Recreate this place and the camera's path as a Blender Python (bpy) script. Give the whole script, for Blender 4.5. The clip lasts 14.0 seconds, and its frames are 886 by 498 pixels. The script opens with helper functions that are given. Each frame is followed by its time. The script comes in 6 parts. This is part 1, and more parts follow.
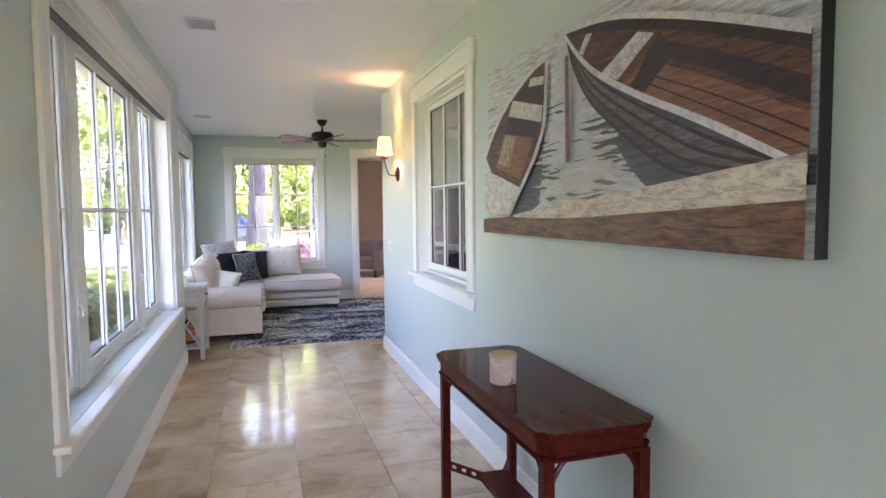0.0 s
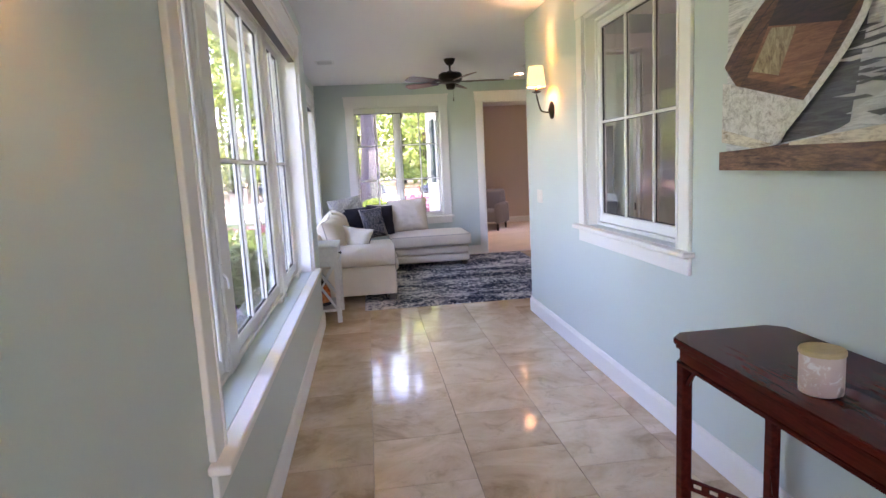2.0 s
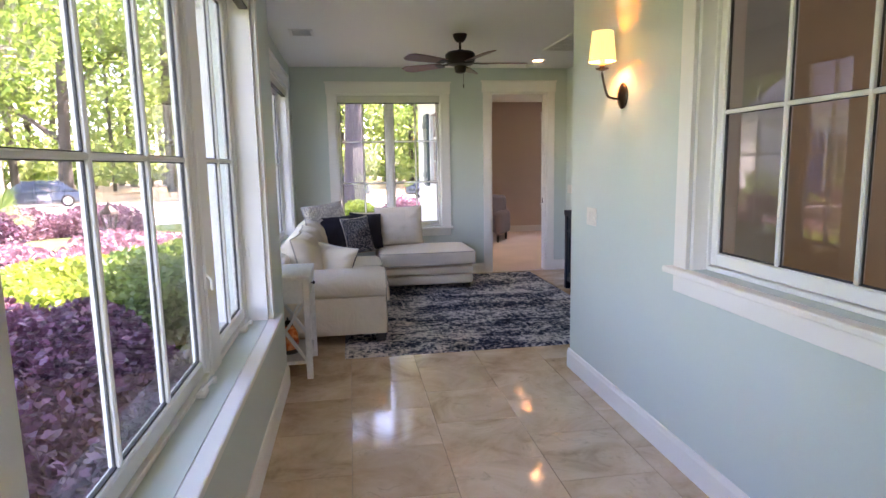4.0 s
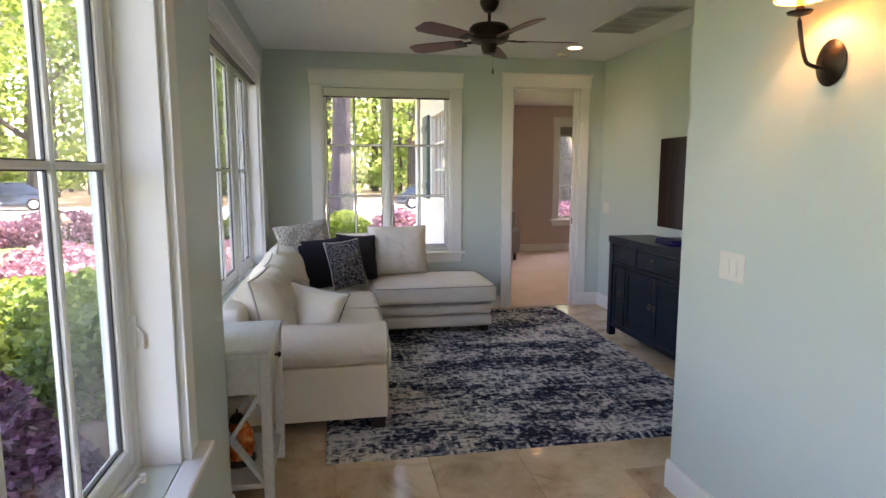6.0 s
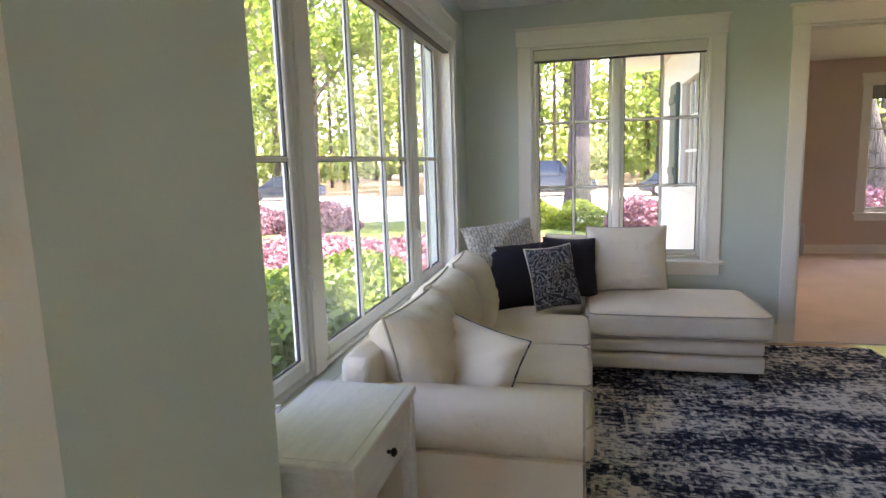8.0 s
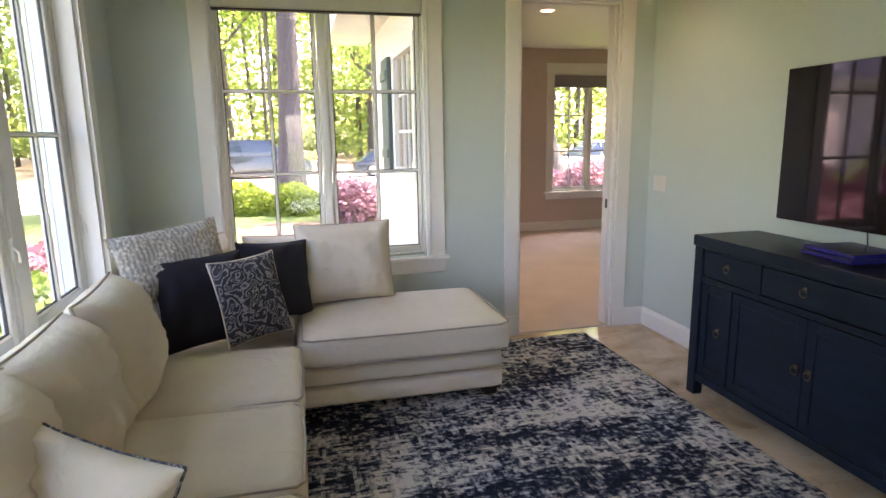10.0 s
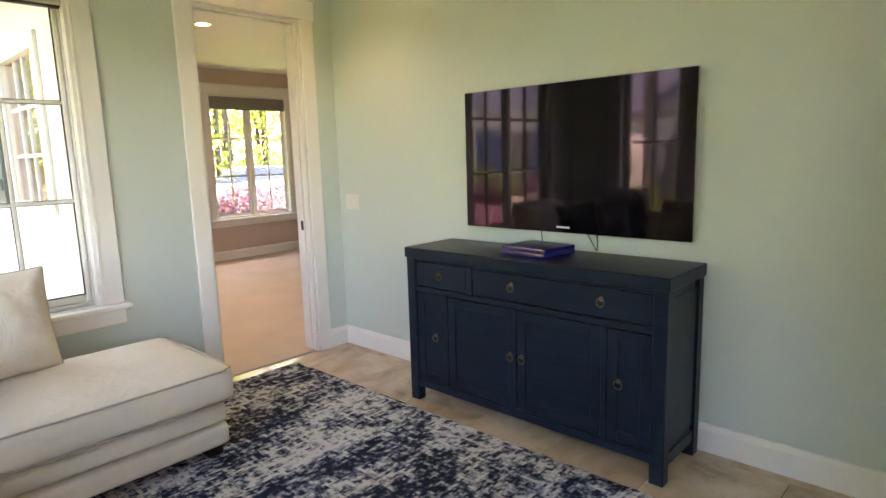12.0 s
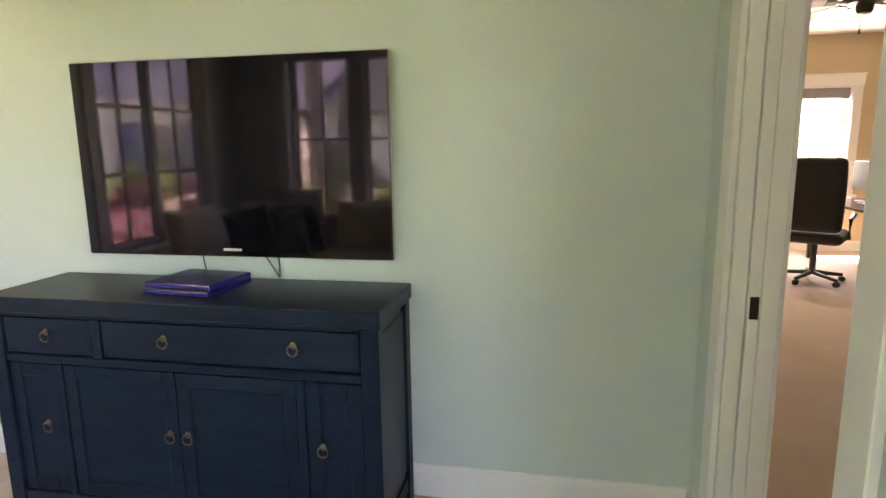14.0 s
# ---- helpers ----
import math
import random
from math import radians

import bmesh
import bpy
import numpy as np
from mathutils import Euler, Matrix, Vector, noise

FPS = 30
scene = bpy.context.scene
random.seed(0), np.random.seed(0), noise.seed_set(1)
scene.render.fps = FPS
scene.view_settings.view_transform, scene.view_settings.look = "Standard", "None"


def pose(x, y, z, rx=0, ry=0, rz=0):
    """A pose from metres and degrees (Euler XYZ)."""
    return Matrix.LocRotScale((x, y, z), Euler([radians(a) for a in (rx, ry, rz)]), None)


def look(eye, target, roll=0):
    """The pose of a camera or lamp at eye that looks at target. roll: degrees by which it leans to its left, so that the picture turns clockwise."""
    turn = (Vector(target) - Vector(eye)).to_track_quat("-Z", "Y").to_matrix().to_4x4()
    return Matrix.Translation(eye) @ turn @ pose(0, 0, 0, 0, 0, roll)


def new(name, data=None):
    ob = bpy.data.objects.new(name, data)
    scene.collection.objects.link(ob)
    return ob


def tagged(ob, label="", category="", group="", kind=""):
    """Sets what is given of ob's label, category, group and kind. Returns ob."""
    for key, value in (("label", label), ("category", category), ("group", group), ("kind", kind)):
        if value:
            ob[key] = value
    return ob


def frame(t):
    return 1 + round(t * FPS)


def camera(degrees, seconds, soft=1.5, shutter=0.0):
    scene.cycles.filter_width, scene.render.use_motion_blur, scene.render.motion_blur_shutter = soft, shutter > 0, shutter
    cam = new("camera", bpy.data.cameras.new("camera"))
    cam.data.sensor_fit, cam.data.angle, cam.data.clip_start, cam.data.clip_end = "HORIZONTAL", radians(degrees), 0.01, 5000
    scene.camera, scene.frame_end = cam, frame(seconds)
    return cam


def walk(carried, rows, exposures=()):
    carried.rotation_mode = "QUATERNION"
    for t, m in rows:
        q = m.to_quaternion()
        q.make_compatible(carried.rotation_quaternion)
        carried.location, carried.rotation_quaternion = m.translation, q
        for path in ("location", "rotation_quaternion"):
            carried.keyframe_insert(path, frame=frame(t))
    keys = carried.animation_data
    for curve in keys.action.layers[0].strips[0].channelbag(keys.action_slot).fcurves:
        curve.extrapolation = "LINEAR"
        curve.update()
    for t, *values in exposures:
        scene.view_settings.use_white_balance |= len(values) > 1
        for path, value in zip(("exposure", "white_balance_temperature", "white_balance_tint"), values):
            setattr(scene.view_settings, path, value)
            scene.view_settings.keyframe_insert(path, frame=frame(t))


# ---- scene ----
cam = camera(74.0, 14.0)
PATH = [
    (0, (0.061, -0.121, 1.5), (0.653, 1.785, 1.369), -0.6),
    (0.5, (0.081, 0.056, 1.477), (0.284, 2.038, 1.296), -0.4),
    (1, (0.033, 0.149, 1.482), (0.061, 2.137, 1.261), -0.4),
    (1.5, (-0.106, 0.363, 1.484), (-0.051, 2.346, 1.226), -1.8),
    (2, (-0.185, 0.675, 1.456), (0.053, 2.64, 1.173), -2.9),
    (2.5, (-0.197, 1.036, 1.469), (0.1, 2.995, 1.191), -2.1),
    (5, (-0.201, 2.983, 1.497), (0.116, 4.937, 1.209), -0.1),
    (5.5, (-0.194, 3.37, 1.506), (0.18, 5.317, 1.243), 0.2),
    (6, (-0.21, 3.725, 1.507), (0.14, 5.677, 1.25), 0.0),
    (6.5, (-0.180, 4.06, 1.495), (-0.292, 6.04, 1.231), -2.7),
    (7, (-0.080, 4.404, 1.488), (-0.628, 6.31, 1.231), -1.8),
    (9.5, (0.095, 5.728, 1.510), (0.237, 7.694, 1.166), -1.2),
    (10, (0.129, 5.979, 1.492), (0.593, 7.888, 1.115), -0.9),
    (10.5, (0.155, 6.183, 1.482), (0.921, 7.997, 1.133), -0.9),
    (11, (0.114, 6.322, 1.452), (1.223, 7.960, 1.157), 0.0),
    (11.5, (-0.010, 6.295, 1.463), (1.310, 7.770, 1.180), -1.0),
    (12, (-0.070, 6.329, 1.456), (1.378, 7.672, 1.139), -1.7),
    (12.5, (-0.005, 6.382, 1.450), (1.523, 7.621, 1.090), -1.1),
    (13, (0.251, 6.453, 1.455), (1.870, 7.573, 1.105), -0.3),
    (13.5, (0.410, 6.543, 1.485), (2.160, 7.450, 1.151), -0.1),
    (14, (0.508, 6.680, 1.466), (2.440, 7.062, 1.114), -0.8),
]
EXPOSURES = [(0.0, 4.52, 6450, 38), (1.5, 4.36, 6600, 41), (2.5, 4.3, 6600, 41), (5.0, 3.8, 7250, 33), (7.0, 3.78, 7400, 31), (9.5, 3.96, 7550, 30), (11.0, 4.31, 7850, 29), (12.5, 4.68, 8350, 26), (14.0, 4.92, 8050, 26)]
walk(cam, [(t, look(eye, target, roll)) for t, eye, target, roll in PATH], EXPOSURES)

# ---- light ----
SUN_ELEVATION, SUN_AZIMUTH = 62.0, 62.0
world = bpy.data.worlds.new("sky")
scene.world = world
world.use_nodes = True
wn = world.node_tree
sky = wn.nodes.new("ShaderNodeTexSky")
sky.sky_type = "NISHITA"
sky.sun_disc = False
sky.sun_elevation = radians(SUN_ELEVATION)
sky.sun_rotation = radians(SUN_AZIMUTH)
sky.air_density, sky.dust_density, sky.ozone_density = 1.0, 1.5, 1.0
wn.nodes["Background"].inputs["Strength"].default_value = 0.15
wn.links.new(sky.outputs["Color"], wn.nodes["Background"].inputs["Color"])
sun_data = bpy.data.lights.new("sun", "SUN")
sun_data.energy, sun_data.angle, sun_data.color = 3.6, radians(0.5), (1.0, 0.95, 0.87)
sun = new("sun", sun_data)
_a, _e = radians(SUN_AZIMUTH), radians(SUN_ELEVATION)
SUN_DIR = Vector((math.sin(_a) * math.cos(_e), math.cos(_a) * math.cos(_e), math.sin(_e)))
sun.matrix_world = look(SUN_DIR * 60, (0, 0, 0))


def bulb(x, y, z, watts, radius, colour=(1.0, 0.62, 0.3)):
    data = bpy.data.lights.new("bulb", "POINT")
    data.energy, data.shadow_soft_size, data.color = watts, radius, colour
    ob = new("bulb", data)
    ob.location = (x, y, z)
    return ob


def downlight(x, y, z, watts):
    data = bpy.data.lights.new("downlight_lamp", "SPOT")
    data.energy, data.shadow_soft_size, data.color = watts, 0.05, (1.0, 0.84, 0.68)
    data.spot_size, data.spot_blend = radians(120), 0.8
    ob = new("downlight_lamp", data)
    ob.location = (x, y, z)
    return ob


def opening_light(name, m, w, h, watts, colour):
    """An area lamp that stands in for the sky's light in an opening to the outside."""
    data = bpy.data.lights.new(name, "AREA")
    data.shape, data.size, data.size_y, data.energy, data.color = "RECTANGLE", w, h, watts, colour
    ob = new(name, data)
    ob.matrix_world = m
    return ob


# added fill lamp in an invented opening behind the camera, to brighten the hall
opening_light("added_entry_fill", look((0.325, -2.3, 1.05), (0.325, 5.0, 1.05)), 0.82, 2.06, 0.3, (0.93, 0.97, 1.0))
opening_light("office_daylight", look((9.12, 3.46, 1.43), (5.0, 3.46, 1.3)), 0.75, 1.3, 4, (1.0, 0.99, 0.96))


# ---- materials ----
def nodes_of(name):
    m = bpy.data.materials.new(name)
    m.use_nodes = True
    t = m.node_tree
    return m, t, t.nodes["Principled BSDF"]


def add(t, kind, **values):
    n = t.nodes.new(kind)
    for k, v in values.items():
        n.inputs[k.replace("_", " ")].default_value = v
    return n


def coords(t, scale=(1, 1, 1), space="Object"):
    c = t.nodes.new("ShaderNodeTexCoord")
    mp = t.nodes.new("ShaderNodeMapping")
    mp.inputs["Scale"].default_value = scale
    t.links.new(c.outputs[space], mp.inputs["Vector"])
    return mp.outputs["Vector"]


def ramp(t, fac, stops):
    r = t.nodes.new("ShaderNodeValToRGB")
    e = r.color_ramp.elements
    while len(e) < len(stops):
        e.new(0.5)
    for i, (p, c) in enumerate(stops):
        e[i].position = p
        e[i].color = (*c, 1) if len(c) == 3 else c
    t.links.new(fac, r.inputs["Fac"])
    return r.outputs["Color"]


def mix(t, fac, a, b, blend="MIX"):
    m = t.nodes.new("ShaderNodeMix")
    m.data_type, m.blend_type = "RGBA", blend
    for v, i in ((fac, 0), (a, 6), (b, 7)):
        if hasattr(v, "is_output"):
            t.links.new(v, m.inputs[i])
        else:
            m.inputs[i].default_value = v if i == 0 else (*v, 1)
    return m.outputs[2]


def math_node(t, op, a, b=0.5):
    m = t.nodes.new("ShaderNodeMath")
    m.operation = op
    for v, i in ((a, 0), (b, 1)):
        if hasattr(v, "is_output"):
            t.links.new(v, m.inputs[i])
        else:
            m.inputs[i].default_value = v
    return m.outputs[0]


def noise_tex(t, vec, scale, detail=4.0, rough=0.55, distortion=0.0):
    n = add(t, "ShaderNodeTexNoise", Scale=scale, Detail=detail, Roughness=rough, Distortion=distortion)
    t.links.new(vec, n.inputs["Vector"])
    return n.outputs["Fac"]


def bump(t, bsdf, height, strength=0.3, distance=0.01):
    b = add(t, "ShaderNodeBump", Strength=strength, Distance=distance)
    t.links.new(height, b.inputs["Height"])
    t.links.new(b.outputs["Normal"], bsdf.inputs["Normal"])


def surface(name, colour, rough=0.5, metal=0.0, vary=0.06, grain=60.0, blotch=1.5, relief=0.08, depth=0.002, stretch=(1, 1, 1), space="Object", spec=0.5, creases=0.0):
    """A paint, plastic, metal or cloth: colour broken at two scales, and a fine relief."""
    m, t, p = nodes_of(name)
    v = coords(t, stretch, space)
    big, small = noise_tex(t, v, blotch), noise_tex(t, v, grain, 3.0)
    lo = tuple(c * (1 - vary) for c in colour)
    hi = tuple(min(1.0, c * (1 + vary)) for c in colour)
    col = ramp(t, big, [(0.3, lo), (0.7, hi)])
    col = mix(t, 0.35, col, ramp(t, small, [(0.3, lo), (0.7, hi)]))
    t.links.new(col, p.inputs["Base Color"])
    p.inputs["Metallic"].default_value = metal
    p.inputs["Specular IOR Level"].default_value = spec
    r = t.nodes.new("ShaderNodeMapRange")
    r.inputs["To Min"].default_value, r.inputs["To Max"].default_value = max(0.02, rough - 0.06), min(1, rough + 0.06)
    t.links.new(big, r.inputs["Value"])
    t.links.new(r.outputs["Result"], p.inputs["Roughness"])
    if creases:
        folds = noise_tex(t, coords(t, (1.0, 1.0, 1.0)), 5.5, 3.0, 0.55, 1.4)
        b = add(t, "ShaderNodeBump", Strength=creases, Distance=0.03)
        t.links.new(folds, b.inputs["Height"])
        c = add(t, "ShaderNodeBump", Strength=relief, Distance=depth)
        t.links.new(small, c.inputs["Height"])
        t.links.new(b.outputs["Normal"], c.inputs["Normal"])
        t.links.new(c.outputs["Normal"], p.inputs["Normal"])
    else:
        bump(t, p, small, relief, depth)
    return m


def wood(name, dark, light, rough=0.3, scale=1.0, axis=(1, 12, 12), relief=0.06):
    m, t, p = nodes_of(name)
    v = coords(t, tuple(a * scale for a in axis))
    g = noise_tex(t, v, 3.0, 6.0, 0.65, 0.6)
    f = noise_tex(t, v, 22.0, 3.0)
    col = ramp(t, g, [(0.3, dark), (0.7, light)])
    col = mix(t, 0.25, col, ramp(t, f, [(0.35, dark), (0.65, light)]))
    t.links.new(col, p.inputs["Base Color"])
    p.inputs["Roughness"].default_value = rough
    bump(t, p, f, relief, 0.001)
    return m


def clear_glass(name, tint=(1, 1, 1), gloss=1.0):
    m = bpy.data.materials.new(name)
    m.use_nodes = True
    t = m.node_tree
    t.nodes.clear()
    out = t.nodes.new("ShaderNodeOutputMaterial")
    a = add(t, "ShaderNodeBsdfTransparent", Color=(*tint, 1))
    b = add(t, "ShaderNodeBsdfGlossy", Roughness=0.005)
    f = add(t, "ShaderNodeLayerWeight", Blend=0.5)
    steep = math_node(t, "POWER", f.outputs["Facing"], 4.5)
    x = t.nodes.new("ShaderNodeMixShader")
    t.links.new(math_node(t, "MULTIPLY", math_node(t, "ADD", math_node(t, "MULTIPLY", steep, 0.9), 0.035), gloss), x.inputs[0])
    t.links.new(a.outputs[0], x.inputs[1])
    t.links.new(b.outputs[0], x.inputs[2])
    t.links.new(x.outputs[0], out.inputs["Surface"])
    return m


WALL = surface("pale_sage_wall_paint", (0.56, 0.63, 0.585), 0.42, vary=0.03, grain=220, blotch=0.8, relief=0.1, depth=0.001)
CEIL = surface("white_ceiling_paint", (0.88, 0.87, 0.85), 0.6, vary=0.02, grain=200, blotch=0.7, relief=0.08, depth=0.001)
TRIM = surface("white_trim_gloss_paint", (0.82, 0.8, 0.755), 0.42, vary=0.008, grain=90, blotch=1.0, relief=0.015, depth=0.0006, spec=0.4)
SASH = surface("white_window_sash_paint", (0.8, 0.79, 0.75), 0.42, vary=0.01, grain=120, blotch=1.5, relief=0.015, depth=0.0006, spec=0.4)
BEIGE = surface("warm_beige_wall_paint", (0.62, 0.5, 0.425), 0.5, vary=0.03, grain=200, blotch=0.8, relief=0.08, depth=0.001)
TAN = surface("tan_wall_paint", (0.55, 0.43, 0.27), 0.5, vary=0.03, grain=200, blotch=0.8, relief=0.08, depth=0.001)
CARPET = surface("cream_carpet_pile", (0.68, 0.57, 0.5), 0.95, vary=0.1, grain=260, blotch=2.5, relief=0.6, depth=0.006)
GLASS = clear_glass("window_glass")
BRONZE = surface("dark_bronze_metal", (0.035, 0.024, 0.018), 0.38, 0.7, vary=0.25, grain=80, blotch=12)
CHROME = surface("brushed_chrome", (0.6, 0.6, 0.6), 0.25, 1.0)
WHITE_PLASTIC = surface("ivory_plastic", (0.74, 0.71, 0.64), 0.35, vary=0.02)
BLACK_PLASTIC = surface("black_plastic", (0.012, 0.012, 0.013), 0.35, vary=0.15)


def travertine():
    m, t, p = nodes_of("honed_travertine_tile")
    c = t.nodes.new("ShaderNodeTexCoord")
    info = t.nodes.new("ShaderNodeObjectInfo")
    shift = t.nodes.new("ShaderNodeVectorMath")
    shift.operation = "MULTIPLY_ADD"
    t.links.new(info.outputs["Random"], shift.inputs[0])
    shift.inputs[1].default_value = (31.0, 17.0, 5.0)
    t.links.new(c.outputs["Object"], shift.inputs[2])
    v = shift.outputs[0]
    cloud = noise_tex(t, v, 2.6, 8.0, 0.62, 0.9)
    vein = noise_tex(t, v, 7.0, 6.0, 0.7, 1.6)
    pit = noise_tex(t, v, 90.0, 2.0)
    base = ramp(t, cloud, [(0.28, (0.34, 0.235, 0.14)), (0.42, (0.56, 0.415, 0.275)), (0.6, (0.68, 0.525, 0.375)), (0.78, (0.74, 0.61, 0.465))])
    base = mix(t, ramp(t, vein, [(0.57, (0, 0, 0)), (0.75, (0.55, 0.55, 0.55))]), base, (0.27, 0.21, 0.135))
    tone = ramp(t, info.outputs["Random"], [(0.0, (0.9, 0.87, 0.84)), (0.5, (1, 1, 1)), (1.0, (1.06, 1.06, 1.06))])
    base = mix(t, 1.0, base, tone, "MULTIPLY")
    t.links.new(base, p.inputs["Base Color"])
    t.links.new(ramp(t, vein, [(0.3, (0.06, 0.06, 0.06)), (0.8, (0.2, 0.2, 0.2))]), p.inputs["Roughness"])
    bump(t, p, pit, 0.05, 0.001)
    return m


TILE = travertine()
GROUT = surface("sand_grout", (0.44, 0.36, 0.28), 0.8, vary=0.1)


# ---- building blocks ----
def box(bm, x0, x1, y0, y1, z0, z1, bevel=0.0, segments=1):
    r = bmesh.ops.create_cube(bm, size=1.0, matrix=Matrix.Translation(((x0 + x1) / 2, (y0 + y1) / 2, (z0 + z1) / 2)) @ Matrix.Diagonal((abs(x1 - x0), abs(y1 - y0), abs(z1 - z0), 1)))
    if bevel > 0:
        edges = {e for v in r["verts"] for e in v.link_edges}
        bmesh.ops.bevel(bm, geom=list(edges), offset=bevel, segments=segments, affect="EDGES", profile=0.5)
    return r["verts"]


def tube(bm, p, q, r1, r2=None, n=16):
    p, q = Vector(p), Vector(q)
    d = q - p
    m = Matrix.Translation((p + q) / 2) @ d.to_track_quat("Z", "Y").to_matrix().to_4x4()
    return bmesh.ops.create_cone(bm, cap_ends=True, segments=n, radius1=r1, radius2=r1 if r2 is None else r2, depth=d.length, matrix=m)["verts"]


def lathe(bm, profile, n=32, centre=(0, 0, 0)):
    """Turns (radius, height) pairs about the z axis."""
    cx, cy, cz = centre
    rings = [[bm.verts.new((cx + r * math.cos(2 * math.pi * i / n), cy + r * math.sin(2 * math.pi * i / n), cz + z)) for i in range(n)] for r, z in profile]
    for a, b in zip(rings, rings[1:]):
        for i in range(n):
            bm.faces.new((a[i], a[(i + 1) % n], b[(i + 1) % n], b[i]))
    if profile[0][0] > 1e-5:
        bm.faces.new(list(reversed(rings[0])))
    if profile[-1][0] > 1e-5:
        bm.faces.new(rings[-1])


def sweep(bm, points, r, n=8):
    """A round bar along points."""
    points = [Vector(p) for p in points]
    rings = []
    for i, p in enumerate(points):
        d = (points[min(i + 1, len(points) - 1)] - points[max(i - 1, 0)]).normalized()
        q = d.to_track_quat("Z", "Y")
        rr = r[i] if isinstance(r, (list, tuple)) else r
        rings.append([bm.verts.new(p + q @ Vector((rr * math.cos(2 * math.pi * k / n), rr * math.sin(2 * math.pi * k / n), 0))) for k in range(n)])
    for a, b in zip(rings, rings[1:]):
        for k in range(n):
            bm.faces.new((a[k], a[(k + 1) % n], b[(k + 1) % n], b[k]))
    bm.faces.new(list(reversed(rings[0])))
    bm.faces.new(rings[-1])


def mesh_of(name, bm, material, smooth=False):
    bmesh.ops.recalc_face_normals(bm, faces=bm.faces[:])
    me = bpy.data.meshes.new(name)
    bm.to_mesh(me)
    bm.free()
    for m in material if isinstance(material, (list, tuple)) else [material]:
        me.materials.append(m)
    if smooth:
        me.shade_smooth()
        me.set_sharp_from_angle(angle=radians(35))
    return me


def part(name, bm, material, parent, label="", smooth=False):
    """Links a bmesh as one mesh object under a thing or a part."""
    ob = new(name, mesh_of(name, bm, material, smooth))
    if parent:
        ob.parent = parent
    return tagged(ob, label)


def thing(name, label, category, at=None, group="", kind=""):
    ob = new(name)
    ob.empty_display_size = 0.1
    if at is not None:
        ob.matrix_basis = at
    return tagged(ob, label, category, group, kind)


def solid(name, bm, material, label, category, kind="", at=None, group="", smooth=False):
    ob = part(name, bm, material, None, smooth=smooth)
    if at is not None:
        ob.matrix_basis = at
    return tagged(ob, label, category, group, kind)


def bx(x0, x1, y0, y1, z0, z1, bevel=0.0, segments=1):
    bm = bmesh.new()
    box(bm, x0, x1, y0, y1, z0, z1, bevel, segments)
    return bm


# ---- the plan ----
H = 2.73
HALL_L, HALL_R, ROOM_L, ROOM_R = -0.685, 1.335, -0.91, 2.73
HALL_Y0, STEP_Y, ROOM_S, ROOM_N = -2.2, 6.22, 6.16, 9.99
OUT_L = -1.12
CARPET_Y, CARPET_N, CARPET_W, CARPET_E = 10.14, 14.55, 1.5, 6.4
OFFICE_W, OFFICE_E, OFFICE_S = 1.48, 9.0, 1.2


def wall(name, axis, face, back, a0, a1, z0, z1, holes, material, label):
    """A wall along x or y from a0 to a1, between face and back, with rectangular holes (from, to, low, high)."""
    bm = bmesh.new()
    cuts = sorted({a0, a1, *[h[0] for h in holes], *[h[1] for h in holes]})
    for u0, u1 in zip(cuts, cuts[1:]):
        mid = (u0 + u1) / 2
        spans, low = [], z0
        for h in sorted((h for h in holes if h[0] < mid < h[1]), key=lambda h: h[2]):
            if h[2] > low:
                spans.append((low, h[2]))
            low = h[3]
        if low < z1:
            spans.append((low, z1))
        for b0, b1 in spans:
            if axis == "y":
                box(bm, min(face, back), max(face, back), u0, u1, b0, b1)
            else:
                box(bm, u0, u1, min(face, back), max(face, back), b0, b1)
    bmesh.ops.remove_doubles(bm, verts=bm.verts[:], dist=0.0001)
    return solid(name, bm, material, label, "wall", "structure")


WIN_TOP = 2.40
HALL_WIN = (2.425, 5.51, 0.65, WIN_TOP)
ROOM_WIN = (6.39, 9.43, 0.66, WIN_TOP)
FAR_WIN = (-0.36, 1.01, 0.66, WIN_TOP)
INNER_WIN = (3.40, 4.67, 0.985, WIN_TOP)
DOOR_N = (1.67, 2.45, 0.0, 2.42)
DOOR_S = (1.60, 2.40, 0.0, 2.42)
CARPET_WIN = (3.98, 5.25, 0.61, 2.40)
OFFICE_WIN = (3.06, 3.86, 0.75, 2.12)
WING_WIN = (11.75, 12.85, 1.15, 2.35)

wall("wall_hall_west", "y", HALL_L, HALL_L - 0.2, HALL_Y0, STEP_Y, -0.4, H, [HALL_WIN], WALL, "pale sage painted wall with a wide window")
wall("wall_room_west", "y", ROOM_L, OUT_L - 0.0, STEP_Y, ROOM_N + 0.15, -0.4, H, [ROOM_WIN], WALL, "pale sage painted wall behind the sofa")
wall("wall_room_north", "x", ROOM_N, ROOM_N + 0.15, ROOM_L, ROOM_R, -0.4, H, [FAR_WIN, DOOR_N], WALL, "pale sage painted wall with window and doorway")
wall("wall_room_east", "y", ROOM_R, ROOM_R + 0.15, ROOM_S - 0.14, ROOM_N + 0.15, -0.1, H, [], WALL, "pale sage painted wall behind the television")
wall("wall_room_south", "x", ROOM_S, ROOM_S - 0.14, HALL_R, ROOM_R, -0.1, H, [DOOR_S], WALL, "pale sage painted wall with office doorway")
wall("wall_hall_east", "y", HALL_R, OFFICE_W, HALL_Y0, ROOM_S - 0.14, -0.1, H, [INNER_WIN], WALL, "pale sage painted wall with a picture and an inner window")
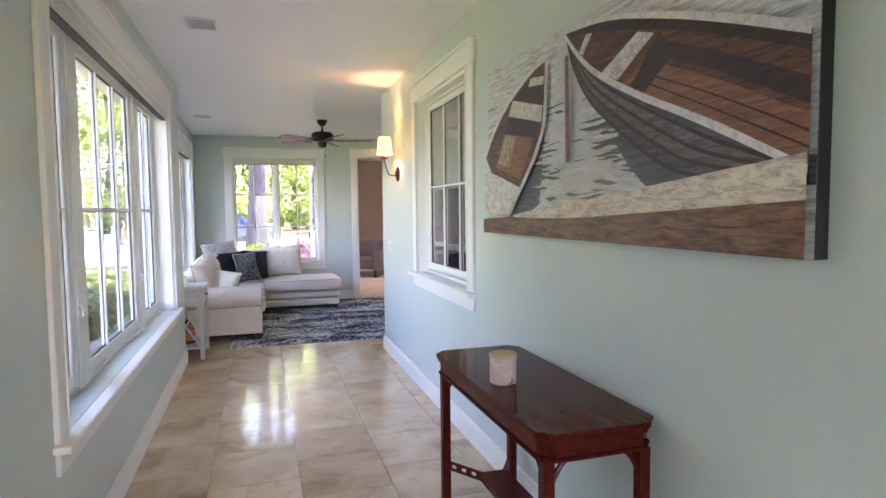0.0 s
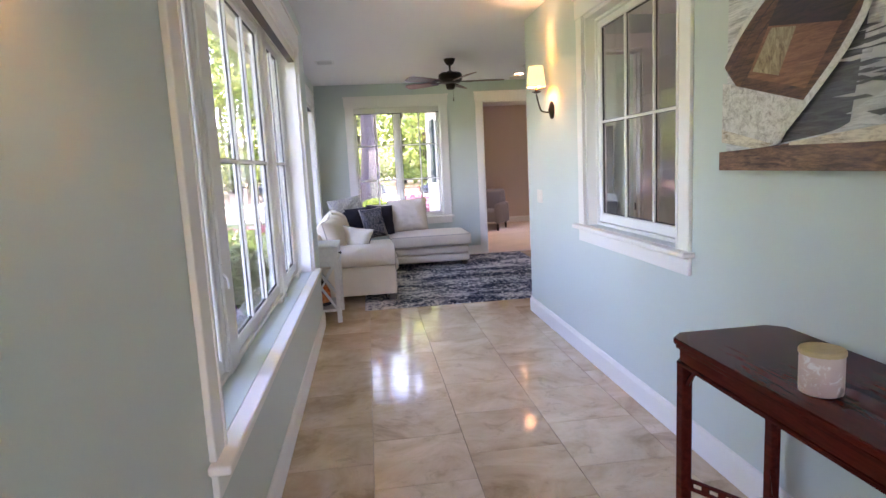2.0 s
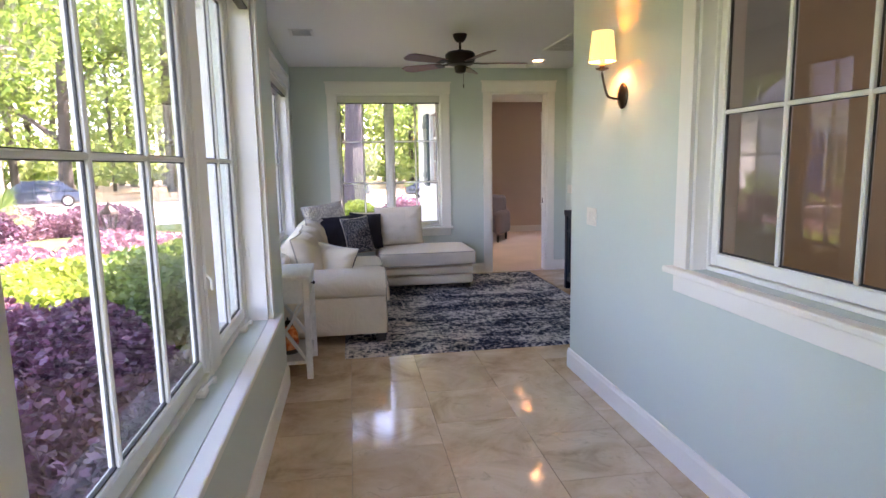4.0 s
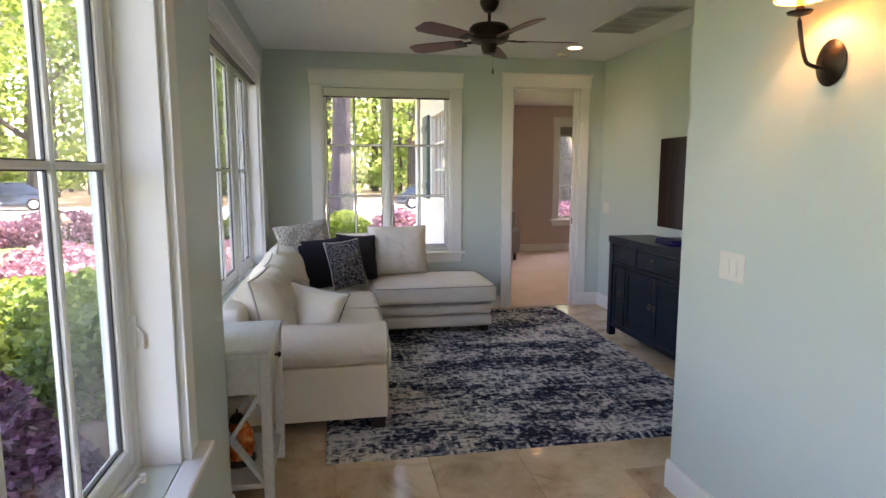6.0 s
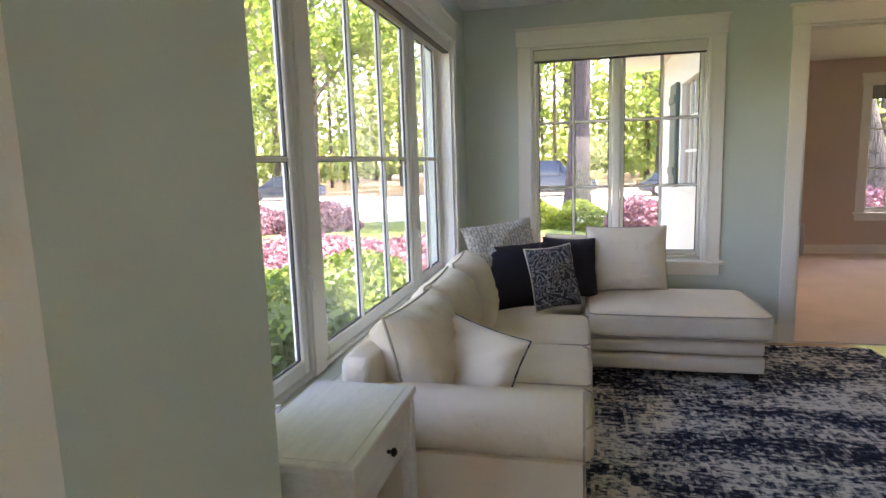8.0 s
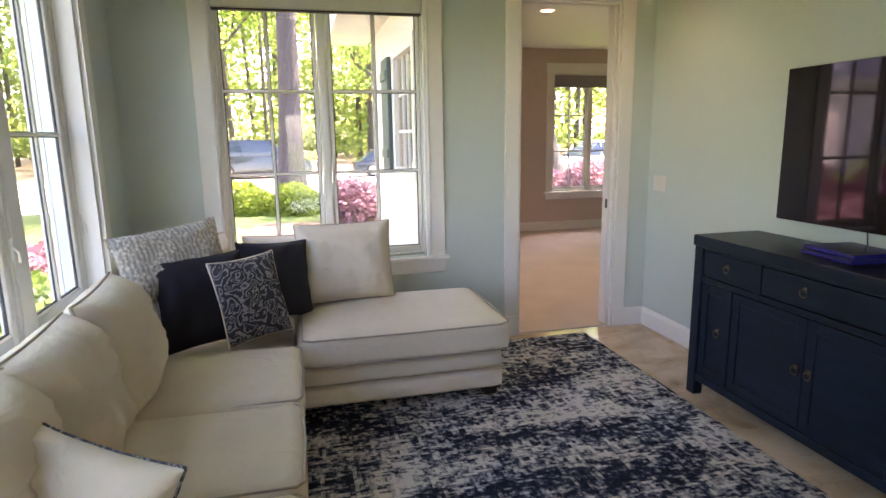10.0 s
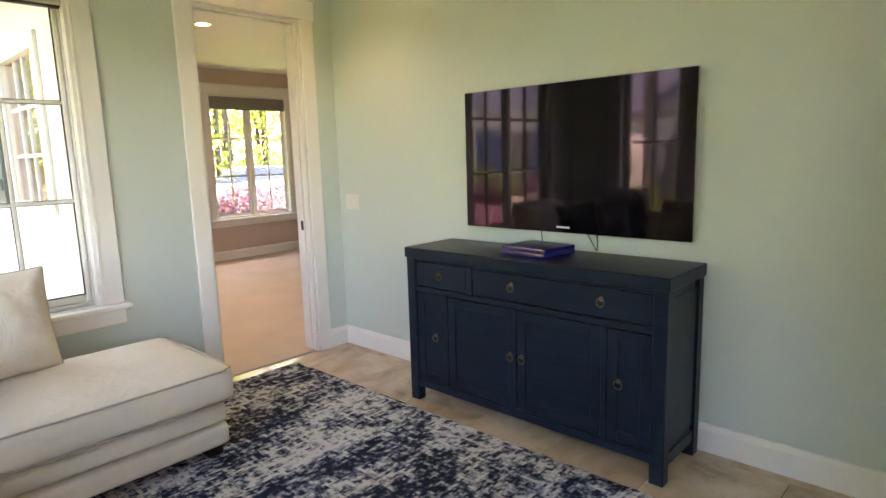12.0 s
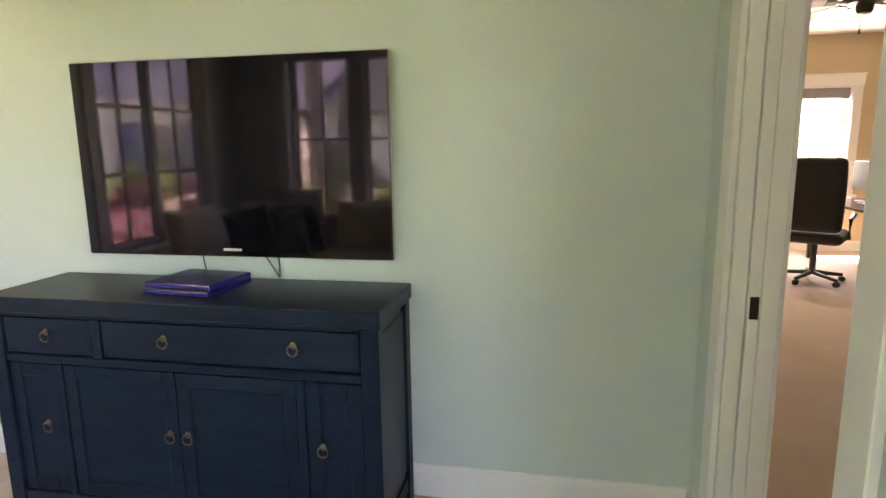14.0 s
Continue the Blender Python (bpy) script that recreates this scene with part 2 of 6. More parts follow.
# unseen end wall; its opening is invented to let fill light in
wall("wall_hall_south", "x", HALL_Y0, HALL_Y0 - 0.15, HALL_L - 0.2, OFFICE_W, -0.4, H, [(-0.1, 0.75, 0.0, 2.1)], WALL, "unseen pale sage wall closing the hall, with an opening added for fill light")
wall("wall_carpet_north", "x", CARPET_N, CARPET_N + 0.2, CARPET_W - 0.2, CARPET_E + 0.2, -0.4, 2.76, [CARPET_WIN], BEIGE, "warm beige painted wall with a window")
wall("wall_carpet_east", "y", CARPET_E, CARPET_E + 0.2, CARPET_Y, CARPET_N, -0.4, 2.76, [], BEIGE, "warm beige painted wall")
wall("wall_carpet_south", "x", CARPET_Y + 0.004, CARPET_Y - 0.14, ROOM_R + 0.15, CARPET_E + 0.2, -0.1, 2.76, [], BEIGE, "warm beige painted wall")
wall("wall_carpet_west", "y", CARPET_W, CARPET_W - 0.2, CARPET_Y, CARPET_N, -0.4, 2.76, [WING_WIN], BEIGE, "warm beige painted wall with a window")
wall("wall_office_east", "y", OFFICE_E, OFFICE_E + 0.2, OFFICE_S - 0.2, ROOM_S, -0.4, 2.75, [OFFICE_WIN], TAN, "tan painted wall with a bright window")
wall("wall_office_south", "x", OFFICE_S, OFFICE_S - 0.2, OFFICE_W, OFFICE_E, -0.4, 2.75, [], TAN, "tan painted wall")
wall("wall_office_north", "x", ROOM_S - 0.14, ROOM_S, ROOM_R + 0.15, OFFICE_E, -0.4, 2.75, [], TAN, "tan painted wall")

solid("ceiling", bx(OUT_L, ROOM_R + 0.15, HALL_Y0 - 0.15, ROOM_N + 0.15, H, H + 0.2), CEIL, "flat white painted ceiling", "ceiling", "structure")
solid("ceiling_carpet_room", bx(CARPET_W - 0.2, CARPET_E + 0.2, CARPET_Y + 0.001, CARPET_N + 0.2, 2.76, 3.0), CEIL, "flat white painted ceiling of the carpeted room", "ceiling", "structure")
solid("ceiling_office", bx(ROOM_R + 0.151, OFFICE_E + 0.2, OFFICE_S - 0.2, ROOM_S, 2.75, 2.95), CEIL, "flat white painted ceiling of the office", "ceiling", "structure")
solid("floor_base", bx(OUT_L, ROOM_R + 0.15, HALL_Y0 - 0.15, ROOM_N + 0.02, -0.3, -0.008), GROUT, "sand coloured grout bed under the tiles", "floor", "structure")
solid("floor_carpet_room", bx(CARPET_W, CARPET_E, ROOM_N + 0.02, CARPET_N, -0.2, 0.006), CARPET, "cream wall-to-wall carpet", "floor", "structure")
solid("floor_office", bx(OFFICE_W, OFFICE_E, OFFICE_S, ROOM_S - 0.1, -0.2, 0.006), CARPET, "cream wall-to-wall carpet of the office", "floor", "structure")


# ---- trim ----
def skirting(name, m, length, h=0.14):
    """A baseboard with a moulded top; local x along the wall, y out of the wall."""
    bm = bmesh.new()
    prof = [(0, 0), (0.016, 0), (0.016, h - 0.03), (0.012, h - 0.018), (0.009, h - 0.004), (0.004, h), (0, h)]
    a = [bm.verts.new((0, -y, z)) for y, z in prof]
    b = [bm.verts.new((length, -y, z)) for y, z in prof]
    for i in range(len(prof)):
        j = (i + 1) % len(prof)
        bm.faces.new((a[i], a[j], b[j], b[i]))
    bm.faces.new(a)
    bm.faces.new(list(reversed(b)))
    return solid(name, bm, TRIM, "white painted baseboard", "baseboard", "structure", m)


skirting("baseboard_hall_west", pose(HALL_L, HALL_Y0, 0, 0, 0, 90), STEP_Y - HALL_Y0)
skirting("baseboard_hall_east", pose(HALL_R, ROOM_S + 0.016, 0, 0, 0, -90), ROOM_S - HALL_Y0)
skirting("baseboard_room_west", pose(ROOM_L, STEP_Y, 0, 0, 0, 90), ROOM_N - STEP_Y)
skirting("baseboard_room_north", pose(ROOM_L, ROOM_N, 0), 1.56 - ROOM_L)
skirting("baseboard_room_corner", pose(2.56, ROOM_N, 0), ROOM_R - 2.56)
skirting("baseboard_room_east", pose(ROOM_R, ROOM_N, 0, 0, 0, -90), ROOM_N - ROOM_S)
skirting("baseboard_room_south", pose(ROOM_R, ROOM_S, 0, 0, 0, 180), ROOM_R - 2.51)
skirting("baseboard_hall_end", pose(1.49, ROOM_S, 0, 0, 0, 180), 1.49 - HALL_R)
skirting("baseboard_carpet_north", pose(CARPET_W, CARPET_N, 0), CARPET_E - CARPET_W)
skirting("baseboard_carpet_west", pose(CARPET_W, CARPET_Y, 0, 0, 0, 90), CARPET_N - CARPET_Y)
skirting("baseboard_office_east", pose(OFFICE_E, ROOM_S - 0.14, 0, 0, 0, -90), ROOM_S - OFFICE_S - 0.14)


def head_casing(parent, u0, u1, z, w=0.105, h=0.15):
    """Flat head board with a small cap, ends proud of the side casings."""
    part("head_casing", bx(u0 - w - 0.012, u1 + w + 0.012, -0.026, 0, z, z + h - 0.02, 0.003), TRIM, parent)
    part("cap_moulding", bx(u0 - w - 0.025, u1 + w + 0.025, -0.038, 0, z + h - 0.02, z + h, 0.005, 2), TRIM, parent)


def window(name, m, u0, u1, z0, z1, units, label, sash_at=0.1, shade=None, cranks=True, stile=0.045, gap=0.022):
    """A casement window in a hole of a wall. Local x along the wall, y outwards from the room's face, z up. units: (from, to, columns, rows)."""
    top = thing(name, label, "window", m, kind="structure")
    w = 0.105
    for a, b in ((u0 - w, u0), (u1, u1 + w)):
        part("side_casing", bx(a, b, -0.021, 0, z0, z1, 0.003), TRIM, top)
        inner = b if a < u0 - w / 2 else a
        part("bead", bx(inner - 0.008, inner + 0.008, -0.027, -0.02, z0, z1, 0.002), TRIM, top)
    head_casing(top, u0, u1, z1)
    part("window_sill", bx(u0 - w - 0.03, u1 + w + 0.03, -0.065, 0.0, z0 - 0.03, z0, 0.008, 2), TRIM, top)
    part("sill_board", bx(u0, u1, 0.0, sash_at, z0 - 0.02, z0 - 0.002), TRIM, top)
    part("apron", bx(u0 - w, u1 + w, -0.02, 0, z0 - 0.12, z0 - 0.03, 0.003), TRIM, top)
    t = 0.022
    part("jamb", bx(u0, u0 + t, 0.0, sash_at + 0.05, z0, z1), TRIM, top)
    part("jamb", bx(u1 - t, u1, 0.0, sash_at + 0.05, z0, z1), TRIM, top)
    part("jamb_head", bx(u0 + t, u1 - t, 0.0, sash_at + 0.05, z1 - t, z1), TRIM, top)
    for i, (a, b, cols, rows) in enumerate(units):
        f = stile
        if i:
            prev = units[i - 1][1]
            part("mullion", bx(prev, a, sash_at - 0.02, sash_at + 0.05, z0, z1 - t, 0.004), SASH, top)
        s = sash_at
        stop = bmesh.new()
        e = gap - 0.004
        for q in ((a, a + e, z0, z1 - t), (b - e, b, z0, z1 - t), (a + e, b - e, z0, z0 + 0.02), (a + e, b - e, z1 - t - 0.018, z1 - t)):
            box(stop, q[0], q[1], s - 0.012, s + 0.05, q[2], q[3], 0.003)
        part("window_frame", stop, SASH, top)
        a2, b2, c2, d2 = a + gap, b - gap, z0 + 0.024, z1 - t - 0.022
        sash = bmesh.new()
        box(sash, a2, a2 + f, s, s + 0.04, c2, d2, 0.006)
        box(sash, b2 - f, b2, s, s + 0.04, c2, d2, 0.006)
        box(sash, a2 + f, b2 - f, s, s + 0.04, c2, c2 + f + 0.015, 0.006)
        box(sash, a2 + f, b2 - f, s, s + 0.04, d2 - f, d2, 0.006)
        sash_ob = part("sash", sash, SASH, top)
        gx0, gx1, gz0, gz1 = a2 + f, b2 - f, c2 + f + 0.015, d2 - f
        gk = bmesh.new()
        for q in ((gx0, gx0 + 0.006, gz0, gz1), (gx1 - 0.006, gx1, gz0, gz1), (gx0 + 0.006, gx1 - 0.006, gz0, gz0 + 0.006), (gx0 + 0.006, gx1 - 0.006, gz1 - 0.006, gz1)):
            box(gk, q[0], q[1], s + 0.014, s + 0.026, q[2], q[3])
        part("glazing_gasket", gk, GASKET, sash_ob, "thin dark glazing seal")
        for k in range(1, cols):
            x = gx0 + (gx1 - gx0) * k / cols
            part("muntin", bx(x - 0.009, x + 0.009, s + 0.004, s + 0.036, gz0, gz1, 0.004), SASH, sash_ob)
            part("spacer_bar", bx(x - 0.013, x + 0.013, s + 0.0165, s + 0.0235, gz0, gz1), GASKET, sash_ob)
        for k in range(1, rows):
            z = gz0 + (gz1 - gz0) * k / rows
            part("muntin", bx(gx0, gx1, s + 0.006, s + 0.034, z - 0.009, z + 0.009, 0.004), SASH, sash_ob)
            part("spacer_bar", bx(gx0, gx1, s + 0.017, s + 0.023, z - 0.0125, z + 0.0125), GASKET, sash_ob)
        for i2 in range(cols):
            for k in range(rows):
                p = part("pane", bx(gx0 + (gx1 - gx0) * i2 / cols, gx0 + (gx1 - gx0) * (i2 + 1) / cols, s + 0.018, s + 0.022,
                                    gz0 + (gz1 - gz0) * k / rows, gz0 + (gz1 - gz0) * (k + 1) / rows), GLASS, sash_ob)
                p.visible_shadow = False
        if cranks:
            bm = bmesh.new()
            c = b - 0.22 if i else a + 0.2
            box(bm, c - 0.035, c + 0.035, s - 0.045, s - 0.012, z0 + 0.001, z0 + 0.02, 0.006, 2)
            sweep(bm, [(c, s - 0.03, z0 + 0.02), (c + 0.02, s - 0.045, z0 + 0.035), (c + 0.07, s - 0.05, z0 + 0.034), (c + 0.1, s - 0.05, z0 + 0.022)], 0.006, 8)
            tube(bm, (c + 0.1, s - 0.05, z0 + 0.012), (c + 0.1, s - 0.05, z0 + 0.036), 0.009)
            part("crank", bm, SASH, top, "white folding window crank")
            lk = bmesh.new()
            box(lk, b - 0.016, b - 0.004, s - 0.024, s - 0.012, z0 + 0.36, z0 + 0.46, 0.003)
            sweep(lk, [(b - 0.01, s - 0.024, z0 + 0.42), (b - 0.012, s - 0.04, z0 + 0.4), (b - 0.014, s - 0.042, z0 + 0.36)], 0.005, 8)
            part("sash_lock", lk, SASH, top)
    if shade:
        drop, mat = shade
        sh = part("roller_shade", bx(u0 + 0.025, u1 - 0.025, 0.0, 0.055, z1 - t - drop, z1 - t - 0.002, 0.012, 3), mat, top, "rolled shade under the window head")
        part("hem_bar", bx(u0 + 0.03, u1 - 0.03, 0.004, 0.05, z1 - t - drop - 0.012, z1 - t - drop - 0.001, 0.003), SHADE_DARK, sh)
    return top


GASKET = surface("dark_glazing_seal", (0.05, 0.05, 0.05), 0.6)
SHADE_WHITE = surface("ivory_shade_cloth", (0.7, 0.68, 0.62), 0.7, vary=0.03, grain=400)
SHADE_DARK = surface("dark_shade_edge", (0.06, 0.05, 0.045), 0.6)
SHADE_GREY = surface("grey_shade_cloth", (0.28, 0.27, 0.28), 0.75, vary=0.05, grain=400)


window("window_1", pose(HALL_L, 0, 0, 0, 0, 90), *HALL_WIN, [(2.445, 3.085, 2, 2), (3.24, 4.62, 3, 2), (4.775, 5.49, 2, 2)], "wide white casement window beside the hall", 0.12, (0.07, SHADE_WHITE))
window("window_2", pose(ROOM_L, 0, 0, 0, 0, 90), *ROOM_WIN, [(6.41, 7.08, 2, 2), (7.18, 8.63, 3, 2), (8.73, 9.41, 2, 2)], "wide white casement window behind the sofa", 0.1, (0.07, SHADE_WHITE))
window("window_3", pose(0, ROOM_N, 0), *FAR_WIN, [(-0.338, 0.303, 2, 3), (0.347, 0.988, 2, 3)], "white double casement window over the chaise", 0.07, (0.09, SHADE_WHITE), cranks=False, stile=0.026, gap=0.011)
window("window_4", pose(HALL_R, 0, 0, 0, 0, -90), -INNER_WIN[1], -INNER_WIN[0], INNER_WIN[2], INNER_WIN[3], [(-4.66, -3.42, 3, 2)], "white interior window between hall and office", 0.08, None, cranks=False)
window("window_5", pose(0, CARPET_N, 0), *CARPET_WIN, [(4.002, 4.592, 2, 3), (4.638, 5.228, 2, 3)], "white window of the carpeted room", 0.07, (0.17, SHADE_GREY), cranks=False, stile=0.026, gap=0.011)
window("window_6", pose(OFFICE_E, 0, 0, 0, 0, -90), -OFFICE_WIN[1], -OFFICE_WIN[0], OFFICE_WIN[2], OFFICE_WIN[3], [(-3.84, -3.08, 2, 2)], "bright white window of the office", 0.07, (0.12, SHADE_GREY), cranks=False)


def doorway(name, m, u0, u1, top_z, depth, label, strike):
    """A cased opening with jambs and a pocket-door slot; local y into the wall."""
    top = thing(name, label, "doorway", m, kind="structure")
    w = 0.105
    for a, b in ((u0 - w, u0), (u1, u1 + w)):
        part("side_casing", bx(a, b, -0.021, 0, 0, top_z, 0.003), TRIM, top)
        part("plinth", bx(a - 0.004, b + 0.004, -0.026, 0, 0, 0.16, 0.003), TRIM, top)
        part("back_casing", bx(a, b, depth, depth + 0.02, 0, top_z, 0.003), TRIM, top)
    head_casing(top, u0, u1, top_z)
    part("back_head", bx(u0 - w, u1 + w, depth, depth + 0.022, top_z, top_z + 0.14, 0.003), TRIM, top)
    for a, b in ((u0, u0 + 0.02), (u1 - 0.02, u1)):
        for c, d in ((0, depth * 0.32), (depth * 0.62, depth)):
            part("jamb", bx(a, b, c, d, 0, top_z - 0.02, 0.002), TRIM, top)
    for c, d in ((0, depth * 0.32), (depth * 0.62, depth)):
        part("jamb_head", bx(u0, u1, c, d, top_z - 0.02, top_z, 0.002), TRIM, top)
    x = u1 - 0.03 if strike > 0 else u0
    part("door_edge", bx(x, x + 0.03, depth * 0.34, depth * 0.6, 0.01, top_z - 0.02, 0.002), TRIM, top)
    x = u1 - 0.034 if strike > 0 else u0 + 0.03
    part("strike_plate", bx(x, x + 0.004, depth * 0.38, depth * 0.56, 0.93, 1.0, 0.001), BRONZE, top, "dark bronze latch plate")
    return top


doorway("door_1", pose(0, ROOM_N, 0), DOOR_N[0], DOOR_N[1], DOOR_N[3], 0.15, "white cased pocket doorway to the carpeted room", 1)
doorway("door_2", pose(0, ROOM_S, 0, 0, 0, 180), -DOOR_S[1], -DOOR_S[0], DOOR_S[3], 0.14, "white cased pocket doorway to the office", -1)
# ---- furniture materials ----
MAHOGANY = wood("polished_mahogany", (0.038, 0.0062, 0.0047), (0.125, 0.019, 0.012), 0.1, 1.0, (14, 1.2, 14), 0.02)
MAHOGANY.node_tree.nodes["Principled BSDF"].inputs["Specular IOR Level"].default_value = 0.1
NAVY_WOOD = wood("distressed_navy_black_paint", (0.003, 0.006, 0.012), (0.0095, 0.021, 0.038), 0.36, 1.0, (6, 1.0, 6), 0.05)
NAVY_WOOD.node_tree.nodes["Principled BSDF"].inputs["Specular IOR Level"].default_value = 0.28
LINEN = surface("oatmeal_linen_upholstery", (0.72, 0.635, 0.515), 0.9, vary=0.05, grain=520, blotch=4, relief=0.35, depth=0.0015, creases=0.42)
# piping is the same linen; its darker colour paints in the shadow beside it
LINEN_SHADED = surface("oatmeal_piping_painted_shade", (0.42, 0.37, 0.3), 0.9, vary=0.06, grain=400)
NAVY_CLOTH = surface("navy_velvet_cloth", (0.012, 0.012, 0.022), 0.85, vary=0.2, grain=420, blotch=5, relief=0.3, depth=0.001)
FOOT_WOOD = wood("dark_stained_foot", (0.012, 0.008, 0.006), (0.03, 0.02, 0.015), 0.4)
WHITE_WOOD = wood("whitewashed_wood", (0.55, 0.54, 0.52), (0.7, 0.69, 0.66), 0.5, 1.0, (10, 1.5, 10), 0.08)
BLADE_WOOD = wood("cherry_fan_blade", (0.09, 0.022, 0.013), (0.2, 0.055, 0.03), 0.3, 1.0, (3, 20, 20), 0.02)
SCREEN = surface("black_glass_screen", (0.004, 0.004, 0.005), 0.01, vary=0.1, relief=0.0, spec=0.5)
SCREEN.node_tree.nodes["Principled BSDF"].inputs["Specular Tint"].default_value = (1.0, 0.74, 0.84, 1)
SILVER = surface("satin_silver_edge", (0.6, 0.6, 0.6), 0.22, 1.0)
PS_BLUE = surface("dark_blue_glossy_plastic", (0.012, 0.012, 0.14), 0.25, vary=0.05)
PALE_PRINT = surface("pale_print", (0.7, 0.7, 0.7), 0.4)


def emitter(name, colour, strength):
    m, t, p = nodes_of(name)
    p.inputs["Base Color"].default_value = (*colour, 1)
    p.inputs["Emission Color"].default_value = (*colour, 1)
    p.inputs["Emission Strength"].default_value = strength
    return m


LAMP_GLOW = emitter("lit_lamp_lens", (1.0, 0.82, 0.6), 0.7)
SHADE_GLOW = emitter("lit_cloth_shade", (1.0, 0.58, 0.17), 0.13)


def damask():
    m, t, p = nodes_of("grey_damask_print_cloth")
    v = coords(t, (1, 1, 1))
    w = t.nodes.new("ShaderNodeTexVoronoi")
    w.feature = "SMOOTH_F1"
    w.inputs["Scale"].default_value = 19.0
    warp = t.nodes.new("ShaderNodeVectorMath")
    warp.operation = "MULTIPLY_ADD"
    n = add(t, "ShaderNodeTexNoise", Scale=9.0, Detail=2.0)
    t.links.new(v, n.inputs["Vector"])
    t.links.new(n.outputs["Color"], warp.inputs[0])
    warp.inputs[1].default_value = (0.12, 0.12, 0.12)
    t.links.new(v, warp.inputs[2])
    t.links.new(warp.outputs[0], w.inputs["Vector"])
    rings = math_node(t, "SINE", math_node(t, "MULTIPLY", w.outputs["Distance"], 34.0))
    fine = noise_tex(t, v, 260, 3)
    f = math_node(t, "ADD", rings, math_node(t, "MULTIPLY", math_node(t, "SUBTRACT", fine, 0.5), 4.5))
    col = ramp(t, f, [(0.25, (0.035, 0.035, 0.045)), (0.45, (0.1, 0.095, 0.1)), (0.6, (0.3, 0.285, 0.27))])
    t.links.new(col, p.inputs["Base Color"])
    p.inputs["Roughness"].default_value = 0.9
    bump(t, p, fine, 0.3, 0.002)
    return m


DAMASK = damask()


def knit():
    m, t, p = nodes_of("chunky_grey_cream_knit")
    v = coords(t, (1, 1, 1))
    w = add(t, "ShaderNodeTexWave", Scale=14.0, Distortion=2.0, Detail=1.0, Detail_Scale=4.0)
    t.links.new(v, w.inputs["Vector"])
    b = t.nodes.new("ShaderNodeTexVoronoi")
    b.inputs["Scale"].default_value = 42.0
    t.links.new(v, b.inputs["Vector"])
    knobs = ramp(t, b.outputs["Distance"], [(0.2, (1, 1, 1)), (0.55, (0, 0, 0))])
    col = mix(t, w.outputs["Fac"], (0.26, 0.255, 0.25), (0.5, 0.475, 0.43))
    col = mix(t, knobs, col, (0.66, 0.62, 0.55))
    t.links.new(col, p.inputs["Base Color"])
    p.inputs["Roughness"].default_value = 0.95
    bump(t, p, knobs, 0.8, 0.006)
    return m


KNIT = knit()


def rug_pile():
    m, t, p = nodes_of("distressed_navy_ivory_rug_pile")
    v = coords(t, (1, 1, 1))

    def woven(step, scale, freq, seed):
        """Noise held constant over small knots, so that it breaks into short dashes along the weft."""
        c = t.nodes.new("ShaderNodeVectorMath")
        c.operation = "SNAP"
        c.inputs[1].default_value = (*step, 1.0)
        t.links.new(v, c.inputs[0])
        mp = t.nodes.new("ShaderNodeMapping")
        mp.inputs["Scale"].default_value = (*scale, 1.0)
        mp.inputs["Location"].default_value = (seed, seed * 1.7, 0)
        t.links.new(c.outputs[0], mp.inputs["Vector"])
        return noise_tex(t, mp.outputs["Vector"], freq, 3, 0.6, 0.0)

    dash = woven((0.012, 0.016), (1.0, 3.2), 9.0, 3.0)
    warp = woven((0.018, 0.012), (2.6, 1.0), 10.0, 8.0)
    knot = woven((0.010, 0.012), (1.0, 1.3), 34.0, 5.0)
    blot = noise_tex(t, coords(t, (0.8, 1.6, 1)), 1.9, 4, 0.6, 0.4)
    f = math_node(t, "ADD", math_node(t, "MULTIPLY", math_node(t, "MAXIMUM", dash, warp), 0.62), math_node(t, "MULTIPLY", blot, 0.42))
    f = math_node(t, "ADD", f, math_node(t, "MULTIPLY", knot, 0.3))
    f = math_node(t, "MULTIPLY", f, 0.75)
    col = ramp(t, f, [(0.43, (0.009, 0.012, 0.024)), (0.484, (0.02, 0.028, 0.058)), (0.506, (0.08, 0.098, 0.15)), (0.53, (0.32, 0.33, 0.36)), (0.572, (0.72, 0.71, 0.69))])
    warm = noise_tex(t, coords(t, (0.6, 1.3, 1)), 1.1, 2, 0.5)
    col = mix(t, ramp(t, warm, [(0.5, (0, 0, 0)), (0.66, (0.5, 0.5, 0.5))]), col, (1.0, 0.88, 0.72), "MULTIPLY")
    t.links.new(col, p.inputs["Base Color"])
    p.inputs["Roughness"].default_value = 0.97
    p.inputs["Specular IOR Level"].default_value = 0.15
    pile = noise_tex(t, v, 170.0, 2, 0.8)
    bump(t, p, math_node(t, "ADD", pile, math_node(t, "MULTIPLY", f, 1.2)), 0.9, 0.008)
    return m


RUG = rug_pile()


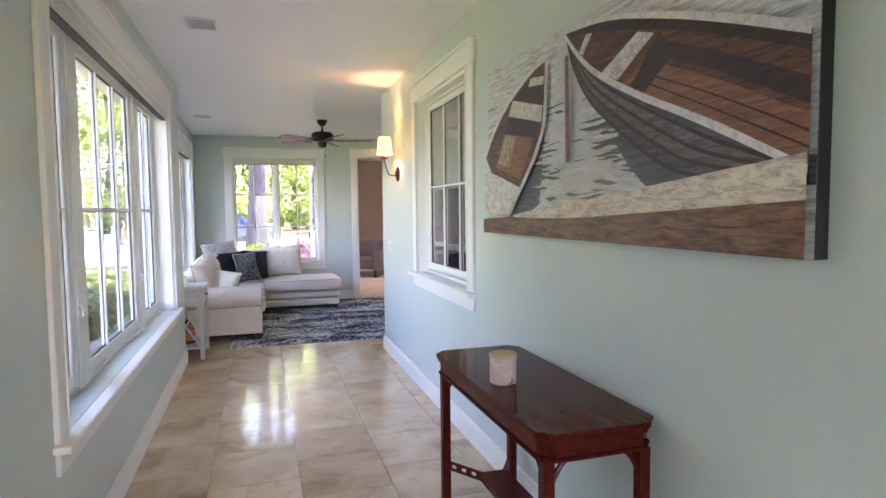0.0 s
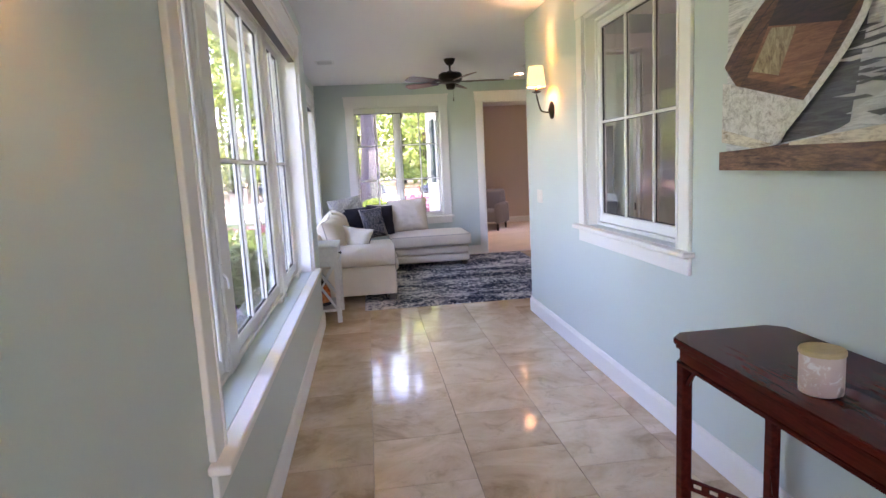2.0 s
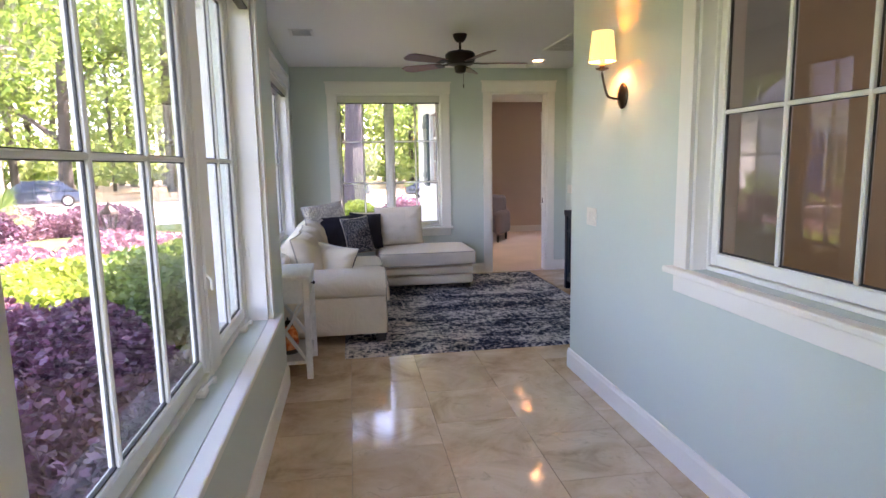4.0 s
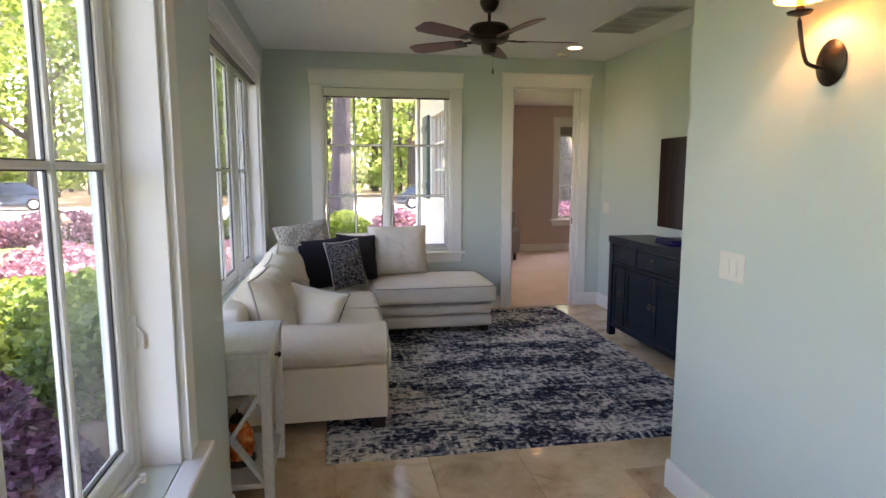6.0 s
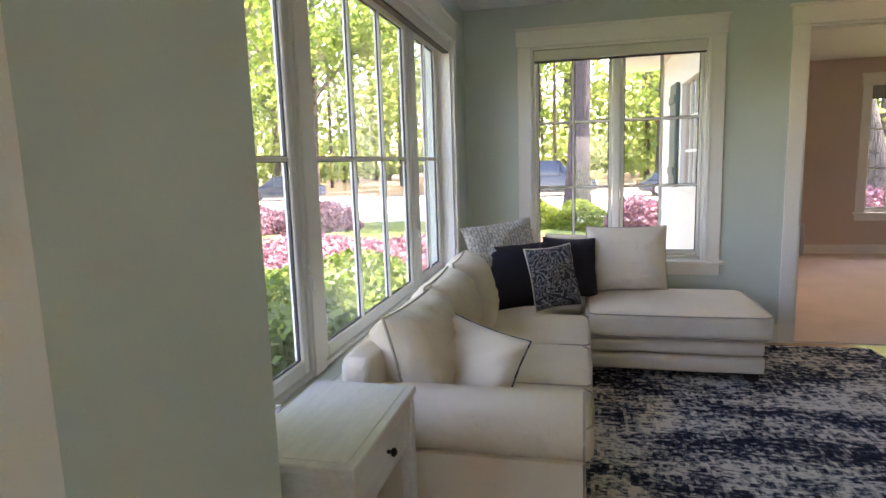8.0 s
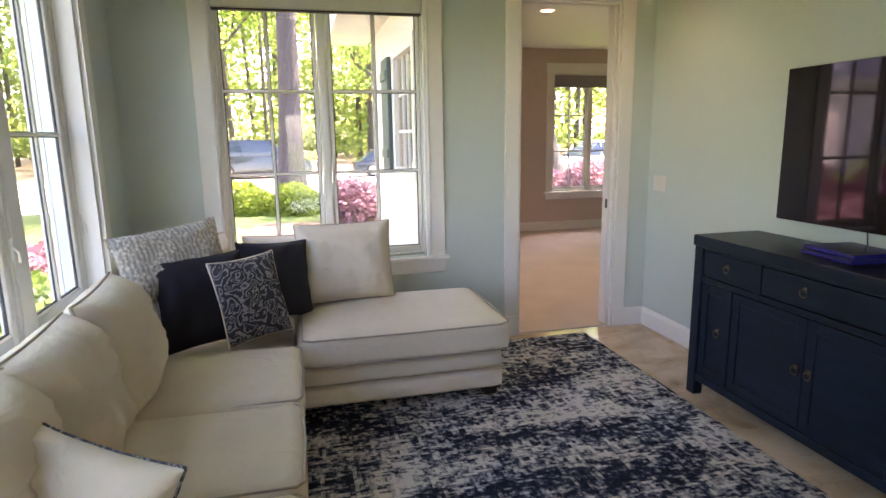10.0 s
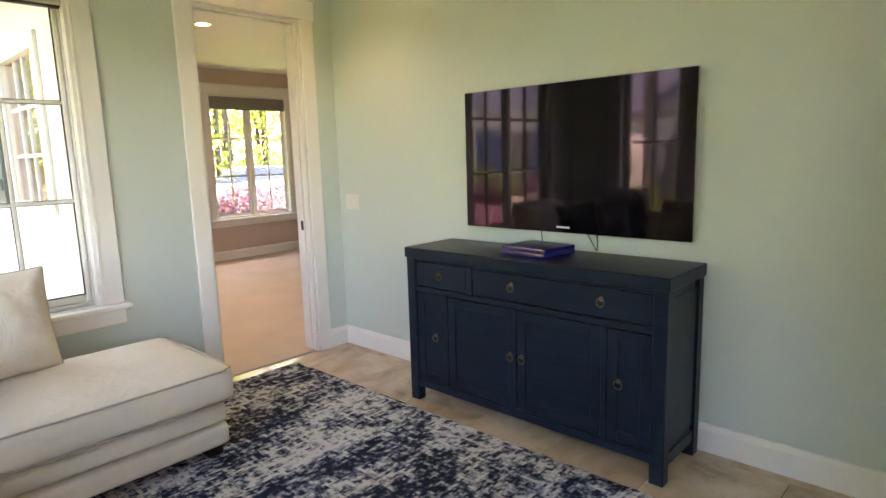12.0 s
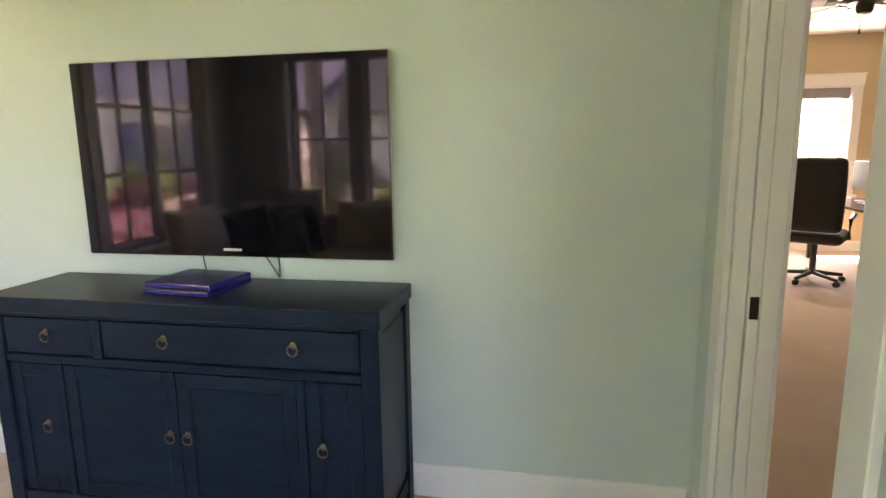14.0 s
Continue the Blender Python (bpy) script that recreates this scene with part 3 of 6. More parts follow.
# ---- soft shapes ----
def block_cushion(bm, x0, x1, y0, y1, z0, z1, r=0.045, crown=0.02, seed=0.0, rough=0.004):
    """A stuffed box cushion: rounded all round, crowned on top, faintly uneven."""
    r0 = bmesh.ops.create_cube(bm, size=2.0)
    edges = list({e for v in r0["verts"] for e in v.link_edges})
    made = bmesh.ops.subdivide_edges(bm, edges=edges, cuts=11, use_grid_fill=True)
    verts = list({v for f in bm.faces for v in f.verts if v.tag is False})
    c = Vector(((x0 + x1) / 2, (y0 + y1) / 2, (z0 + z1) / 2))
    h = Vector(((x1 - x0) / 2, (y1 - y0) / 2, (z1 - z0) / 2))
    for v in verts:
        s = Vector([math.copysign(abs(k) ** 0.55, k) for k in v.co])
        u = Vector((s.x * h.x, s.y * h.y, s.z * h.z))
        inner = Vector([max(-(a - r), min(a - r, b)) for a, b in zip(h, u)])
        d = u - inner
        if d.length > 1e-6:
            u = inner + d.normalized() * r
        swell = (1 - s.x ** 2) * (1 - s.y ** 2)
        u.z += math.copysign(crown * swell, s.z) if s.z > 0.3 else 0
        side = (1 - s.z ** 2)
        u.y += math.copysign(0.012 * side * (1 - s.x ** 4), s.y) if abs(s.y) > 0.9 else 0
        u.x += math.copysign(0.012 * side * (1 - s.y ** 4), s.x) if abs(s.x) > 0.9 else 0
        q = c + u
        k = noise.noise(q * 7 + Vector((seed, seed, seed))) * rough + noise.noise(q * 2.3 + Vector((seed, 0, 0))) * rough * 1.5
        v.co = q + u.normalized() * k
        v.tag = True


def pillow_mesh(w, h, d, seed=0.0, n=20, pinch=0.07, sag=0.02, two=False):
    """A knife-edge pillow standing in the xz plane, its base at z = 0."""
    bm = bmesh.new()

    def place(u, v, side):
        x = u * w / 2 * (1 - pinch * (1 - v * v))
        z = v * h / 2 * (1 - pinch * (1 - u * u))
        t = max(0.0, (1 - u ** 4) * (1 - v ** 4)) ** 0.55
        y = side * d / 2 * t
        q = Vector((x * 9 + seed, z * 9, side * 3))
        y += side * t * (noise.noise(q) * 0.018 + noise.noise(q * 2.3) * 0.011)
        ang = math.atan2(v, u)
        rad = math.hypot(u, v)
        y += side * 0.022 * math.sin(ang * 11 + seed) * max(0, rad - 0.5) * t
        fold = noise.noise(Vector((u * 2.2 + seed, v * 5.0 + u * 2.0, seed)))
        y -= side * t * 0.012 * max(0.0, 1 - abs(fold) * 3.2)
        z -= sag * t * (1 - v) * 0.3
        return Vector((x, y, z + h / 2))

    grids = {}
    for side in (-1, 1):
        for i in range(n + 1):
            for j in range(n + 1):
                u, v = math.sin((i / n - 0.5) * math.pi), math.sin((j / n - 0.5) * math.pi)
                edge = i in (0, n) or j in (0, n)
                if side == 1 and edge:
                    grids[(1, i, j)] = grids[(-1, i, j)]
                else:
                    grids[(side, i, j)] = bm.verts.new(place(u, v, side))
        for i in range(n):
            for j in range(n):
                f = bm.faces.new([grids[(side, a, b)] for a, b in ((i, j), (i + 1, j), (i + 1, j + 1), (i, j + 1))])
                f.material_index = 1 if side > 0 and two else 0
    rim = [grids[(-1, i, 0)].co.copy() for i in range(n + 1)] + [grids[(-1, n, j)].co.copy() for j in range(1, n + 1)]
    rim += [grids[(-1, i, n)].co.copy() for i in range(n - 1, -1, -1)] + [grids[(-1, 0, j)].co.copy() for j in range(n - 1, 0, -1)]
    return bm, rim


def cord(rim, r=0.005, n=6):
    bm = bmesh.new()
    sweep(bm, rim + rim[:1], r, n)
    return bm


def throw_pillow(name, m, w, h, d, material, label, seed, edge=None):
    top = thing(name, label, "pillow", m)
    bm, rim = pillow_mesh(w, h, d, seed, two=isinstance(material, list))
    part("cover", bm, material, top, smooth=True)
    part("piping", cord(rim, 0.0045), edge or material, top, smooth=True)
    return top


# ---- sofa ----
def sectional():
    top = thing("sectional_sofa", "oatmeal linen sectional sofa with rolled arm and chaise, on the rug", "sofa", pose(-0.35, 8.4, 0))
    back = Matrix.Translation((0.35, -8.4, 0))

    def put(name, bm, mat, label="", parent=top, smooth=True):
        bm.transform(back)
        return part(name, bm, mat, parent, label, smooth)

    bm = bmesh.new()
    box(bm, -0.84, 0.05, 7.22, 9.93, 0.09, 0.31, 0.02, 2)
    put("base", bm, LINEN)
    bm = bmesh.new()
    block_cushion(bm, -0.88, -0.72, 7.02, 9.93, 0.28, 0.78, 0.06, 0.0, 3.0)
    put("back_frame", bm, LINEN)
    # rolled arm: a flat panel with a scroll on top
    bm = bmesh.new()
    prof = []
    for i in range(25):
        a = radians(-62 + 304 * i / 24)
        prof.append((7.105 - 0.125 * math.cos(a), 0.515 + 0.125 * math.sin(a)))
    outline = [(7.235, 0.09), (7.025, 0.09), (7.025, 0.40)] + prof
    rings = []
    for x, s in ((-0.84, 0.97), (-0.83, 1.0), (0.035, 1.0), (0.055, 0.985), (0.062, 0.95)):
        rings.append([bm.verts.new((x, 7.12 + (y - 7.12) * s, 0.4 + (z - 0.4) * s)) for y, z in outline])
    for a, b in zip(rings, rings[1:]):
        for i in range(len(a)):
            j = (i + 1) % len(a)
            bm.faces.new((a[i], a[j], b[j], b[i]))
    bm.faces.new(rings[0])
    bm.faces.new(rings[-1])
    arm = put("arm", bm, LINEN)
    put("arm_piping", cord([Vector((0.056, 7.12 + (y - 7.12) * 0.99, 0.4 + (z - 0.4) * 0.99)) for y, z in outline], 0.005), LINEN_SHADED, parent=arm)
    # seats
    for k, (y0, y1) in enumerate(((7.20, 7.63), (7.64, 8.25), (8.26, 8.93))):
        bm = bmesh.new()
        block_cushion(bm, -0.72, 0.09, y0, y1, 0.30, 0.465, 0.04, 0.022, 5.0 + k)
        c = put("seat_cushion", bm, LINEN)
        rim = [Vector(p) for p in ((-0.6, y0 + 0.02, 0.45), (0.07, y0 + 0.015, 0.455), (0.093, y0 + 0.04, 0.455), (0.098, (y0 + y1) / 2, 0.452), (0.093, y1 - 0.04, 0.455), (0.07, y1 - 0.015, 0.455), (-0.6, y1 - 0.02, 0.45))]
        put("seat_piping", cord(rim, 0.005), LINEN_SHADED, parent=c)
    # chaise
    for z0, z1, o in ((0.07, 0.185, 0.0), (0.187, 0.295, 0.004)):
        bm = bmesh.new()
        block_cushion(bm, 0.06 + o, 1.21 - o, 8.98 + o, 9.93, z0, z1, 0.03, 0.0, 9.0 + z0, 0.003)
        put("chaise_base", bm, LINEN)
    bm = bmesh.new()
    block_cushion(bm, 0.085, 1.235, 8.95, 9.76, 0.30, 0.475, 0.04, 0.03, 12.0)
    ch = put("chaise_cushion", bm, LINEN)
    for z in (0.315, 0.462):
        rim = [Vector(p) for p in ((0.10, 8.97, z), (0.15, 8.945, z), (0.7, 8.936, z), (1.175, 8.945, z), (1.23, 8.98, z), (1.238, 9.35, z), (1.23, 9.73, z), (0.7, 9.76, z), (0.1, 9.74, z))]
        put("chaise_piping", cord(rim, 0.005), LINEN_SHADED, parent=ch)
    # feet
    for x, y in ((0.0, 7.08), (-0.76, 7.08), (0.0, 8.9), (1.14, 9.06), (1.14, 9.85), (-0.76, 9.85)):
        put("foot", bx(x - 0.04, x + 0.04, y - 0.04, y + 0.04, 0.014, 0.095, 0.006), FOOT_WOOD, "dark wooden block foot", smooth=False)
    # loose back cushions leaning on the frame
    for k, (y, w, h) in enumerate(((7.39, 0.56, 0.46), (7.90, 0.60, 0.47), (8.50, 0.64, 0.48))):
        bm, rim = pillow_mesh(w, h, 0.33, 20 + k * 3.1, 30, 0.05)
        m = Matrix.Translation((-0.58, y, 0.455)) @ pose(0, 0, 0, 0, -13, 0) @ pose(0, 0, 0, 0, 0, 90 + (-6, 2, 5)[k])
        bm.transform(m)
        c = put("back_cushion", bm, LINEN)
        cr = cord(rim, 0.0065)
        cr.transform(m)
        put("cushion_piping", cr, LINEN_SHADED, parent=c)
    for x, y, rz, w, h, ln in ((-0.42, 9.38, 50, 0.56, 0.48, -14), (0.02, 9.68, 0, 0.5, 0.43, -12), (0.39, 9.6, 4, 0.60, 0.50, -14)):
        bm, rim = pillow_mesh(w, h, 0.28, 31 + x, 30, 0.05)
        m = Matrix.Translation((x, y, 0.48)) @ pose(0, 0, 0, 0, 0, rz) @ pose(0, 0, 0, ln, 0, 0)
        bm.transform(m)
        c = put("back_cushion", bm, LINEN)
        cr = cord(rim, 0.0065)
        cr.transform(m)
        put("cushion_piping", cr, LINEN_SHADED, parent=c)
    return top


sectional()
throw_pillow("throw_pillow", pose(-0.46, 9.10, 0.72, -20, 0, 34) @ pose(0, 0, 0, 0, -5, 0), 0.56, 0.36, 0.16, KNIT, "chunky grey and cream knitted pillow atop the sofa corner", 41)
throw_pillow("throw_pillow", pose(-0.34, 9.02, 0.472, -16, 0, 28), 0.46, 0.46, 0.16, NAVY_CLOTH, "plain dark navy pillow in the sofa corner", 42)
throw_pillow("throw_pillow", pose(-0.02, 9.36, 0.475, -14, 5, 30), 0.44, 0.45, 0.15, NAVY_CLOTH, "plain dark navy pillow behind the patterned one", 43)
throw_pillow("throw_pillow", pose(-0.10, 9.03, 0.475, -18, 0, 30) @ pose(0, 0, 0, 0, -3, 0), 0.36, 0.44, 0.14, DAMASK, "grey damask patterned pillow leaning on navy ones", 44, LINEN)
throw_pillow("throw_pillow", pose(-0.46, 7.28, 0.474, -24, 0, -28) @ pose(0, 0, 0, 0, 8, 0), 0.46, 0.37, 0.15, [LINEN, DAMASK], "plain oatmeal pillow with grey damask back, beside the arm", 45, DAMASK)


# ---- rug ----
def rug():
    bm = bmesh.new()
    nx, ny = 70, 90
    x0, x1, y0, y1 = -0.30, 2.19, 6.67, 9.90
    g = [[None] * (ny + 1) for _ in range(nx + 1)]
    for i in range(nx + 1):
        for j in range(ny + 1):
            x, y = x0 + (x1 - x0) * i / nx, y0 + (y1 - y0) * j / ny
            wob = Vector((x * 3, y * 3, 0))
            ed = min(i, nx - i, j, ny - j)
            z = 0.014 + 0.0015 * noise.noise(wob * 2) if ed else 0.002
            if ed == 0:
                x += 0.006 * noise.noise(wob * 6)
                y += 0.006 * noise.noise(wob * 6 + Vector((9, 0, 0)))
            g[i][j] = bm.verts.new((x, y, z))
    for i in range(nx):
        for j in range(ny):
            bm.faces.new((g[i][j], g[i + 1][j], g[i + 1][j + 1], g[i][j + 1]))
    rim = [g[i][0] for i in range(nx + 1)] + [g[nx][j] for j in range(1, ny + 1)] + [g[i][ny] for i in range(nx - 1, -1, -1)] + [g[0][j] for j in range(ny - 1, 0, -1)]
    low = [bm.verts.new((v.co.x, v.co.y, 0.0)) for v in rim]
    for k in range(len(rim)):
        j = (k + 1) % len(rim)
        bm.faces.new((rim[k], low[k], low[j], rim[j]))
    return solid("area_rug", bm, RUG, "distressed navy and ivory pile rug on the tiles", "rug", smooth=True)


rug()


# ---- end table ----
def end_table():
    top = thing("end_table", "whitewashed wooden end table with drawer beside the sofa arm", "side table", pose(-0.695, 6.56, 0))
    w, d, h = 0.185, 0.29, 0.74
    slab = part("tabletop", bx(-w, w, -d, d, h - 0.028, h, 0.004), WHITE_WOOD, top)
    part("inset_board", bx(-w + 0.03, w - 0.03, -d + 0.03, d - 0.03, h, h + 0.002), WHITE_WOOD, slab)
    for x in (-w + 0.028, w - 0.028):
        for y in (-d + 0.035, d - 0.035):
            part("leg", bx(x - 0.022, x + 0.022, y - 0.022, y + 0.022, 0, h - 0.028, 0.003), WHITE_WOOD, top)
    part("apron", bx(-w + 0.02, -w + 0.036, -d + 0.05, d - 0.05, h - 0.19, h - 0.028), WHITE_WOOD, top)
    for y in (-d + 0.02, d - 0.036):
        part("apron", bx(-w + 0.05, w - 0.05, y, y + 0.016, h - 0.19, h - 0.028), WHITE_WOOD, top)
    part("rail", bx(w - 0.04, w - 0.02, -d + 0.05, d - 0.05, h - 0.19, h - 0.165), WHITE_WOOD, top)
    dr = part("drawer", bx(w - 0.03, w - 0.012, -d + 0.06, d - 0.06, h - 0.16, h - 0.035, 0.004), WHITE_WOOD, top)
    k = bmesh.new()
    lathe(k, [(0.006, 0), (0.006, 0.012), (0.013, 0.016), (0.014, 0.024), (0.006, 0.03)], 16)
    k.transform(pose(w - 0.012, 0, h - 0.098, 0, 90, 0))
    part("knob", k, BRONZE, dr, "dark round knob", True)
    part("shelf", bx(-w + 0.02, w - 0.02, -d + 0.02, d - 0.02, 0.11, 0.135, 0.003), WHITE_WOOD, top)
    for y in (-d + 0.035, d - 0.035):
        for s in (-1, 1):
            bm = bmesh.new()
            a, b = Vector((-s * (w - 0.05), y, 0.14)), Vector((s * (w - 0.05), y, h - 0.19))
            m = Matrix.Translation((a + b) / 2) @ (b - a).to_track_quat("Z", "Y").to_matrix().to_4x4()
            box(bm, -0.02, 0.02, -0.009 - 0.001 * s, 0.009 - 0.001 * s, -(b - a).length / 2, (b - a).length / 2)
            bm.transform(m)
            part("cross_brace", bm, WHITE_WOOD, top)
    return top


end_table()


def salt_lamp():
    top = thing("decorative_lantern", "dark lantern with amber glass on the lower shelf", "lantern", pose(-0.70, 6.52, 0.137))
    bm = bmesh.new()
    lathe(bm, [(0.075, 0), (0.08, 0.01), (0.078, 0.022), (0.07, 0.026)], 24)
    part("base", bm, BRONZE, top, smooth=True)
    bm = bmesh.new()
    lathe(bm, [(0.06, 0.026), (0.075, 0.07), (0.07, 0.14), (0.045, 0.19), (0.03, 0.2)], 24)
    m, t, p = nodes_of("amber_glass")
    v = coords(t)
    t.links.new(ramp(t, noise_tex(t, v, 18, 4, 0.6, 0.6), [(0.35, (0.06, 0.01, 0.004)), (0.5, (0.6, 0.12, 0.02)), (0.65, (0.75, 0.35, 0.15))]), p.inputs["Base Color"])
    p.inputs["Roughness"].default_value = 0.2
    part("glass", bm, m, top, "mottled amber glass", True)
    bm = bmesh.new()
    lathe(bm, [(0.034, 0.2), (0.04, 0.21), (0.02, 0.235), (0.006, 0.24), (0.006, 0.26)], 20)
    part("cap", bm, BRONZE, top, smooth=True)


salt_lamp()


# ---- media cabinet ----
def ring_pull(parent, y, z, x):
    bm = bmesh.new()
    lathe(bm, [(0.004, 0), (0.013, 0.002), (0.012, 0.006), (0.005, 0.009), (0.004, 0.016)], 16)
    bm.transform(pose(x, y, z + 0.012, 0, -90, 0))
    pts = [(x - 0.012, y + 0.019 * math.sin(a), z - 0.004 + 0.019 * math.cos(a)) for a in [2 * math.pi * i / 20 for i in range(21)]]
    sweep(bm, pts, 0.003, 8)
    part("ring_pull", bm, PULL, parent, "antique brass ring pull", True)


PULL = surface("antique_brass", (0.2, 0.15, 0.1), 0.35, 0.9, vary=0.2)


def media_cabinet():
    x0, x1, y0, y1, h = 2.275, 2.69, 7.25, 8.80, 0.93
    top = thing("media_cabinet", "distressed navy-black wooden sideboard with ring pulls under the television", "cabinet")
    part("tabletop", bx(x0 - 0.008, x1 + 0.004, y0 - 0.008, y1 + 0.008, h - 0.06, h, 0.004), NAVY_WOOD, top)
    for x in (x0, x1 - 0.06):
        for y in (y0, y1 - 0.065):
            part("leg", bx(x, x + 0.06, y, y + 0.065, 0, h - 0.06, 0.004), NAVY_WOOD, top)
    part("body", bx(x0 + 0.03, x1 - 0.01, y0 + 0.02, y1 - 0.02, 0.12, h - 0.06), NAVY_WOOD, top)
    for y in (y0 + 0.012, y1 - 0.02):
        part("side_panel", bx(x0 + 0.06, x1 - 0.06, y, y + 0.008, 0.16, h - 0.1, 0.003), NAVY_WOOD, top)
    f = x0 + 0.006
    for z0, z1 in ((0.09, 0.135), (0.675, 0.705), (h - 0.075, h - 0.06)):
        part("front_rail", bx(f, x0 + 0.04, y0 + 0.065, y1 - 0.065, z0, z1, 0.003), NAVY_WOOD, top)
    part("side_rail", bx(x0 + 0.06, x1 - 0.06, y0 + 0.008, y0 + 0.02, 0.07, 0.13, 0.003), NAVY_WOOD, top)
    ya, yb = y0 + 0.068, y1 - 0.068
    split = yb - 0.40
    for a, b, pulls in ((split + 0.022, yb, (0.5,)), (ya, split - 0.022, (0.24, 0.74))):
        d = part("drawer", bx(f + 0.006, x0 + 0.04, a, b, 0.71, h - 0.08, 0.004), NAVY_WOOD, top)
        for q in pulls:
            ring_pull(d, a + (b - a) * q, 0.785, f + 0.006)
    part("divider", bx(f, x0 + 0.04, split - 0.02, split + 0.02, 0.705, h - 0.075, 0.003), NAVY_WOOD, top)
    n = 0.205
    mid = (ya + yb) / 2
    for a, b, pull in ((ya, ya + n, 0.72), (ya + n + 0.034, mid - 0.003, 0.93), (mid + 0.003, yb - n - 0.034, 0.07), (yb - n, yb, 0.28)):
        s = 0.05
        dd = part("door", bx(f + 0.014, x0 + 0.03, a + s - 0.002, b - s + 0.002, 0.142 + s - 0.002, 0.668 - s + 0.002), NAVY_WOOD, top)
        for name, q in (("door_stile", (a, a + s, 0.142, 0.668)), ("door_stile", (b - s, b, 0.142, 0.668)), ("door_rail", (a + s, b - s, 0.142, 0.142 + s)), ("door_rail", (a + s, b - s, 0.668 - s, 0.668))):
            part(name, bx(f + 0.006, x0 + 0.035, q[0], q[1], q[2], q[3], 0.002), NAVY_WOOD, dd)
        ring_pull(dd, a + (b - a) * pull, 0.42, f + 0.006)
    for a in (ya + n + 0.002, yb - n - 0.032):
        part("stile", bx(f, x0 + 0.04, a, a + 0.03, 0.135, 0.675, 0.003), NAVY_WOOD, top)
    return top


media_cabinet()


def television():
    y0, y1, z0, z1 = 7.30, 8.655, 1.022, 1.812
    top = thing("television", "large flat black television mounted on the sage wall", "television")
    part("back_shell", bx(2.685, 2.712, y0 + 0.05, y1 - 0.05, z0 + 0.05, z1 - 0.05, 0.01), BLACK_PLASTIC, top)
    part("wall_bracket", bx(2.712, 2.73, y0 + 0.45, y1 - 0.45, z0 + 0.2, z1 - 0.2), BLACK_PLASTIC, top)
    part("rim", bx(2.668, 2.688, y0, y1, z0, z1, 0.003), SILVER, top, "thin satin silver edge")
    part("bezel", bx(2.660, 2.669, y0 + 0.004, y1 - 0.004, z0 + 0.004, z1 - 0.004, 0.002), SCREEN, top)
    part("screen", bx(2.6585, 2.661, y0 + 0.04, y1 - 0.04, z0 + 0.075, z1 - 0.04), SCREEN, top, "glossy black screen, switched off")
    part("maker_mark", bx(2.6588, 2.6602, 7.94, 8.02, z0 + 0.026, z0 + 0.036), PALE_PRINT, top)


television()


def game_console():
    top = thing("game_console", "slim dark blue game console on the cabinet", "game console", pose(2.50, 8.03, 0.93, 0, 0, -6))
    part("lower_shell", bx(-0.14, 0.12, -0.145, 0.145, 0.004, 0.022, 0.003), PS_BLUE, top)
    part("upper_shell", bx(-0.13, 0.12, -0.145, 0.145, 0.026, 0.046, 0.004), PS_BLUE, top)
    part("gap_strip", bx(-0.132, 0.118, -0.142, 0.142, 0.0221, 0.0259), BLACK_PLASTIC, top)
    for y in (-0.11, 0.11):
        part("rubber_foot", bx(-0.11, 0.1, y - 0.01, y + 0.01, 0, 0.004), BLACK_PLASTIC, top)


game_console()


def cable(name, pts, r, label):
    bm = bmesh.new()
    fine = []
    for i in range(len(pts) - 1):
        for k in range(6):
            fine.append(Vector(pts[i]).lerp(Vector(pts[i + 1]), k / 6))
    fine.append(Vector(pts[-1]))
    sweep(bm, fine, r, 6)
    return solid(name, bm, BLACK_PLASTIC, label, "cable", smooth=True)


cable("cable", [(2.695, 8.14, 1.03), (2.7, 8.14, 0.99), (2.7, 8.13, 0.935)], 0.003, "thin black cable hanging under the television")
cable("cable", [(2.695, 7.86, 1.03), (2.7, 7.83, 0.98), (2.695, 7.80, 0.935)], 0.003, "thin black cable hanging under the television")
cable("cable", [(2.695, 7.80, 1.03), (2.705, 7.80, 0.98), (2.70, 7.80, 0.936)], 0.004, "thin black cable hanging under the television")


# ---- fixtures ----
def switch_plate(m, gangs):
    top = thing("switch_plate", "ivory rocker light switch plate on the wall", "light switch", m)
    w = 0.036 * gangs + 0.002 * gangs
    part("plate", bx(-w, w, -0.006, 0, -0.058, 0.058, 0.003), WHITE_PLASTIC, top)
    for k in range(gangs):
        x = (k - (gangs - 1) / 2) * 0.047
        part("rocker", bx(x - 0.0165, x + 0.0165, -0.011, -0.006, -0.033, 0.033, 0.003), WHITE_PLASTIC, top)


switch_plate(pose(HALL_R, 5.80, 1.135, 0, 0, -90), 2)
switch_plate(pose(ROOM_R, 9.84, 1.125, 0, 0, -90), 2)


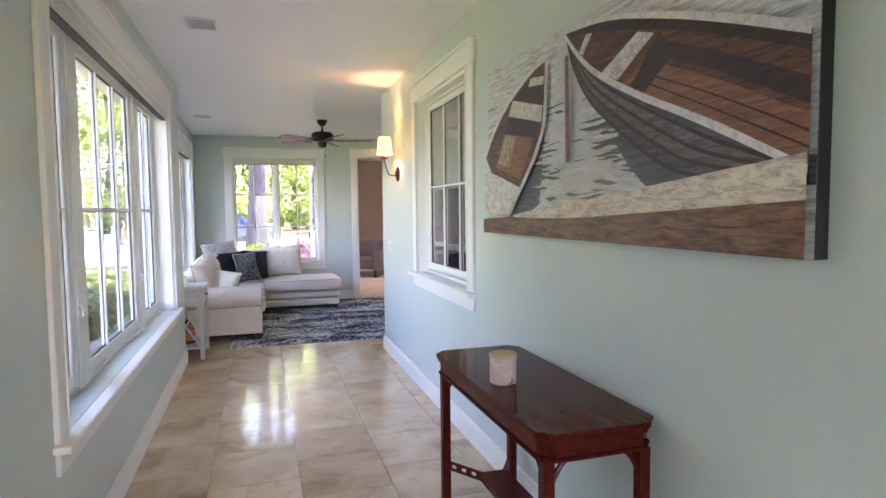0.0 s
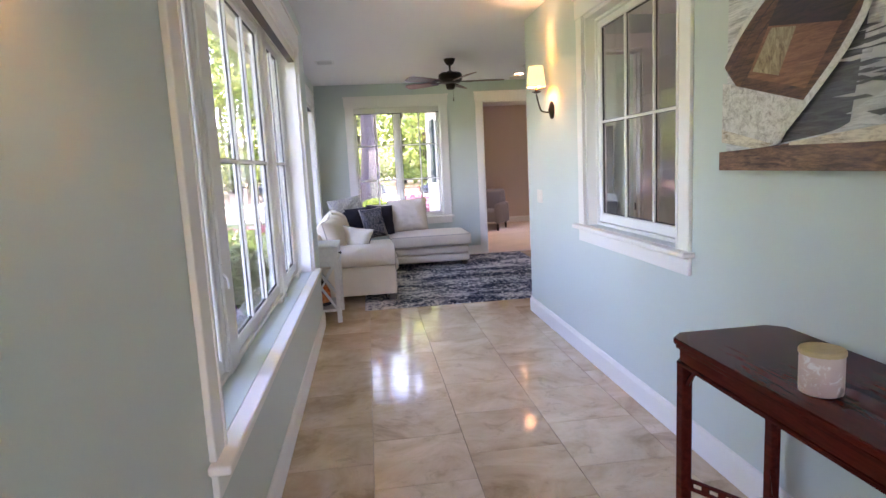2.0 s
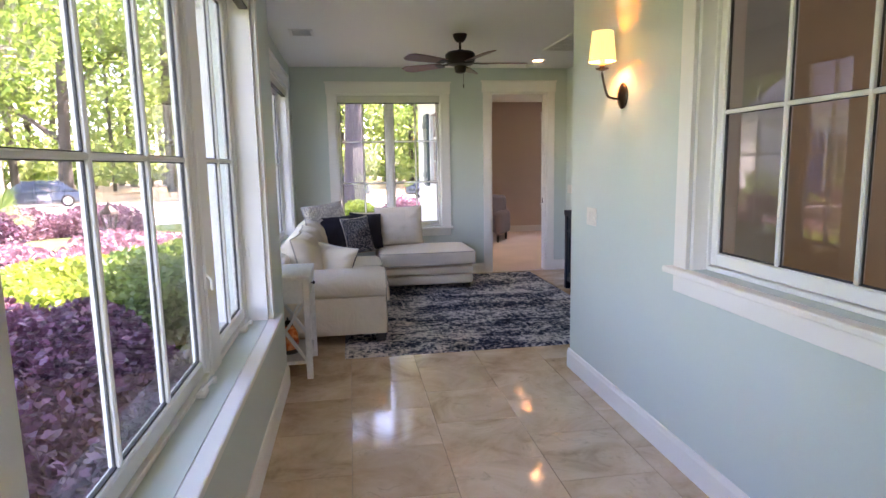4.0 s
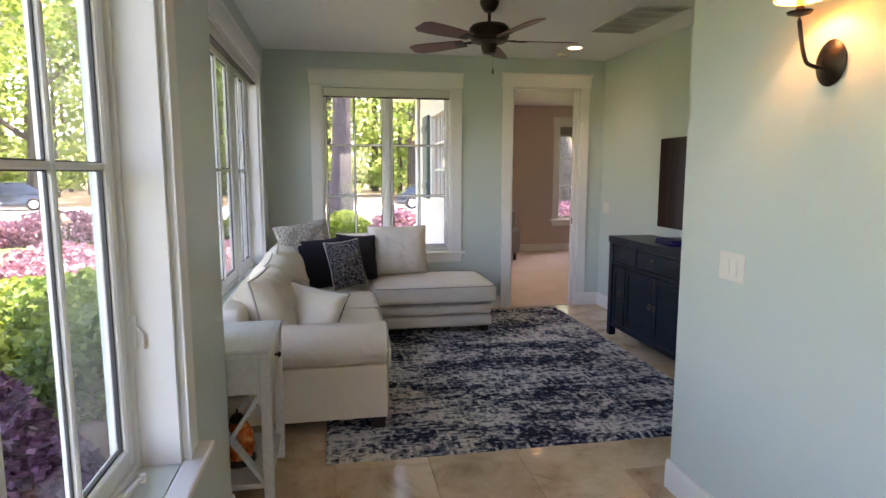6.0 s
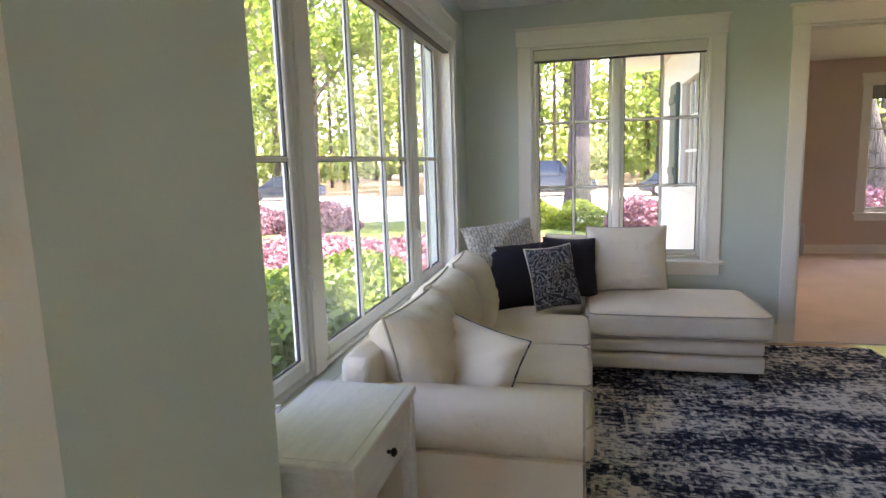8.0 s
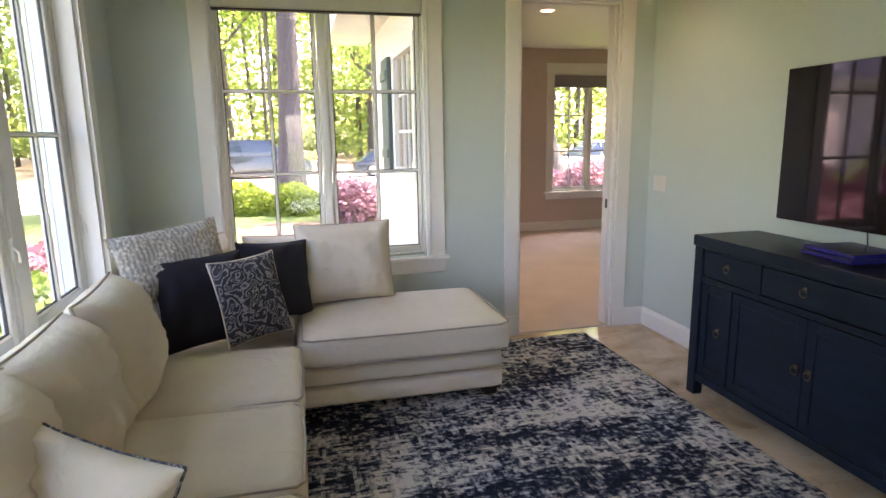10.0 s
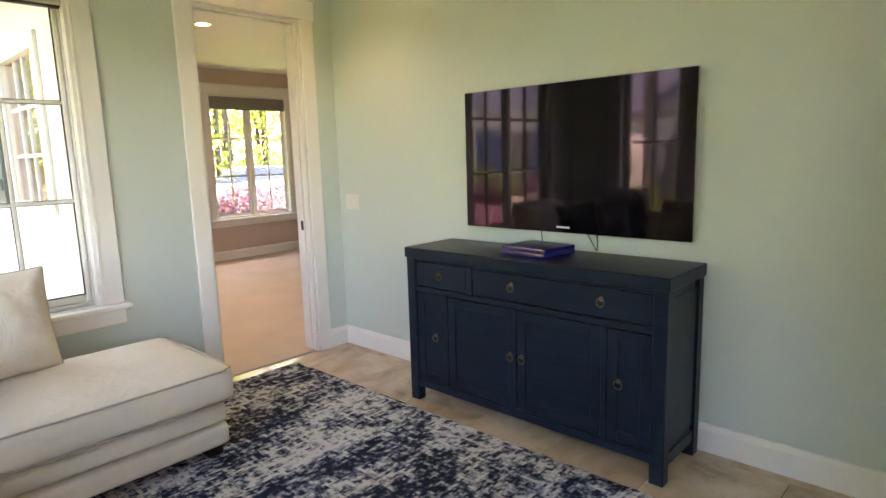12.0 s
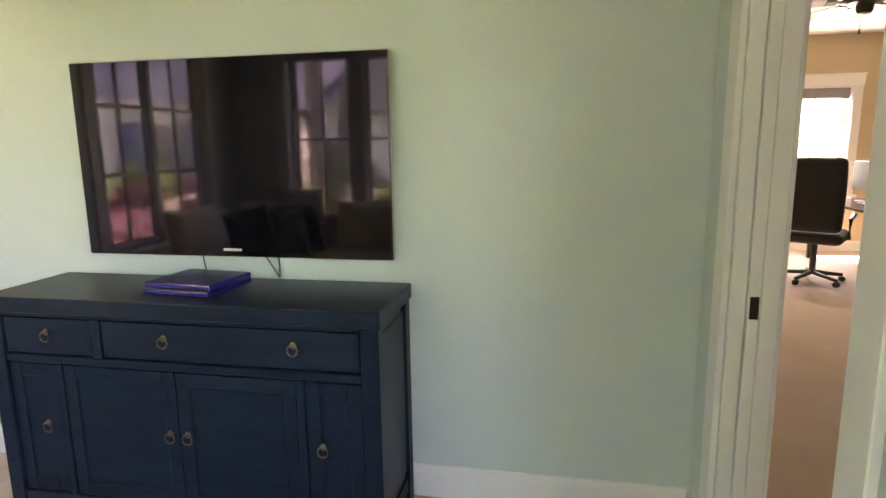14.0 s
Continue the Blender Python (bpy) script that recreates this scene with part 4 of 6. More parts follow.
def sconce(m, group, watts):
    """A wall sconce; local y points into the wall."""
    top = thing("wall_sconce", "dark bronze wall sconce with lit pleated cloth shade", "wall lamp", m, group)
    bm = bmesh.new()
    lathe(bm, [(0.055, 0), (0.058, 0.008), (0.05, 0.016), (0.03, 0.024), (0.014, 0.03), (0.008, 0.034)], 28)
    bm.transform(pose(0, 0, 0, 90, 0, 0) @ Matrix.Diagonal((1, 1.25, 1, 1)))
    part("backplate", bm, BRONZE, top, smooth=True)
    bm = bmesh.new()
    pts = []
    for i in range(17):
        a = radians(-90 + 180 * i / 16)
        pts.append((0, -0.03 - 0.1 * (i / 16) ** 0.7, 0.0 + 0.012 * math.sin(a * 1.0) + (0.115 * max(0, (i - 8) / 8) ** 1.6) - 0.004))
    pts.append((0, -0.13, 0.145))
    sweep(bm, pts, 0.0065, 10)
    part("arm", bm, BRONZE, top, smooth=True)
    bm = bmesh.new()
    lathe(bm, [(0.008, 0.135), (0.034, 0.143), (0.037, 0.149), (0.012, 0.153), (0.012, 0.165)], 24, (0, -0.13, 0))
    part("drip_pan", bm, BRONZE, top, smooth=True)
    bm = bmesh.new()
    tube(bm, (0, -0.13, 0.163), (0, -0.13, 0.235), 0.0115)
    part("candle_sleeve", bm, CANDLE, top, "amber candle sleeve", True)
    bm = bmesh.new()
    n = 72
    lo = [bm.verts.new(((0.073 + 0.0012 * (-1) ** i) * math.cos(2 * math.pi * i / n), -0.13 + (0.073 + 0.0012 * (-1) ** i) * math.sin(2 * math.pi * i / n), 0.185)) for i in range(n)]
    hi = [bm.verts.new(((0.056 + 0.0012 * (-1) ** i) * math.cos(2 * math.pi * i / n), -0.13 + (0.056 + 0.0012 * (-1) ** i) * math.sin(2 * math.pi * i / n), 0.345)) for i in range(n)]
    for i in range(n):
        bm.faces.new((lo[i], lo[(i + 1) % n], hi[(i + 1) % n], hi[i]))
    sh = part("shade", bm, SHADE_GLOW, top, "warm glowing ivory cloth shade")
    md = sh.modifiers.new("thickness", "SOLIDIFY")
    md.thickness = 0.0015
    p = m @ Vector((0, -0.13, 0.24))
    bulb(p.x, p.y, p.z, watts, 0.02)
    return top


CANDLE = surface("amber_candle_sleeve", (0.55, 0.3, 0.14), 0.5)
sconce(pose(HALL_R, 5.39, 1.85, 0, 0, -90), "hall wall sconces", 1.0)
sconce(pose(HALL_L, 1.36, 1.86, 0, 0, 90), "hall wall sconces", 0.9)


def ceiling_fan(m, material, group=""):
    top = thing("ceiling_fan", "dark bronze ceiling fan with five cherry blades", "ceiling fan", m)
    bm = bmesh.new()
    lathe(bm, [(0.03, -0.075), (0.05, -0.055), (0.068, -0.02), (0.07, 0.0)], 28)
    part("canopy", bm, BRONZE, top, smooth=True)
    bm = bmesh.new()
    tube(bm, (0, 0, -0.16), (0, 0, -0.06), 0.012)
    part("downrod", bm, BRONZE, top, smooth=True)
    bm = bmesh.new()
    lathe(bm, [(0.03, -0.145), (0.05, -0.16), (0.125, -0.168), (0.145, -0.19), (0.145, -0.25), (0.12, -0.285), (0.06, -0.3), (0.055, -0.34), (0.045, -0.36), (0.02, -0.368)][::-1], 36)
    part("motor_housing", bm, BRONZE, top, smooth=True)
    for k in range(5):
        a = 72 * k - 4
        bm = bmesh.new()
        n = 10
        row = []
        for i in range(n + 1):
            u = i / n
            x = 0.2 + 0.46 * u
            hw = 0.052 + 0.022 * min(1, u * 1.6) - (0.03 * max(0, (u - 0.9) / 0.1) if u > 0.9 else 0)
            row.append([bm.verts.new((x, s * hw, dz)) for s, dz in ((-1, -0.003), (1, -0.003), (1, 0.003), (-1, 0.003))])
        for p, q in zip(row, row[1:]):
            for i in range(4):
                bm.faces.new((p[i], p[(i + 1) % 4], q[(i + 1) % 4], q[i]))
        bm.faces.new(row[0][::-1])
        bm.faces.new(row[-1])
        bm.transform(pose(0, 0, -0.272, 0, 0, a) @ pose(0, 0, 0, 13, 0, 0))
        bl = part("blade", bm, material, top)
        bm = bmesh.new()
        box(bm, 0.11, 0.2, -0.014, 0.014, -0.006, 0.006, 0.004)
        box(bm, 0.19, 0.27, -0.04, 0.04, -0.009, -0.003, 0.003)
        bm.transform(pose(0, 0, -0.272, 0, 0, a) @ pose(0, 0, 0, 13, 0, 0))
        part("blade_iron", bm, BRONZE, bl)
    bm = bmesh.new()
    sweep(bm, [(0.03, 0, -0.36), (0.03, 0, -0.47)], 0.0015, 6)
    tube(bm, (0.03, 0, -0.505), (0.03, 0, -0.47), 0.006)
    part("pull_chain", bm, BRONZE, top)
    return top


ceiling_fan(pose(0.9, 8.02, H, 0, 0, 0), BLADE_WOOD)
ceiling_fan(pose(5.7, 4.45, 2.75, 0, 0, 20), BLADE_WOOD)


def can_light(x, y, z, watts):
    top = thing("recessed_light", "lit round recessed ceiling light with white trim", "ceiling light", pose(x, y, z))
    bm = bmesh.new()
    lathe(bm, [(0.062, -0.001), (0.066, -0.006), (0.085, -0.006), (0.09, -0.001)], 36)
    part("trim_ring", bm, TRIM, top, smooth=True)
    bm = bmesh.new()
    lathe(bm, [(0.0001, -0.003), (0.062, -0.003)], 32)
    part("lens", bm, LAMP_GLOW, top, "glowing warm white lens")
    downlight(x, y, z - 0.02, watts)


can_light(2.13, 9.4, H, 0.9)
can_light(2.75, 12.0, 2.76, 5.5)
can_light(7.8, 4.4, 2.75, 4.40)


def grille(x0, x1, y0, y1, z, name, label, slats, bars=0):
    top = thing(name, label, "vent", pose((x0 + x1) / 2, (y0 + y1) / 2, z))
    hx, hy = (x1 - x0) / 2, (y1 - y0) / 2
    part("backing", bx(-hx + 0.02, hx - 0.02, -hy + 0.02, hy - 0.02, -0.003, -0.001), DUCT, top)
    bm = bmesh.new()
    f = 0.025
    for q in ((-hx, hx, -hy, -hy + f), (-hx, hx, hy - f, hy), (-hx, -hx + f, -hy + f, hy - f), (hx - f, hx, -hy + f, hy - f)):
        box(bm, *q, -0.01, -0.001, 0.003)
    part("frame", bm, TRIM, top)
    for k in range(slats):
        y = -hy + f + (2 * hy - 2 * f) * (k + 0.5) / slats
        bm = bx(-hx + f, hx - f, -0.007, 0.007, -0.001, 0.001)
        bm.transform(pose(0, y, -0.006, 14, 0, 0))
        part("slat", bm, TRIM, top)
    for k in range(bars):
        y = -hy + (2 * hy) * (k + 1) / (bars + 1)
        part("cross_bar", bx(-hx + f, hx - f, y - 0.006, y + 0.006, -0.011, -0.002), TRIM, top)


DUCT = surface("pale_duct", (0.7, 0.69, 0.67), 0.8)
grille(-0.36, -0.16, 3.95, 4.2, H, "ceiling_vent", "small white louvred ceiling register above the hall", 9)
grille(-0.71, -0.49, 7.9, 8.15, H, "ceiling_vent", "small white louvred ceiling register near the sofa", 9)
grille(1.97, 2.42, 7.88, 8.75, H, "return_air_grille", "large white louvred return air grille in the ceiling", 40, 4)
bm = bmesh.new()
lathe(bm, [(0.03, -0.032), (0.055, -0.028), (0.062, -0.012), (0.066, 0.0)], 28)
solid("smoke_detector", bm, WHITE_PLASTIC, "white round smoke detector on the ceiling", "smoke detector", at=pose(2.13, 9.72, H), smooth=True)


# ---- console table ----
def console_table():
    x0, x1, y0, y1, h = 0.868, 1.315, 1.48, 2.66, 0.80
    top = thing("console_table", "polished mahogany console table with fretwork stretchers against the wall", "table", pose((x0 + x1) / 2, (y0 + y1) / 2, 0))
    w, d = (x1 - x0) / 2, (y1 - y0) / 2

    def slab(grow, z0, z1):
        bm = bmesh.new()
        c = 0.05
        a, b = w + grow, d + grow
        pts = [(-a, -b + c), (-a + c, -b), (a - c, -b), (a, -b + c), (a, b - c), (a - c, b), (-a + c, b), (-a, b - c)]
        lo = [bm.verts.new((x, y, z0)) for x, y in pts]
        hi = [bm.verts.new((x, y, z1)) for x, y in pts]
        bm.faces.new(lo[::-1])
        bm.faces.new(hi)
        for i in range(8):
            bm.faces.new((lo[i], lo[(i + 1) % 8], hi[(i + 1) % 8], hi[i]))
        bmesh.ops.bevel(bm, geom=bm.edges[:], offset=0.003, segments=2, affect="EDGES")
        return bm

    part("tabletop", slab(0.0, h - 0.022, h), MAHOGANY, top, smooth=True)
    part("top_moulding", slab(-0.006, h - 0.038, h - 0.022), MAHOGANY, top, smooth=True)
    part("frieze", slab(-0.016, h - 0.085, h - 0.038), MAHOGANY, top, smooth=True)
    part("lower_moulding", slab(-0.008, h - 0.098, h - 0.085), MAHOGANY, top, smooth=True)
    for sx in (-1, 1):
        for sy in (-1, 1):
            x, y = sx * (w - 0.045), sy * (d - 0.05)
            part("leg", bx(x - 0.021, x + 0.021, y - 0.021, y + 0.021, 0, h - 0.098, 0.004), MAHOGANY, top)
            bm = bmesh.new()
            pts = [(x - sx * 0.0, y - sy * (0.02 + 0.08 * k / 6), h - 0.105 - 0.07 * (1 - k / 6) ** 2) for k in range(7)]
            sweep(bm, pts, 0.009, 8)
            pts = [(x - sx * (0.02 + 0.06 * k / 6), y, h - 0.105 - 0.07 * (1 - k / 6) ** 2) for k in range(7)]
            sweep(bm, pts, 0.009, 8)
            part("corner_bracket", bm, MAHOGANY, top)
            # pierced stretcher from leg to platform
            a, b = Vector((x, y, 0.235)), Vector((sx * 0.055, sy * (d - 0.24), 0.235))
            L = (b - a).length
            m = Matrix.Translation(a) @ (b - a).to_track_quat("X", "Z").to_matrix().to_4x4()
            bm = bmesh.new()
            for z in (-0.02, 0.012):
                box(bm, 0, L, -0.008, 0.008, z, z + 0.008)
            for k in range(4):
                u = L * (0.1 + 0.8 * k / 3)
                box(bm, u - 0.012, u + 0.012, -0.007, 0.007, -0.012, 0.012)
            bm.transform(m)
            part("fretwork_stretcher", bm, MAHOGANY, top)
    part("stretcher_platform", bx(-0.075, 0.075, -d + 0.22, d - 0.22, 0.225, 0.25, 0.004), MAHOGANY, top)
    return top


console_table()


def candle_jar():
    top = thing("candle_jar", "pale pink printed candle jar with wooden lid", "candle", pose(0.985, 2.05, 0.80) @ Matrix.Scale(0.93, 4))
    m, t, p = nodes_of("pale_pink_printed_jar")
    v = coords(t)
    f = noise_tex(t, v, 30, 4, 0.7, 1.0)
    spots = noise_tex(t, v, 9, 2)
    col = mix(t, ramp(t, f, [(0.55, (0, 0, 0)), (0.62, (1, 1, 1))]), (0.62, 0.47, 0.43), (0.75, 0.7, 0.68))
    col = mix(t, ramp(t, spots, [(0.64, (0, 0, 0)), (0.67, (0.8, 0.8, 0.8))]), col, (0.14, 0.12, 0.11))
    t.links.new(col, p.inputs["Base Color"])
    p.inputs["Roughness"].default_value = 0.3
    bm = bmesh.new()
    lathe(bm, [(0.05, 0), (0.057, 0.004), (0.058, 0.02), (0.058, 0.112), (0.056, 0.116)], 40)
    part("jar", bm, m, top, smooth=True)
    bm = bmesh.new()
    lathe(bm, [(0.055, 0.116), (0.061, 0.118), (0.061, 0.128), (0.058, 0.132)], 40)
    part("lid", bm, wood("pale_beech", (0.5, 0.36, 0.18), (0.62, 0.47, 0.26), 0.5, 1.0, (6, 30, 30)), top, "pale wooden lid", True)


candle_jar()


# ---- boat picture ----
def brush(name, dark, light, scale=(1, 4, 14), mid=0.5, rough=0.45):
    m, t, p = nodes_of(name)
    v = coords(t, scale)
    a = noise_tex(t, v, 4.0, 7, 0.68, 0.8)
    b = noise_tex(t, v, 16.0, 4, 0.7, 0.4)
    f = math_node(t, "ADD", math_node(t, "MULTIPLY", a, 0.7), math_node(t, "MULTIPLY", b, 0.3))
    t.links.new(ramp(t, f, [(mid - 0.1, dark), (mid + 0.1, light)]), p.inputs["Base Color"])
    p.inputs["Roughness"].default_value = rough
    bump(t, p, b, 0.35, 0.003)
    return m


def boat_picture():
    Y0, Z0, W, T = 2.976, 1.375, 2.05, 0.88
    top = thing("canvas_picture", "large canvas painting of two wooden rowboats on grey water", "picture", pose(HALL_R, Y0, Z0, 0, 0, -90))
    side = surface("black_canvas_edge", (0.012, 0.011, 0.011), 0.6)
    part("stretched_canvas", bx(0, W, -0.04, 0, 0, T, 0.002), side, top, "black painted canvas edge")
    water = brush("painted_water", (0.24, 0.25, 0.265), (0.72, 0.73, 0.73), (1.5, 1, 16), 0.46)
    haze = brush("painted_pale_water", (0.5, 0.5, 0.49), (0.64, 0.64, 0.63), (1, 1, 5), 0.5)
    dark_hull = brush("painted_dark_hull", (0.02, 0.02, 0.023), (0.12, 0.12, 0.12), (2, 1, 16), 0.5)
    inside = brush("painted_brown_planks", (0.035, 0.012, 0.006), (0.2, 0.085, 0.04), (2, 1, 18), 0.5)
    plank = brush("painted_orange_planks", (0.16, 0.06, 0.025), (0.34, 0.15, 0.07), (2, 1, 22), 0.5)
    white = brush("painted_white_wood", (0.3, 0.27, 0.24), (0.72, 0.7, 0.67), (7, 1, 9), 0.46)
    rim = brush("painted_gunwale", (0.45, 0.43, 0.4), (0.75, 0.74, 0.72), (9, 1, 9), 0.45)
    log = brush("painted_log", (0.05, 0.018, 0.008), (0.3, 0.15, 0.075), (2.2, 1, 14), 0.5)
    log_light = brush("painted_log_top", (0.24, 0.17, 0.1), (0.76, 0.69, 0.56), (3, 1, 12), 0.45)
    pale_floor = brush("painted_pale_floor", (0.16, 0.1, 0.045), (0.5, 0.42, 0.25), (9, 1, 4), 0.5)
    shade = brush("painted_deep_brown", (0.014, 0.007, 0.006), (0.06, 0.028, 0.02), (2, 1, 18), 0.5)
    mirrored = brush("painted_hull_reflection", (0.05, 0.052, 0.058), (0.15, 0.155, 0.165), (1.5, 1, 16), 0.52)
    level = [0.0405]

    def smooth_line(pts, n=8):
        out = []
        for i in range(len(pts) - 1):
            p0, p1, p2, p3 = [Vector(pts[max(0, min(len(pts) - 1, i + k))]) for k in (-1, 0, 1, 2)]
            for k in range(n):
                t = k / n
                out.append(0.5 * ((2 * p1) + (p2 - p0) * t + (2 * p0 - 5 * p1 + 4 * p2 - p3) * t * t + (3 * p1 - p0 - 3 * p2 + p3) * t ** 3))
        return out + [Vector(pts[-1])]

    def shape(name, low, high, material, step=0.0005):
        """A painted area between two lines of (across, up), both from 0 to 1."""
        level[0] += step
        bm = bmesh.new()
        a, b = smooth_line(low), smooth_line(high)
        n = max(len(a), len(b))
        pick = lambda s, i: s[round(i * (len(s) - 1) / (n - 1))]
        ra = [bm.verts.new((min(max(pick(a, i).x, 0.001), 0.999) * W, -level[0], min(max(pick(a, i).y, 0.001), 0.999) * T)) for i in range(n)]
        rb = [bm.verts.new((min(max(pick(b, i).x, 0.001), 0.999) * W, -level[0], min(max(pick(b, i).y, 0.001), 0.999) * T)) for i in range(n)]
        for i in range(n - 1):
            bm.faces.new((ra[i], ra[i + 1], rb[i + 1], rb[i]))
        ob = new(name, mesh_of(name, bm, material))
        ob.parent = top
        return ob

    shape("painted_water", [(0, 0), (1, 0)], [(0, 1), (1, 1)], water)
    shape("painted_haze", [(0.3, 0.2), (0.36, 0.5), (0.4, 0.99)], [(0.47, 0.35), (0.47, 0.5), (0.56, 0.99)], haze)
    shape("painted_reflection", [(0.60, 0.42), (0.66, 0.28), (0.74, 0.2), (1.0, 0.2)], [(0.62, 0.46), (0.71, 0.34), (0.8, 0.3), (1.0, 0.28)], mirrored)
    shape("painted_reflection", [(0.16, 0.11), (0.27, 0.14), (0.31, 0.17)], [(0.22, 0.3), (0.3, 0.42), (0.34, 0.6)], mirrored)
    rng = random.Random(19)

    def ripples(material, count, centre, spread):
        """Short pointed brush strokes lying along the water."""
        level[0] += 0.0005
        bm = bmesh.new()
        for _ in range(count):
            x, z = rng.gauss(centre[0], spread[0]), rng.gauss(centre[1], spread[1])
            ln, th, tilt = rng.uniform(0.02, 0.06), rng.uniform(0.006, 0.014), rng.uniform(-0.01, 0.01)
            if not (0.27 < x - ln and x + ln < 0.82 and 0.17 < z < 0.72):
                continue
            level[0] += 0.00008
            vs = [bm.verts.new((q * W, -level[0], r * T)) for q, r in ((x - ln, z - tilt), (x - ln * 0.2, z - th), (x + ln, z + tilt), (x + ln * 0.3, z + th * 0.8))]
            bm.faces.new(vs)
        ob = new("painted_ripples", mesh_of("painted_ripples", bm, material))
        ob.parent = top

    ripples(mirrored, 46, (0.59, 0.4), (0.05, 0.09))
    ripples(mirrored, 26, (0.35, 0.36), (0.035, 0.12))
    ripples(haze, 60, (0.48, 0.32), (0.09, 0.1))
    # far boat
    shape("painted_hull", [(0.0, 0.47), (0.07, 0.62), (0.16, 0.75), (0.27, 0.85), (0.345, 0.88)], [(0.15, 0.10), (0.24, 0.30), (0.305, 0.45), (0.345, 0.6), (0.355, 0.88)], inside)
    shape("painted_gunwale", [(-0.01, 0.44), (0.06, 0.6), (0.15, 0.735), (0.27, 0.845), (0.35, 0.885)], [(0.0, 0.49), (0.06, 0.635), (0.15, 0.765), (0.27, 0.865), (0.355, 0.895)], rim)
    shape("painted_gunwale", [(0.14, 0.105), (0.235, 0.3), (0.3, 0.45), (0.338, 0.6), (0.35, 0.88)], [(0.155, 0.10), (0.25, 0.29), (0.315, 0.44), (0.352, 0.59), (0.362, 0.88)], rim)
    side = [(0.0, 0.47), (0.07, 0.62), (0.16, 0.75), (0.27, 0.85)]
    for dx, dz in ((0.018, -0.03), (0.036, -0.062), (0.056, -0.1)):
        line = [(x + dx, z + dz) for x, z in side]
        shape("painted_plank_joint", line, [(x + 0.003, z + 0.012) for x, z in line], shade)
    shape("painted_floor", [(0.075, 0.40), (0.225, 0.31)], [(0.135, 0.60), (0.30, 0.53)], plank)
    shape("painted_light", [(0.09, 0.42), (0.16, 0.38)], [(0.138, 0.575), (0.2, 0.55)], pale_floor)
    shape("painted_shadow", [(0.13, 0.585), (0.3, 0.515)], [(0.157, 0.675), (0.333, 0.588)], shade)
    shape("painted_shadow", [(0.2, 0.752), (0.342, 0.67)], [(0.245, 0.805), (0.346, 0.765)], shade)
    shape("painted_bench", [(0.16, 0.675), (0.335, 0.585)], [(0.185, 0.755), (0.342, 0.665)], white)
    shape("painted_bench", [(0.27, 0.79), (0.345, 0.77)], [(0.285, 0.83), (0.348, 0.81)], white)
    shape("painted_stern", [(0.0, 0.185), (0.15, 0.105)], [(0.0, 0.40), (0.225, 0.265)], white)
    shape("painted_stern_edge", [(0.0, 0.13), (0.13, 0.085)], [(0.0, 0.19), (0.15, 0.11)], log_light)
    # mooring post
    shape("painted_post", [(0.445, 0.36), (0.44, 0.85)], [(0.462, 0.36), (0.455, 0.85)], log)
    # near boat
    low = ((0.443, 0.94), (0.474, 0.777), (0.531, 0.607), (0.624, 0.451), (0.708, 0.335), (0.8, 0.25), (1.0, 0.2))
    high = ((0.445, 0.945), (0.51, 0.797), (0.575, 0.694), (0.689, 0.565), (0.8, 0.455), (0.877, 0.376), (1.0, 0.24))
    lap = brush("painted_lapped_planks", (0.045, 0.04, 0.038), (0.2, 0.185, 0.17), (2, 1, 16), 0.5)
    for f in range(4):
        lines = [[(p[0] + (q[0] - p[0]) * g, p[1] + (q[1] - p[1]) * g) for p, q in zip(low, high)] for g in (f / 4, (f + 1) / 4)]
        shape("painted_hull", lines[0], lines[1], (dark_hull, lap, lap, dark_hull)[f])
        shape("painted_strake", lines[0], [(x + 0.003, z + 0.012) for x, z in lines[0]], shade)
    shape("painted_inside", [(0.445, 0.94), (0.51, 0.797), (0.575, 0.694), (0.689, 0.565), (0.8, 0.455), (0.877, 0.376), (1.0, 0.24)], [(0.454, 0.955), (0.59, 0.909), (0.736, 0.819), (0.861, 0.723), (0.957, 0.636), (1.0, 0.6)], inside)
    shape("painted_floor", [(0.64, 0.63), (0.72, 0.54), (0.8, 0.46), (0.877, 0.385), (1.0, 0.25)], [(0.7, 0.69), (0.762, 0.634), (0.875, 0.523), (0.972, 0.415), (1.0, 0.39)], plank)
    shape("painted_shadow", [(0.66, 0.6), (0.7, 0.57)], [(0.735, 0.77), (0.775, 0.68)], shade)
    for f in (0.33, 0.66):
        shape("painted_plank_joint", [(0.665 + 0.03 * f, 0.61 + 0.06 * f), (0.8 + 0.07 * f, 0.46 + 0.06 * f), (1.0, 0.25 + 0.13 * f)], [(0.668 + 0.03 * f, 0.616 + 0.06 * f), (0.8 + 0.07 * f, 0.467 + 0.06 * f), (1.0, 0.258 + 0.13 * f)], shade)
    shape("painted_bench", [(0.575, 0.701), (0.628, 0.651)], [(0.683, 0.802), (0.725, 0.77)], white)
    shape("painted_bench", [(0.5, 0.83), (0.515, 0.81)], [(0.535, 0.915), (0.555, 0.905)], white)
    shape("painted_gunwale", [(0.441, 0.94), (0.506, 0.79), (0.572, 0.684), (0.686, 0.553), (0.797, 0.443), (0.874, 0.363), (1.0, 0.226)], [(0.448, 0.948), (0.514, 0.806), (0.58, 0.703), (0.692, 0.577), (0.803, 0.467), (0.88, 0.388), (1.0, 0.252)], rim)
    shape("painted_gunwale", [(0.45, 0.945), (0.59, 0.905), (0.736, 0.812), (0.861, 0.712), (0.957, 0.622), (1.0, 0.585)], [(0.452, 0.962), (0.59, 0.925), (0.736, 0.838), (0.861, 0.742), (0.957, 0.658), (1.0, 0.622)], rim)
